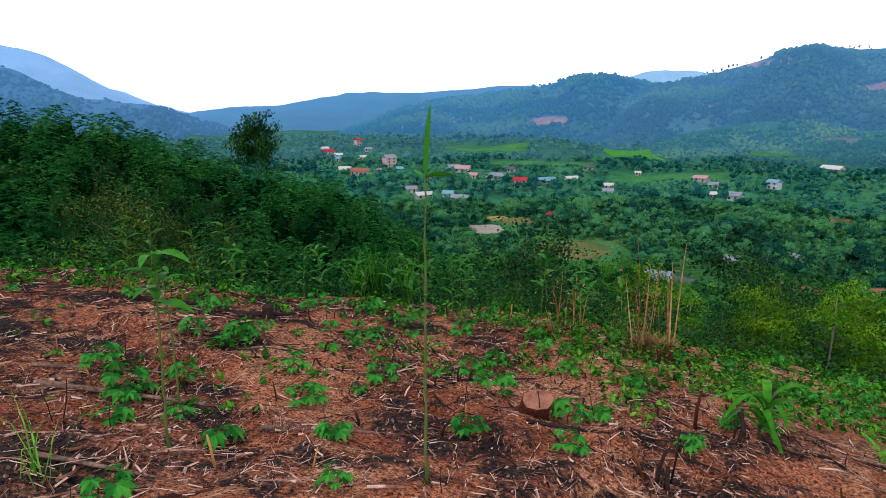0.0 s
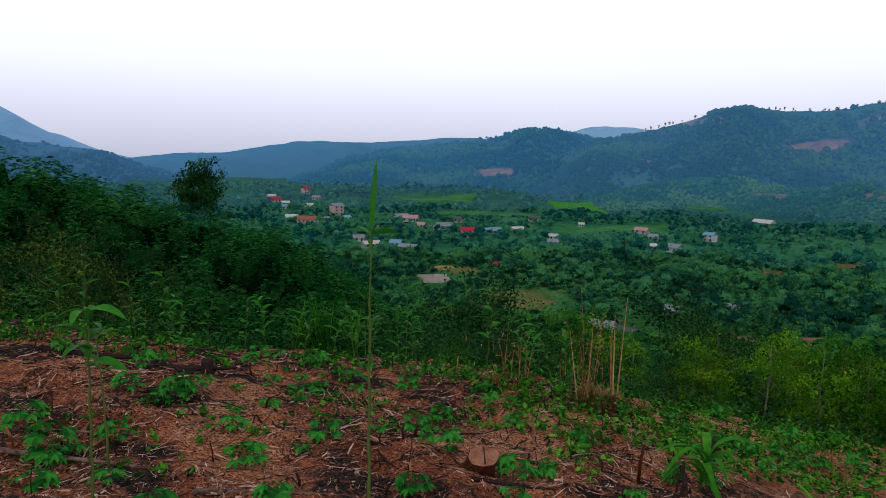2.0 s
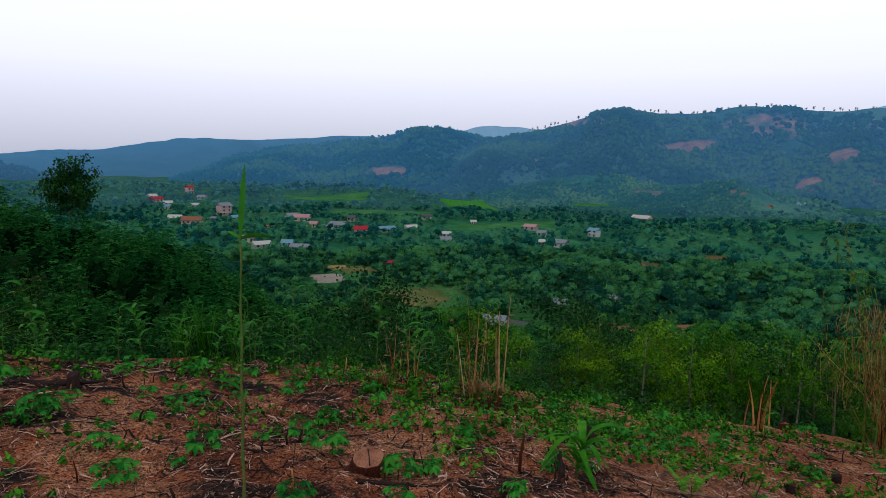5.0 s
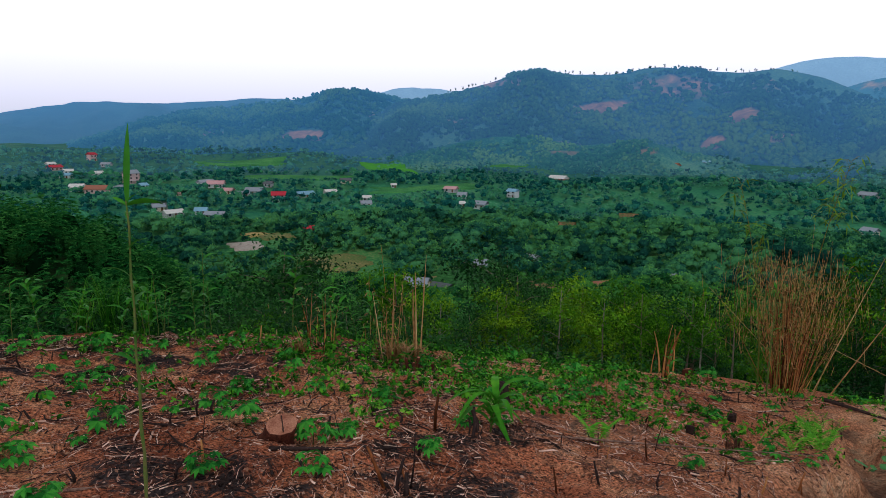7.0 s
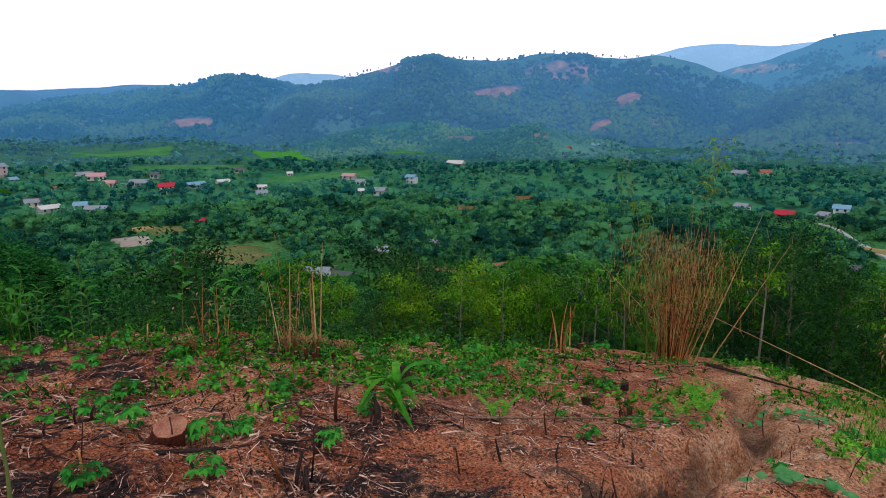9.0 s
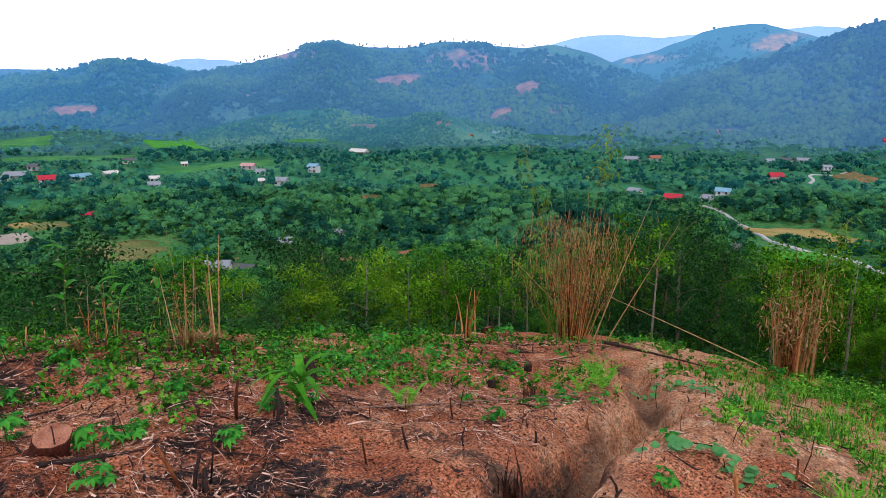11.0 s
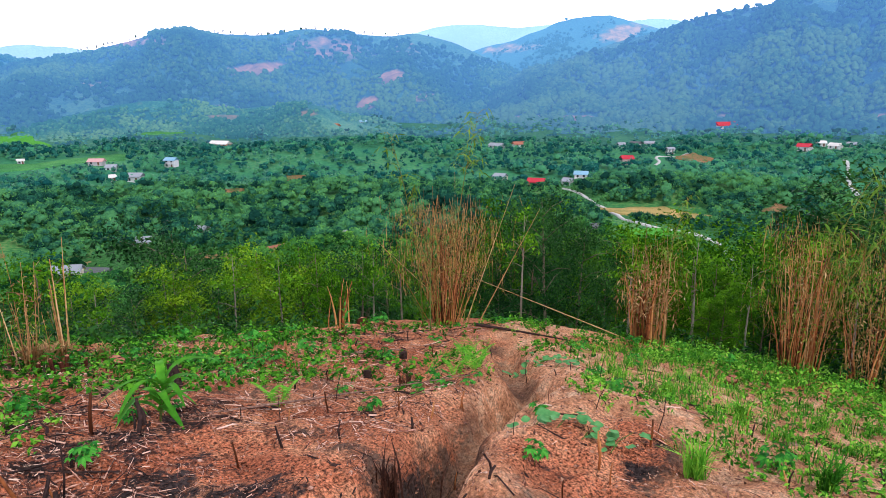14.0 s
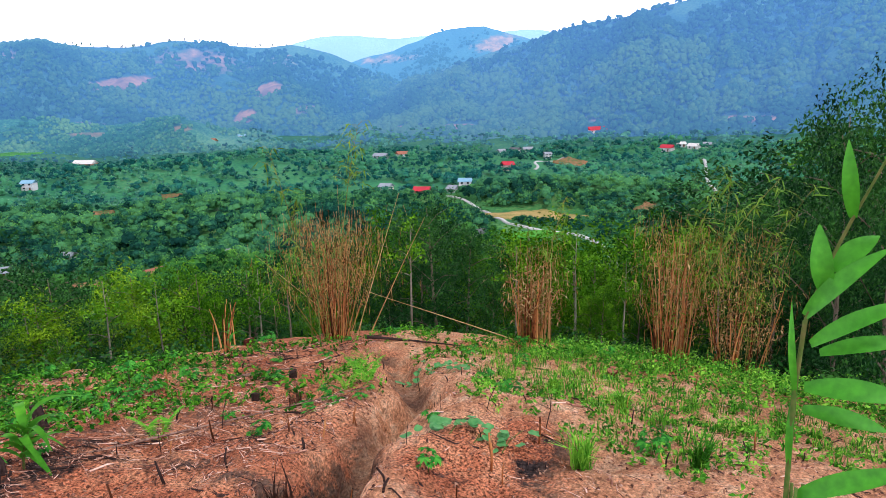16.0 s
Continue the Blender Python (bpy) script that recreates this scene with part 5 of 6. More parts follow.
culm_leaf = quads("leaf", np.array([[(0, 0, 0), (0.05, -0.011, 0.004), (0.17, 0, -0.035), (0.05, 0.011, 0.004)]]), BAMBOO_LEAF)


def culm(label, x, y, top, leaves, low, seed, thick=0.016):
    """A living bamboo culm that leans to a given tip, with side branches and leaf sprays on its upper part."""
    rng = random.Random(seed)
    root = thing("bamboo_culm", label, "bamboo", "green culms among the dead canes")
    root.matrix_basis = pose(*on_ground(x, y, -0.05))
    tip = Vector(top) - Vector(on_ground(x, y, -0.05))
    spine = [Vector((tip.x * f * f, tip.y * f * f, tip.z * f)) for f in np.linspace(0, 1, 15)]
    bm = bmesh.new()
    tube(bm, spine, [thick * (1.12 if k % 2 else 0.95) * (1 - 0.85 * k / 14) for k in range(15)], 6)
    part("cane", solid("cane", bm, CANE_GREEN, True), root)
    tips = []
    for k in range(22):
        f = low + (1 - low) * (k + rng.random()) / 22
        p = Vector((tip.x * f * f, tip.y * f * f, tip.z * f))
        a, d = rng.uniform(0, 6.28), rng.uniform(0.12, 0.42) * (1.15 - 0.5 * f)
        e = p + Vector((math.cos(a) * d, math.sin(a) * d, d * rng.uniform(0.1, 0.7)))
        bm = bmesh.new()
        tube(bm, [p, (p + e) / 2 + Vector((0, 0, 0.03)), e], [0.004, 0.003, 0.002], 4)
        part("branch", solid("branch", bm, CANE_GREEN), root)
        tips += [e, (p + e) / 2, e]
    for k in range(leaves):
        e = tips[k % len(tips)]
        sc = rng.uniform(0.8, 1.7)
        part("leaf", culm_leaf, root, m=Matrix.LocRotScale(e + Vector((rng.gauss(0, 0.03), rng.gauss(0, 0.03), rng.gauss(0, 0.03))), Euler((rng.uniform(-0.7, 0.7), rng.uniform(-0.2, 0.9), rng.uniform(0, 6.28))), (sc, sc, sc)))
    return root


for label, x, y, top, leaves, low, seed in (
    ("tall green bamboo culm with a leafy head", 9.6, 7.65, (10.05, 7.35, 1.15), 90, 0.72, 1),
    ("leaning green bamboo culm with sparse leaves", 9.2, 8.0, (9.2, 8.75, 0.75), 110, 0.45, 2),
    ("thin green bamboo culm among dry canes", 12.1, 4.7, (12.0, 4.2, -0.35), 80, 0.6, 3),
    ("green bamboo culm leaning over brown canes", 11.6, 2.1, (11.7, 1.5, 0.15), 110, 0.5, 4),
    ("dark green bamboo culm leaning outwards", 11.5, 1.9, (11.3, 0.6, 0.3), 120, 0.45, 5),
    ("leafy bamboo culm at the end of a clump", 11.7, 1.1, (11.6, 0.2, 0.1), 130, 0.35, 6),
    ("upright leafy bamboo culm in a clump", 11.9, 1.5, (11.9, 1.35, 0.35), 130, 0.4, 7)):
    culm(label, x, y, top, leaves, low, seed)


def cane(label, start, end, meshes, thick=1.0, name="bamboo_pole", category="pole", group=""):
    """A cane from one point to another."""
    a, b = Vector(start), Vector(end)
    q = (b - a).to_track_quat("Z", "Y")
    ob = thing(name, label, category, group, data=meshes[int(abs(a.x * 37 + a.y * 11)) % len(meshes)])
    ob.matrix_basis = Matrix.LocRotScale(a, q, (thick, thick, (b - a).length))
    return ob


cane("long yellow cane fallen across from a bamboo clump", on_ground(11.7, 5.1, 0.02), (9.9, 7.2, ground_at(9.9, 7.2) + 0.95), tan_canes, 0.8)
cane("leaning dry cane beside a bamboo clump", on_ground(9.95, 7.3), (10.9, 6.6, ground_at(10.9, 6.6) + 2.3), tan_canes, 0.8)
cane("second leaning dry cane beside a bamboo clump", on_ground(9.8, 7.45), (10.6, 6.95, ground_at(10.6, 6.95) + 2.75), tan_canes, 0.6)
cane("leaning dry cane on a bamboo clump", on_ground(9.9, 7.6), (8.6, 8.6, ground_at(8.6, 8.6) + 1.6), tan_canes, 0.6)
black = [cane_mesh("pole", CHAR, k + 40, 0.04, 0.022) for k in range(3)]
dead = [cane_mesh("pole", DEADWOOD, k + 50, 0.05, 0.020) for k in range(4)]
RODS = [
    ("burnt black pole lying across a hollow", (8.85, 6.5), (9.6, 5.0), black, 1.2),
    ("long bent dry stick on the soil", (4.6, 5.45), (5.5, 3.5), dead, 0.8),
    ("grey dead cane lying on the soil", (-3.9, 5.95), (-2.9, 6.0), dead, 2.0),
    ("pale dead cane lying on the soil", (-2.95, 4.78), (-1.4, 4.5), dead, 1.3),
    ("charred log lying at the edge of the clearing", (-3.7, 7.8), (-2.5, 7.7), black, 2.6),
    ("charred branch lying on the soil", (-2.3, 7.4), (-1.5, 7.2), black, 2.0),
    ("long thin stick across the clearing", (2.85, 4.9), (5.6, 4.1), dead, 0.6),
    ("dry stick lying on the soil", (-3.2, 5.2), (-1.9, 5.3), dead, 0.9),
    ("dry stick lying on litter", (-1.2, 4.1), (-0.3, 4.3), dead, 1.1),
    ("dark stick lying on litter", (0.6, 4.6), (1.6, 4.4), black, 0.8),
    ("thin dark branch lying on the soil", (0.2, 5.7), (1.0, 6.2), black, 0.9),
    ("pale stick lying on the soil", (-2.2, 3.4), (-1.3, 3.2), dead, 0.8),
    ("dark stick by a stump", (0.9, 5.4), (2.0, 5.1), black, 0.7),
    ("dead branch in the clearing", (6.0, 6.6), (7.2, 6.3), dead, 1.6),
    ("dead branch on the grassy slope", (6.4, 1.2), (7.0, 0.8), dead, 1.6),
]
for label, a, b, meshes, thick in RODS:
    lift = 0.14 if "hollow" in label else 0.02
    cane(label, on_ground(*a, lift), on_ground(*b, lift), meshes, thick, "fallen_pole", "stick", "poles lying on the clearing")


# ---- stumps ----
def stump(label, x, y, radius, height, lean, seed, burnt=False):
    """A sawn stump: rough bark, a slanting cut face with a crack."""
    rng = np.random.default_rng(seed)
    root = thing("stump", label, "tree stump", "stumps in the clearing")
    root.matrix_basis = pose(x, y, ground_at(x, y) - 0.03, lean, lean * 0.6, seed * 50 - 50)
    bm = bmesh.new()
    rings, sides = [], 18
    bark = 1 + 0.09 * rng.normal(size=sides)
    for f, k in ((0, 1.25), (0.15, 1.08), (0.5, 1.0), (0.92, 0.98), (1.0, 0.94)):
        rings.append([bm.verts.new((radius * k * bark[n] * math.cos(6.2832 * n / sides), radius * k * bark[n] * math.sin(6.2832 * n / sides),
                                    height * f + 0.35 * radius * f * math.cos(6.2832 * n / sides))) for n in range(sides)])
    for lo, hi in zip(rings, rings[1:]):
        for n in range(sides):
            bm.faces.new((lo[n], lo[(n + 1) % sides], hi[(n + 1) % sides], hi[n]))
    part("bark", solid("bark", bm, CHAR if burnt else REDBARK), root)
    bm = bmesh.new()
    top = [bm.verts.new((0.95 * radius * bark[n] * math.cos(6.2832 * n / sides), 0.95 * radius * bark[n] * math.sin(6.2832 * n / sides),
                         height * 0.995 + 0.33 * radius * math.cos(6.2832 * n / sides))) for n in range(sides)]
    mid = bm.verts.new((0, 0, height * 1.0 + 0.012))
    for n in range(sides):
        bm.faces.new((top[n], top[(n + 1) % sides], mid))
    part("cut_face", solid("cut_face", bm, CHAR if burnt else CUT), root, "" if burnt else "pale sawn top")
    if not burnt:
        bm = bmesh.new()
        box(bm, -0.03 * radius, 0.04 * radius, -0.75 * radius, 0.7 * radius, height - 0.03, height + 0.013)
        part("crack", solid("crack", bm, CHAR), root, "dark split in the wood")
    return root


REDBARK = surface("scorched red bark", [(0.3, (0.02, 0.008, 0.006)), (0.55, (0.10, 0.030, 0.018)), (0.8, (0.22, 0.085, 0.05))], 0.12, bump=0.8)
stump("sawn stump with scorched red bark", 0.70, 4.93, 0.115, 0.20, 21, 1)
stump("short charred post standing in the soil", -1.78, 7.12, 0.055, 0.20, 2, 2, True)
stump("round sawn stump at the edge of the clearing", 3.25, 7.25, 0.08, 0.15, 4, 3)
stump("leaning charred black stump", 3.25, 5.98, 0.05, 0.25, 14, 4, True)
stump("dark square-cut burnt stump", 5.21, 5.34, 0.05, 0.12, 3, 5, True)
stump("pale sawn stump beside a bamboo clump", 8.35, 8.74, 0.09, 0.15, 2, 6)
stump("black burnt stump among weeds", 6.38, 5.88, 0.05, 0.11, 3, 7, True)
stump("brown stump on the grassy slope", 9.39, 2.52, 0.08, 0.17, 6, 8)
for k, (x, y, h) in enumerate(((2.7, 7.5, 0.3), (2.82, 7.6, 0.24), (3.0, 7.45, 0.2), (2.6, 7.7, 0.22), (2.9, 7.75, 0.26))):
    stump("jagged burnt bamboo stump", x, y, 0.022, h * 0.8, 5 + k, 20 + k)


def stub(label, seed, height, thick, material):
    """A cut cane end sticking out of the soil."""
    rng = random.Random(seed)
    bm = bmesh.new()
    tube(bm, [(0, 0, -0.06), (rng.uniform(-0.01, 0.01), 0, height * 0.5), (rng.uniform(-0.04, 0.04) * height * 4, rng.uniform(-0.03, 0.03), height)], [thick, thick * 0.95, thick * 0.7], 6)
    return thing("cut_cane", label, "cane stub", "cut cane ends in the clearing", data=solid("cut_cane", bm, material, True))


stubs = [stub("charred cane stub sticking out of the soil", 1, 0.20, 0.012, CHAR), stub("short burnt cane stub", 2, 0.12, 0.014, CHAR), stub("dry brown cane stub", 3, 0.25, 0.011, CANE_RED), stub("thin burnt stalk standing upright", 4, 0.38, 0.006, CHAR)]
rng = np.random.default_rng(21)
SPOTS = [(1.31, 3.87), (1.37, 3.82), (1.25, 3.95), (1.45, 3.98), (2.2, 4.6), (2.35, 4.8), (2.0, 4.9)]
for k in range(200):
    b, r = rng.uniform(-33, 92), rng.uniform(3.3, 10.5)
    SPOTS.append(at(b, min(r, float(edge_of_clearing(np.array([b]))[0]) - 0.3)))
for k, (x, y) in enumerate(SPOTS):
    s = rng.uniform(0.9, 1.4) if k < 7 else rng.uniform(0.3, 0.75)
    m = Matrix.LocRotScale(on_ground(x, y), Euler((rng.normal(0, 0.15), rng.normal(0, 0.15), rng.uniform(0, 6))), (s, s, s))
    if k < 4:
        stubs[k].matrix_basis = m
    else:
        copy_thing(stubs[[0, 1, 2, 3][k % 4]], m)


# ---- litter on the soil ----
def litter(n, seed, short, long_, thick, reach, material, name, label):
    """Many dry sticks lying about, each a bar with four sides."""
    rng = np.random.default_rng(seed)
    b = rng.uniform(-45, 97, n)
    r = 1.2 + (reach - 1.2) * rng.uniform(0, 1, n) ** 0.75
    r = np.minimum(r, along(b, EDGE) - 0.1 * rng.uniform(0, 4, n))
    x, y = at(b, r)
    keep = (rough(x, y, 1.3, 2, seed) > -0.35) & (rng.uniform(0, 1, n) > 0.85 * ease(46, 60, b)) & (gully_near(x, y)[0] > 0.36)
    x, y = x[keep], y[keep]
    n = len(x)
    length = short + (long_ - short) * rng.uniform(0, 1, n) ** 2.5
    a = rng.normal(1.35, 0.7, n)
    dx, dy = np.cos(a) * length / 2, np.sin(a) * length / 2
    p, q = np.stack([x - dx, y - dy], -1), np.stack([x + dx, y + dy], -1)
    lift = rng.uniform(0.0, 0.03, (2, n))
    w = thick * (0.45 + 0.6 * rng.exponential(1.0, n).clip(0, 3.2))[:, None]
    side = np.stack([-np.sin(a), np.cos(a), 0 * a], -1)
    p = np.c_[p, land(p[:, 0], p[:, 1]) + lift[0]]
    q = np.c_[q, land(q[:, 0], q[:, 1]) + lift[1]]
    k = (p + q) / 2 + side * (length * rng.normal(0, 0.09, n))[:, None]
    k[:, 2] = np.maximum((p[:, 2] + q[:, 2]) / 2, land(k[:, 0], k[:, 1]) + 0.004)
    side, upv = side * w, np.array([0, 0, 1.0]) * w
    faces = []
    for s, t in ((-side, upv), (upv, side), (side, -upv)):
        faces.append(np.stack([p + s, p + t, k + t * 0.9, k + s * 0.9], 1))
        faces.append(np.stack([k + s * 0.9, k + t * 0.9, q + t * 0.55, q + s * 0.55], 1))
    thing(name, label, "litter", kind="stuff", data=quads(name, np.stack(faces, 1).reshape(-1, 4, 3), material))


litter(15000, 1, 0.04, 0.36, 0.0044, 12, STRAW, "stick_litter", "dry tan sticks strewn over the soil")
litter(8000, 2, 0.03, 0.4, 0.0050, 12, CHAR, "charred_litter", "charred black twigs strewn over the soil")
litter(26000, 3, 0.015, 0.13, 0.0022, 9, STRAW, "straw_litter", "fine dry straw over the soil")
CLOD = surface("soil crumbs", [(0.3, (0.12, 0.05, 0.035)), (0.55, (0.34, 0.15, 0.10)), (0.75, (0.56, 0.36, 0.27))], 0.3, bump=0.3, vary=0.6)
DRY_BIT = leafy("dry leaf bits", (0.08, 0.032, 0.02), (0.24, 0.095, 0.055), (0.44, 0.24, 0.15), size=0.5, vary=0.6)
rng = np.random.default_rng(31)
b, r = rng.uniform(-45, 97, 17000), 1.2 + 10 * rng.uniform(0, 1, 17000) ** 0.8
r = np.minimum(r, along(b, EDGE))
x, y = at(b, r)
v = leaf_cards(rng, np.stack([x, y, land(x, y) + 0.012], -1), np.full(len(x), 0.01), rng.uniform(0.007, 0.024, len(x)), 0.85, 1.9, 0.1)
thing("leaf_litter", "dry brown leaf bits on the soil", "litter", kind="stuff", data=quads("leaf_litter", v, DRY_BIT, rng.normal(0, 0.1, len(x))))


rng = np.random.default_rng(33)
b, r = rng.uniform(-45, 97, 9000), 1.3 + 7.5 * rng.uniform(0, 1, 9000) ** 0.8
x, y = at(b, r)
size = 0.004 + 0.013 * rng.uniform(0, 1, len(x)) ** 4
c = np.stack([x, y, land(x, y) + size * 0.3], -1)
turn = rng.uniform(0, 6.28, len(x))
ax = np.stack([np.cos(turn), np.sin(turn), 0 * turn], -1) * size[:, None] * rng.uniform(0.7, 1.5, (len(x), 1))
ay = np.stack([-np.sin(turn), np.cos(turn), 0 * turn], -1) * size[:, None]
az = np.array([0, 0, 1.0]) * (size * rng.uniform(0.5, 1.0, len(x)))[:, None]
ring = [c + ax, c + ay, c - ax, c - ay]
faces = [np.stack([ring[k], (ring[k] + ring[(k + 1) % 4]) / 2 - az * 0.5, ring[(k + 1) % 4], c + az], 1) for k in range(4)]
thing("soil_clods", "crumbs and clods of red soil", "soil", kind="stuff", data=quads("soil_clods", np.concatenate(faces), CLOD))


# ---- cassava and weeds ----
def palmate(name, material, lobes=7, seed=0, length=0.13, wide=0.022):
    """A hand-shaped leaf of narrow lobes that bend down at the tips; its stalk end at the origin, pointing along x."""
    rng = random.Random(seed)
    bm = bmesh.new()
    for k in range(lobes):
        a = radians(-125 + 250 * k / (lobes - 1))
        s = length * (1 - 0.35 * abs(k - (lobes - 1) / 2) / lobes * 2) * rng.uniform(0.9, 1.1)
        d, n = Vector((math.cos(a), math.sin(a), 0)), Vector((-math.sin(a), math.cos(a), 0))
        pts = [Vector((0, 0, 0)), d * s * 0.55 + n * wide, d * s + Vector((0, 0, -0.3 * s)), d * s * 0.55 - n * wide, d * s * 0.55 + Vector((0, 0, -0.012))]
        v = [bm.verts.new(p + Vector((0, 0, -0.06 * p.length))) for p in pts]
        bm.faces.new((v[0], v[4], v[1]))
        bm.faces.new((v[4], v[2], v[1]))
        bm.faces.new((v[0], v[3], v[4]))
        bm.faces.new((v[4], v[3], v[2]))
    return solid(name, bm, material)


cassava_leaves = [palmate("leaf", CASSAVA, 7, k, 0.12 + 0.015 * k, 0.024 + 0.003 * k) for k in range(4)]


def cassava(label, seed, leaves, height, reach):
    rng = random.Random(seed)
    root = thing("cassava_plant", label, "plant", "cassava plants in the clearing")
    bm = bmesh.new()
    tube(bm, [(0, 0, -0.05), (rng.uniform(-0.02, 0.02), 0.01, height * 0.5), (rng.uniform(-0.04, 0.04), 0, height)], [0.009, 0.007, 0.004], 6)
    part("stem", solid("stem", bm, STEM, True), root)
    for k in range(leaves):
        a = 2.4 * k + rng.uniform(-0.4, 0.4)
        z = height * (0.45 + 0.55 * k / leaves)
        d = reach * rng.uniform(0.6, 1.1) * (1.1 - 0.4 * k / leaves)
        e = Vector((math.cos(a) * d, math.sin(a) * d, z + reach * rng.uniform(0.05, 0.5)))
        bm = bmesh.new()
        tube(bm, [(0, 0, z * 0.96), (e.x * 0.5, e.y * 0.5, z + (e.z - z) * 0.65), tuple(e)], [0.003, 0.0025, 0.002], 4)
        part("leaf_stalk", solid("leaf_stalk", bm, STEM), root)
        s = rng.uniform(0.7, 1.25)
        part("leaf", cassava_leaves[rng.randrange(4)], root, m=Matrix.LocRotScale(e, Euler((rng.uniform(-0.3, 0.3), rng.uniform(0.0, 0.5), a)), (s, s, s)))
    return root


plants = [cassava("young cassava plant with dark green fingered leaves", 1, 8, 0.22, 0.16), cassava("small cassava plant low on the soil", 2, 6, 0.12, 0.13), cassava("leggy cassava plant with drooping leaves", 3, 9, 0.34, 0.18), cassava("bushy cassava plant with broad leaves", 4, 12, 0.25, 0.21), cassava("cassava seedling with few leaves", 5, 4, 0.12, 0.10)]
WEST = [(-2.29, 4.79, 3), (-2.14, 4.2, 1), (-1.83, 6.12, 3), (-1.02, 4.81, 0), (-0.72, 4.02, 1), (-0.63, 3.24, 0), (0.16, 4.34, 0), (0.83, 4.14, 0), (-0.46, 5.45, 3), (-1.21, 5.42, 0), (0.64, 6.59, 3), (0.53, 5.33, 2), (1.24, 4.94, 1), (1.75, 4.36, 2), (-0.8, 6.67, 1), (-1.41, 3.91, 4), (0.39, 7.8, 3), (1.26, 7.7, 2), (-1.62, 2.93, 0), (-1.75, 6.3, 3), (-1.95, 6.0, 0), (-2.2, 4.55, 2)]
EAST = [(-1.0, 5.06, 0), (0.12, 4.44, 1), (-0.69, 4.17, 1), (1.34, 5.16, 0), (0.57, 5.53, 1), (4.25, 4.28, 1), (5.08, 4.02, 4), (2.02, 6.34, 0), (3.11, 6.17, 3), (4.89, 6.7, 0), (1.73, 4.35, 0), (4.09, 4.22, 1), (4.96, 4.04, 4), (3.77, 2.22, 2), (4.46, 4.94, 0), (5.27, 4.66, 1), (5.8, 4.21, 1), (5.96, 5.76, 0), (4.3, 7.03, 3), (4.32, 7.56, 3), (4.67, 7.02, 3), (3.9, 6.8, 3), (5.1, 7.2, 3), (4.0, 7.3, 0)]
spots = WEST + EAST
rng = np.random.default_rng(41)
while len(spots) < 165:
    b = rng.uniform(-34, 80)
    e = float(edge_of_clearing(np.array([b]))[0])
    r = rng.uniform(4.2, e + 0.2) if rng.uniform() < 0.5 else rng.uniform(e - 3.5, e + 0.3)
    x, y = at(b, r)
    if gully_near(np.array([x]), np.array([y]))[0][0] > 0.35:
        spots.append((x, y, int(rng.integers(0, 5))))
used = set()
for n, (x, y, k) in enumerate(spots):
    s = rng.uniform(0.6, 0.9) if n < len(WEST) else rng.uniform(0.5, 0.8)
    m = Matrix.LocRotScale(on_ground(x, y), Euler((0, 0, rng.uniform(0, 6.28))), (s, s, s))
    if k in used:
        copy_thing(plants[k], m)
    else:
        plants[k].matrix_basis = m
        used.add(k)


def tufts(name, label, b0, b1, n, seed, material, leaf, per, height, density, reach0=0.0, reach1=1.2):
    """Low leafy weeds, several leaves to a tuft, near the edge of the clearing and down the slopes."""
    rng = np.random.default_rng(seed)
    b = rng.uniform(b0, b1, n)
    e = along(b, EDGE)
    r = e * (reach0 + (reach1 - reach0) * rng.uniform(0, 1, n))
    x, y = at(b, r)
    keep = rough(x, y, 1.6, 2, seed) > density
    x, y = x[keep], y[keep]
    g = gully_near(x, y)[0] > 0.3
    x, y = x[g], y[g]
    n = len(x)
    h = height * rng.uniform(0.3, 1.2, n)
    c = np.repeat(np.stack([x, y, land(x, y)], -1), per, axis=0)
    c[:, 2] += np.repeat(h, per) * rng.uniform(0.3, 1.0, n * per)
    v = leaf_cards(rng, c, np.repeat(h * 0.7, per), leaf * rng.uniform(0.5, 1.4, n * per), 0.5, 2.0, 0.3)
    tone = np.repeat(rng.normal(0, 0.15, n), per)
    thing(name, label, "weeds", kind="stuff", data=quads(name, v, material, tone))


tufts("weeds", "bright green weeds growing on the burnt soil", -45, 60, 700, 51, EDGE_LEAF, 0.028, 9, 0.08, 0.4, 0.45, 1.02)
tufts("weeds", "bright weeds among the cassava", 2, 64, 1000, 55, EDGE_LEAF, 0.030, 10, 0.12, 0.22, 0.68, 1.0)
tufts("weeds", "low green seedlings among the stubs", 24, 60, 900, 59, EDGE_LEAF, 0.030, 9, 0.10, 0.0, 0.62, 0.98)
tufts("weeds", "fresh bright seedlings on the burnt soil", 14, 60, 900, 57, WEED, 0.026, 9, 0.09, 0.2, 0.5, 1.0)
tufts("weeds", "low green weeds along the edge of the clearing", -50, 100, 1700, 52, EDGE_LEAF, 0.035, 12, 0.14, -0.1, 0.86, 1.12)
tufts("undergrowth", "deep green undergrowth on the steep edge", -60, 14, 2300, 56, DEEP_LEAF, 0.035, 24, 0.35, -0.9, 1.03, 2.2)
tufts("undergrowth", "dark green undergrowth below the clearing", 12, 110, 2000, 53, DEEP_LEAF, 0.045, 18, 0.35, -0.9, 1.04, 2.0)
tufts("weeds", "tall bright weeds along the grassy edge", 66, 102, 1100, 58, WEED, 0.028, 14, 0.20, -0.2, 0.80, 1.12)
tufts("weeds", "green creeping weeds on the grassy slope", 62, 104, 1700, 54, WEED, 0.024, 10, 0.10, 0.12, 0.45, 1.1)


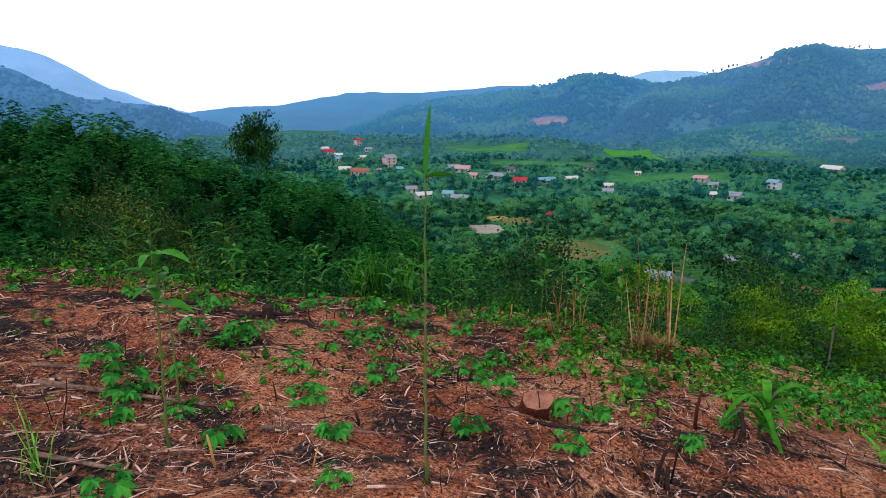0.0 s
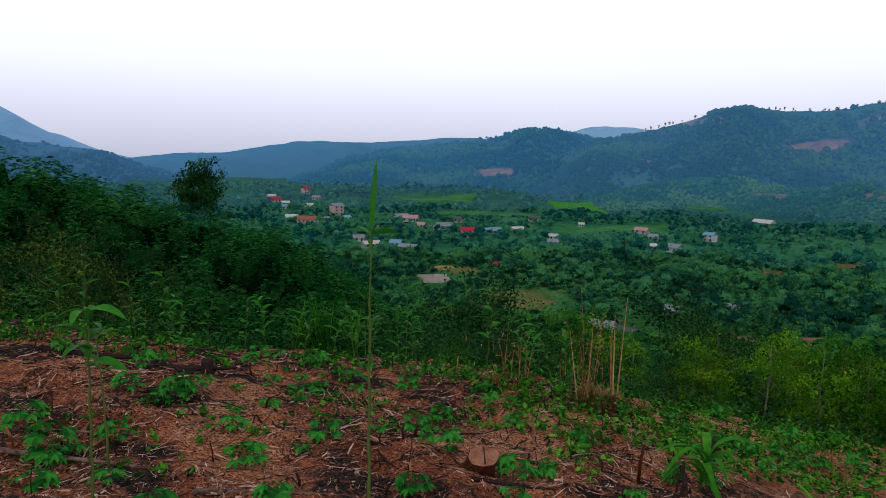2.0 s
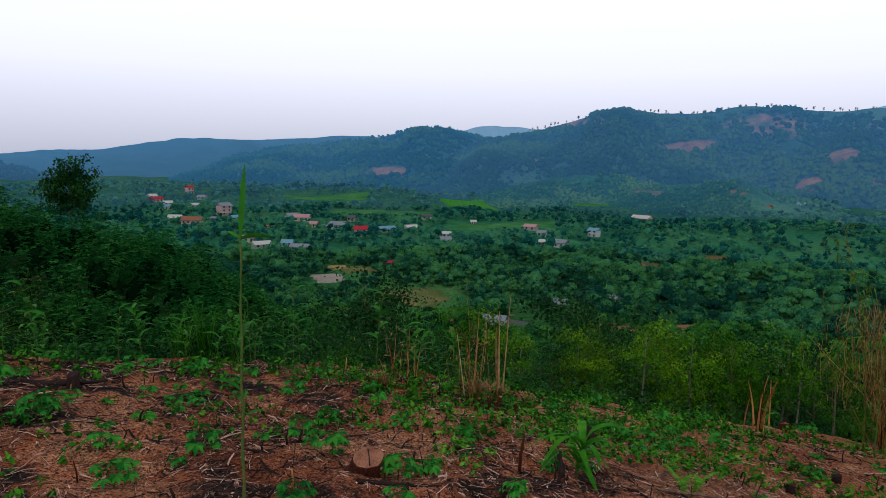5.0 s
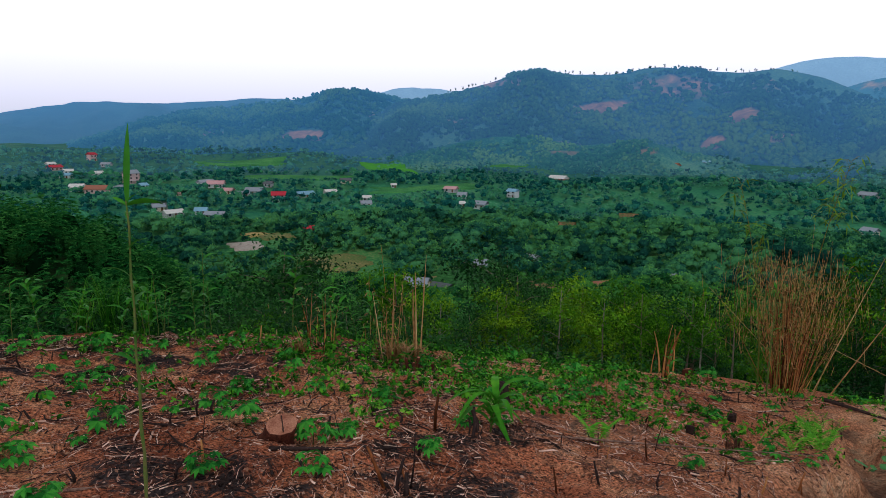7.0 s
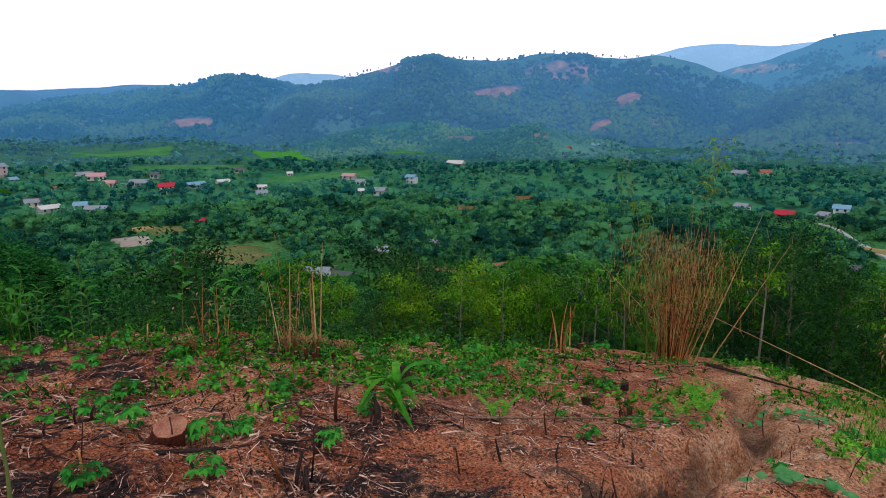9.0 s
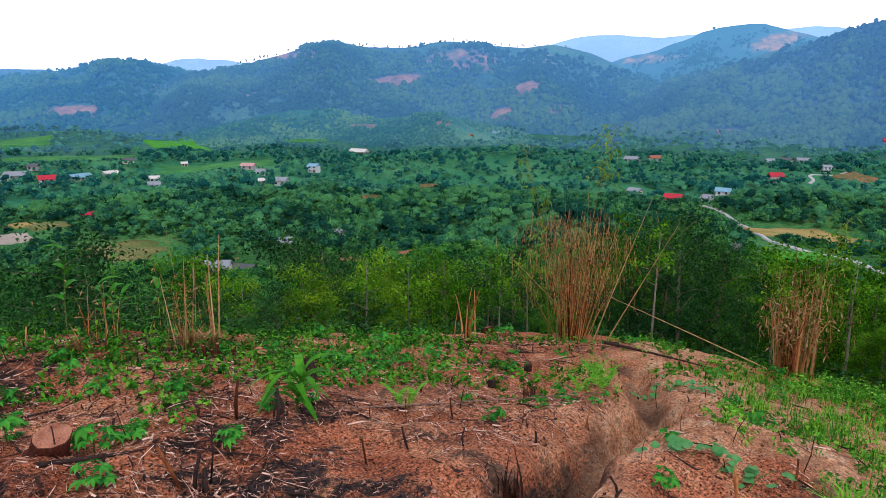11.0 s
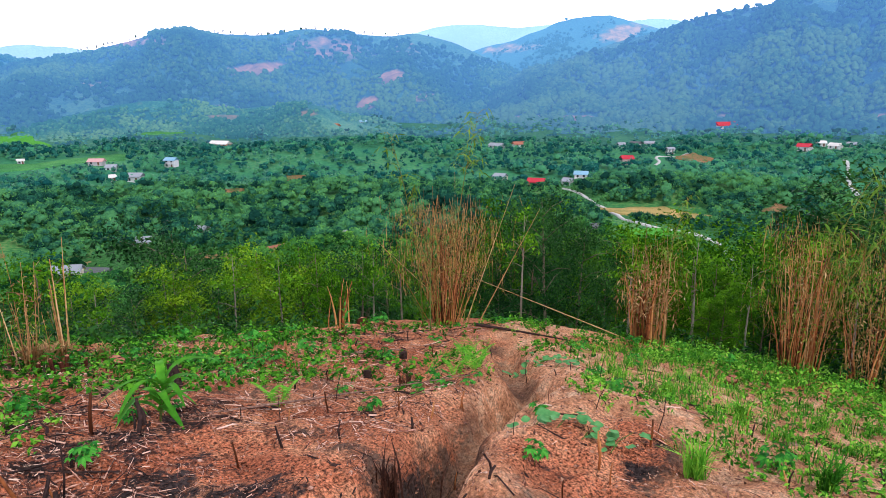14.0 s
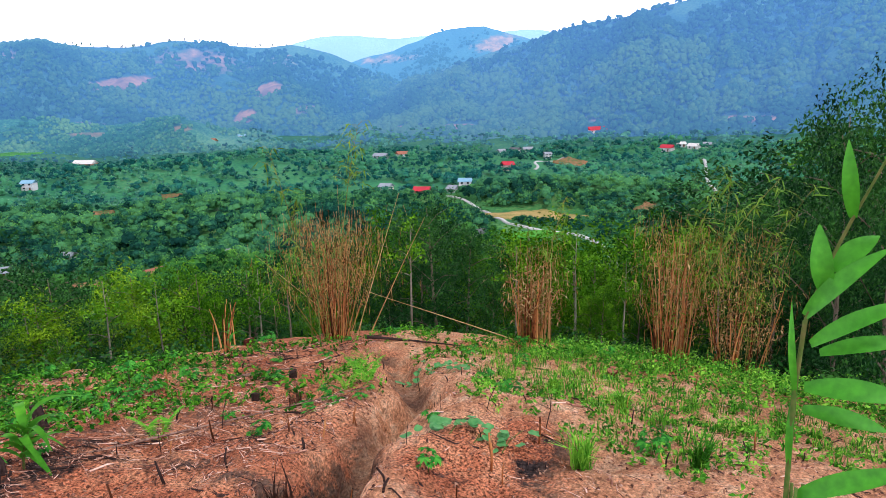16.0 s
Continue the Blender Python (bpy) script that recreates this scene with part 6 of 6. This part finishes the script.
def blades(name, label, x, y, height, seed, material, per=14, lean=0.5, wide=0.006, category="grass", kind="stuff"):
    """Grass: bent blades in tufts."""
    rng = np.random.default_rng(seed)
    n = len(x) * per
    foot = np.repeat(np.stack([x, y, land(x, y) - 0.01], -1), per, axis=0)
    foot[:, :2] += rng.normal(0, 0.03, (n, 2)) * (1 + height.mean())
    h = np.repeat(height, per) * rng.uniform(0.5, 1.2, n)
    a = rng.uniform(0, 6.283, n)
    d = np.stack([np.cos(a), np.sin(a), 0 * a], -1)
    s = np.stack([-np.sin(a), np.cos(a), 0 * a], -1) * wide * rng.uniform(0.6, 1.4, (n, 1))
    bend = (lean * h * rng.uniform(0.2, 1.0, n))[:, None]
    p1 = foot + d * bend * 0.35 + np.array([0, 0, 1]) * (h * 0.6)[:, None]
    p2 = foot + d * bend + np.array([0, 0, 1]) * (h * rng.uniform(0.7, 1.0, n))[:, None]
    lo = np.stack([foot - s, foot + s, p1 + s, p1 - s], 1)
    hi = np.stack([p1 - s, p1 + s, p2 + s * 0.1, p2 - s * 0.1], 1)
    v = np.concatenate([lo, hi])
    thing(name, label, category, kind=kind, data=quads(name, v, material, np.tile(np.repeat(rng.normal(0, 0.12, len(x)), per), 2)))


STALK = leafy("dead dark stalks", (0.012, 0.006, 0.005), (0.050, 0.020, 0.013), (0.20, 0.09, 0.055), size=0.3)
rng = np.random.default_rng(61)
x, y = spread(rng, 2600, 62, 104, 3.0, 13.5)
keep = rough(x, y, 1.5, 2, 62) > 0.1
blades("grass", "green grass on the slope", x[keep], y[keep], rng.uniform(0.06, 0.2, keep.sum()), 62, WEED, 10, 0.8, 0.004)
for k, (x, y, h, label) in enumerate(((4.7, 1.43, 0.34, "lush tuft of long green grass"), (6.99, 1.73, 0.26, "green grass tuft on the slope"), (7.15, 2.58, 0.2, "short green grass tuft on the slope"), (-2.01, 3.11, 0.42, "yellowish grass tuft in the litter"), (-0.75, 9.9, 0.85, "tall clump of green reed grass"), (-0.3, 10.1, 0.8, "tall clump of green reed grass"), (-1.1, 10.3, 0.7, "tall clump of green reed grass"), (2.9, 2.6, 0.28, "dead brown grass tuft by the trench"), (2.65, 8.0, 0.34, "dead reddish grass round dry reeds"), (2.85, 8.05, 0.3, "dead orange grass round dry reeds"), (2.62, 2.52, 0.36, "dead brown stalks beside the trench"), (2.8, 2.72, 0.4, "dead brown stalks beside the trench"), (3.0, 2.85, 0.42, "dead brown stalks beside the trench"), (3.3, 2.72, 0.6, "dead dark stalks in the trench"), (3.0, 2.55, 0.6, "dead dark stalks in the trench"), (5.2, 4.75, 0.2, "dead brown stalks beside ferns"), (1.5, 8.35, 0.22, "dead reddish grass at the clearing edge"), (3.05, 8.15, 0.28, "dead brown grass round dry reeds"), (3.4, 8.0, 0.2, "dead brown grass beside burnt stumps"), (5.4, 0.7, 0.3, "long green grass tuft"))):
    blades("grass_tuft", label, np.array([x]), np.array([y]), np.array([h]), 70 + k, STALK if "stalks" in label else DRY_LEAF if "dead" in label else EDGE_LEAF if "reed" in label else WEED, 12 if "litter" in label else 34 if "stalks" in label else 90, 0.45 if "stalks" in label else 0.8, 0.004 if "litter" in label else 0.006, "grass", "")


# ---- single tall plants ----
def blade_leaf(name, material, length, wide, arch=0.4, segs=6):
    """A long pointed leaf with a folded midrib, from the origin along x."""
    bm = bmesh.new()
    rows = []
    for n in range(segs + 1):
        f = n / segs
        w = wide * math.sin(math.pi * min(1, 0.12 + 0.88 * f)) ** 0.8 if n < segs else 0.0005
        z = arch * length * (f * 0.9 - 1.3 * f * f)
        rows.append([bm.verts.new((length * f, s * w, z + abs(s) * w * 0.35)) for s in (-1, 0, 1)])
    for a, b in zip(rows, rows[1:]):
        for k in (0, 1):
            bm.faces.new((a[k], a[k + 1], b[k + 1], b[k]))
    return solid(name, bm, material, True)


SHOOT_LEAF = leafy("fresh shoot leaf", (0.012, 0.09, 0.006), (0.045, 0.24, 0.014), (0.14, 0.42, 0.035), size=0.8, vary=0.4, gloss=0.15)
NEAR_LEAF = leafy("bright green bamboo leaf", (0.025, 0.19, 0.006), (0.060, 0.34, 0.012), (0.15, 0.50, 0.04), size=0.12, through_light=0.3, vary=0.5, gloss=0.4)
arch_leaf = blade_leaf("leaf", WEED, 0.42, 0.036, 0.95, 8)
bamboo_leaf = blade_leaf("leaf", SHOOT_LEAF, 0.17, 0.017, 0.4)
broad_leaf = blade_leaf("leaf", SHOOT_LEAF, 0.25, 0.036, 0.5)


def stalk(label, x, y, height, lean_x, lean_y, leaves, leaf, seed, thick=0.008, start=0.3, scale=1.0, spear=0.0, name="tall_shoot", category="plant", lift=0.5):
    """A single tall stem with leaves up its length."""
    rng = random.Random(seed)
    root = thing(name, label, category)
    root.matrix_basis = pose(*on_ground(x, y))
    bm = bmesh.new()
    n = 14
    path, radii = [], []
    for k in range(n + 1):
        f = k / n
        path.append((lean_x * f * f + 0.004 * math.sin(k * 2.1), lean_y * f * f, -0.04 + height * f))
        radii.append(thick * (1.25 if k % 2 else 0.95) * (1 - 0.6 * f))
    tube(bm, path, radii, 7)
    part("stem", solid("stem", bm, STEM, True), root)
    for k in range(leaves):
        f = start + (0.97 - start) * (k + 0.5) / leaves
        p = Vector((lean_x * f * f, lean_y * f * f, height * f))
        s = scale * rng.uniform(0.7, 1.15)
        part("leaf", leaf, root, m=Matrix.LocRotScale(p, Euler((rng.uniform(-0.3, 0.3), -lift * rng.uniform(0.4, 1.2), 2.4 * k + rng.uniform(-0.5, 0.5))), (s, s, s)))
    if spear:
        part("leaf", leaf, root, "rolled upright leaf spear", m=Matrix.LocRotScale((lean_x, lean_y, height * 0.97), Euler((1.2, -1.5, 0)), (spear / 0.17, 0.9, 0.25)))
        for turn, s, up in ((-0.2, 0.95, -0.12), (2.6, 0.5, -0.5), (0.6, 0.4, -0.9)):
            part("leaf", leaf, root, m=Matrix.LocRotScale((lean_x, lean_y, height * 0.965), Euler((-0.9, up, turn)), (s, s, s)))
    return root


stalk("tall slender bamboo shoot with a rolled leaf spear", -0.15, 3.38, 1.72, 0.01, 0.0, 7, bamboo_leaf, 1, 0.0095, 0.40, 1.0, spear=0.36)
crown_leaf = blade_leaf("leaf", NEAR_LEAF, 0.26, 0.045, 0.55, 8)
crowned = stalk("tall stem with a broad green leaf crown", -1.61, 3.66, 1.15, 0.02, 0.0, 7, broad_leaf, 2, 0.009, 0.72, 0.85, lift=0.3)
for turn, scale in ((-0.25, 0.8), (3.5, 0.6), (1.4, 0.5), (4.6, 0.7)):
    part("leaf", crown_leaf, crowned, "broad pale green leaf", m=Matrix.LocRotScale((0.02, 0, 1.13), Euler((0.2, -0.05, turn)), (scale, scale, scale)))
stalk("stem with drooping broad leaves", -1.84, 4.52, 1.05, -0.05, 0.0, 5, broad_leaf, 3, 0.008, 0.6, 0.7, lift=0.2)
stalk("thin tall weed stem at the edge of the clearing", -3.75, 8.4, 0.75, 0.02, 0, 10, bamboo_leaf, 4, 0.006, 0.3, 1.2)
stalk("thin tall weed stem with small leaves", -3.0, 7.2, 1.2, 0.05, 0, 14, bamboo_leaf, 5, 0.006, 0.3, 1.2)
stalk("slender shoot at the edge of the clearing", 0.45, 9.2, 1.25, 0.02, 0, 10, bamboo_leaf, 6, 0.006, 0.3, 1.4)
stalk("tall leafy shoot at the edge of the clearing", 1.6, 9.2, 1.15, 0.1, 0, 10, broad_leaf, 7, 0.008, 0.3, 1.2)
stalk("tall leafy weed at the edge of the clearing", 2.0, 8.9, 0.8, -0.05, 0, 9, broad_leaf, 8, 0.008, 0.3, 1.0)
stalk("weed stem among cassava", 6.9, 7.6, 0.55, 0.02, 0, 9, bamboo_leaf, 9, 0.006, 0.2, 1.1)
stalk("thin bare sapling by a bamboo clump", 8.6, 7.3, 1.9, 0.02, 0, 4, bamboo_leaf, 10, 0.012, 0.5, 1.0)
stalk("tall weed by the clearing edge", -2.4, 8.5, 0.7, 0.05, 0, 10, broad_leaf, 12, 0.006, 0.2, 0.9)
rng = np.random.default_rng(83)
for k in range(22):
    x, y = at(rng.uniform(-24, 18), rng.uniform(8.7, 10.0))
    stalk("slender leafy weed stem at the edge of the clearing", x, y, rng.uniform(0.45, 1.1), rng.normal(0, 0.08), 0, int(rng.integers(7, 13)), (bamboo_leaf, broad_leaf)[k % 2], 90 + k, 0.005, 0.25, rng.uniform(0.7, 1.2), name="weed_stem")
stalk("leafy ginger plant with long arching leaves", 2.54, 4.94, 0.34, 0.06, -0.03, 14, arch_leaf, 11, 0.010, 0.15, 0.95, name="ginger_plant", lift=0.45)


def near_bamboo(label, spine, leaves):
    """A bamboo shoot beside the path: a jointed stem along a spine, with broad leaves from a joint to a tip."""
    root = thing("bamboo_plant", label, "bamboo")
    root.matrix_basis = Matrix.Translation(spine[0])
    o = Vector(spine[0])
    bm = bmesh.new()
    path, radii = [], []
    for n, (p, q) in enumerate(zip(spine, spine[1:])):
        for f in (0.0, 0.08, 0.5):
            path.append(Vector(p).lerp(Vector(q), f) - o)
            radii.append((0.0062 if f == 0 else 0.0050) * (1 - 0.09 * n))
    tube(bm, path + [Vector(spine[-1]) - o], radii + [0.002], 8)
    part("stem", solid("stem", bm, STEM, True), root)
    for dx, dy in ((0.012, -0.02), (-0.012, -0.03), (0.02, -0.045)):
        bm = bmesh.new()
        tube(bm, [(dx, dy, 0), (dx, dy * 0.9, 0.8), (dx * 0.5, dy * 0.6, 1.3)], [0.005, 0.0045, 0.003], 6)
        part("side_stem", solid("side_stem", bm, STEM, True), root)
    for base, tip, wide in leaves:
        d = Vector(tip) - Vector(base)
        x = d.normalized()
        z = Vector((-0.75, 0.15, 0.6))
        z = (z - x * z.dot(x)).normalized()
        y = z.cross(x)
        m = Matrix((x, y, z)).transposed().to_4x4()
        part("leaf", blade_leaf("leaf", NEAR_LEAF, d.length * 1.1, wide * 0.85, 0.3, 10), root, m=Matrix.Translation(Vector(base) - o) @ m)
    return root


near_bamboo("bamboo stem with broad bright leaves close by", [(1.24, 0.02, ground_at(1.24, 0.02) - 0.05), (1.242, 0.018, 0.3), (1.241, 0.014, 0.65), (1.241, 0.014, 0.925), (1.241, 0.016, 1.11), (1.241, 0.011, 1.224), (1.241, -0.01, 1.309), (1.24, -0.034, 1.378), (1.239, -0.063, 1.454), (1.236, -0.10, 1.56)], [
    ((1.241, -0.011, 1.268), (1.235, 0.004, 1.356), 0.017),
    ((1.241, 0.011, 1.232), (1.225, -0.066, 1.336), 0.016),
    ((1.241, -0.017, 1.302), (1.26, -0.062, 1.350), 0.019),
    ((1.241, 0.001, 1.191), (1.225, -0.105, 1.275), 0.015),
    ((1.241, -0.011, 1.180), (1.25, -0.12, 1.215), 0.014),
    ((1.241, 0.004, 1.125), (1.225, -0.12, 1.140), 0.019),
    ((1.241, 0.004, 1.09), (1.26, -0.10, 1.075), 0.015),
    ((1.241, 0.0, 0.95), (1.225, -0.13, 1.035), 0.018),
    ((1.241, 0.005, 0.90), (1.23, -0.12, 0.93), 0.018),
    ((1.241, 0.014, 1.11), (1.235, 0.030, 1.235), 0.006),
    ((1.241, 0.014, 0.99), (1.245, 0.018, 1.12), 0.006),
    ((1.240, -0.034, 1.378), (1.22, -0.02, 1.47), 0.012),
    ((1.239, -0.063, 1.454), (1.22, -0.16, 1.50), 0.015),
    ((1.236, -0.10, 1.56), (1.22, -0.15, 1.70), 0.011),
    ((1.242, 0.018, 0.65), (1.22, -0.10, 0.72), 0.017),
])


FERN_LEAF = leafy("bright fern leaf", (0.05, 0.26, 0.015), (0.14, 0.46, 0.03), (0.34, 0.68, 0.07), size=0.4, through_light=0.35)


def fern(label, x, y, size, seed):
    """A fern: arching fronds, each with paired leaflets."""
    rng = random.Random(seed)
    root = thing("fern", label, "fern", "ferns in the clearing")
    root.matrix_basis = pose(*on_ground(x, y))
    for f in range(6):
        a = f * 1.05 + rng.uniform(-0.3, 0.3)
        v = []
        for n in range(16):
            u = (n + 1) / 16
            px, pz = size * u * 0.62, size * (1.35 * u - 0.55 * u * u)
            w = size * 0.28 * math.sin(math.pi * min(1, u * 0.85 + 0.15))
            for s in (-1, 1):
                v.append([(px, 0, pz), (px + 0.02 * size, s * w * 0.5, pz + 0.01), (px + 0.06 * size, s * w, pz - 0.03 * size), (px + 0.045 * size, s * w * 0.5, pz)])
        part("frond", quads("frond", np.array(v), FERN_LEAF), root, m=pose(0, 0, 0, 0, 0, math.degrees(a)))
    return root


for k, (x, y, s) in enumerate(((3.6, 4.85, 0.40), (6.28, 4.59, 0.36), (5.9, 4.6, 0.32), (6.0, 4.4, 0.3), (6.5, 4.9, 0.32))):
    fern("bright green fern growing on the burnt soil", x, y, s, k)


def creeper(label, x, y, seed):
    """A creeping plant with large round leaves near the soil."""
    rng = random.Random(seed)
    root = thing("creeper", label, "plant", "creeping plants on the bank")
    root.matrix_basis = pose(*on_ground(x, y))
    for k in range(9):
        a, d = rng.uniform(0, 6.28), rng.uniform(0.03, 0.24)
        s = rng.uniform(0.025, 0.05)
        bm = bmesh.new()
        v = [bm.verts.new((s * math.cos(t) * (1.1 + 0.25 * math.cos(t)), s * math.sin(t), 0.12 * s * math.cos(3 * t))) for t in np.linspace(0, 6.283, 13)[:-1]]
        c = bm.verts.new((0, 0, -0.012))
        for i in range(12):
            bm.faces.new((v[i], v[(i + 1) % 12], c))
        px, py = d * math.cos(a), d * math.sin(a)
        part("leaf", solid("leaf", bm, ROUND_LEAF, True), root, m=Matrix.LocRotScale((px, py, ground_at(x + px, y + py) - ground_at(x, y) + rng.uniform(0.03, 0.09)), Euler((rng.uniform(-0.4, 0.4), rng.uniform(-0.4, 0.4), a)), None))
    bm = bmesh.new()
    tube(bm, [(-0.2, 0, 0.03), (0, 0.03, 0.03), (0.2, 0, 0.03)], [0.004, 0.004, 0.003], 5)
    part("stem", solid("stem", bm, STEM), root)


ROUND_LEAF = leafy("pale round leaf", (0.03, 0.13, 0.04), (0.07, 0.27, 0.08), (0.17, 0.42, 0.14), size=0.4)
for k, (x, y) in enumerate(((4.59, 2.4), (4.59, 2.21), (4.7, 2.0), (7.29, 4.22), (7.14, 3.9), (7.3, 4.6), (4.5, 2.6))):
    creeper("creeping plant with pale round leaves", x, y, k)
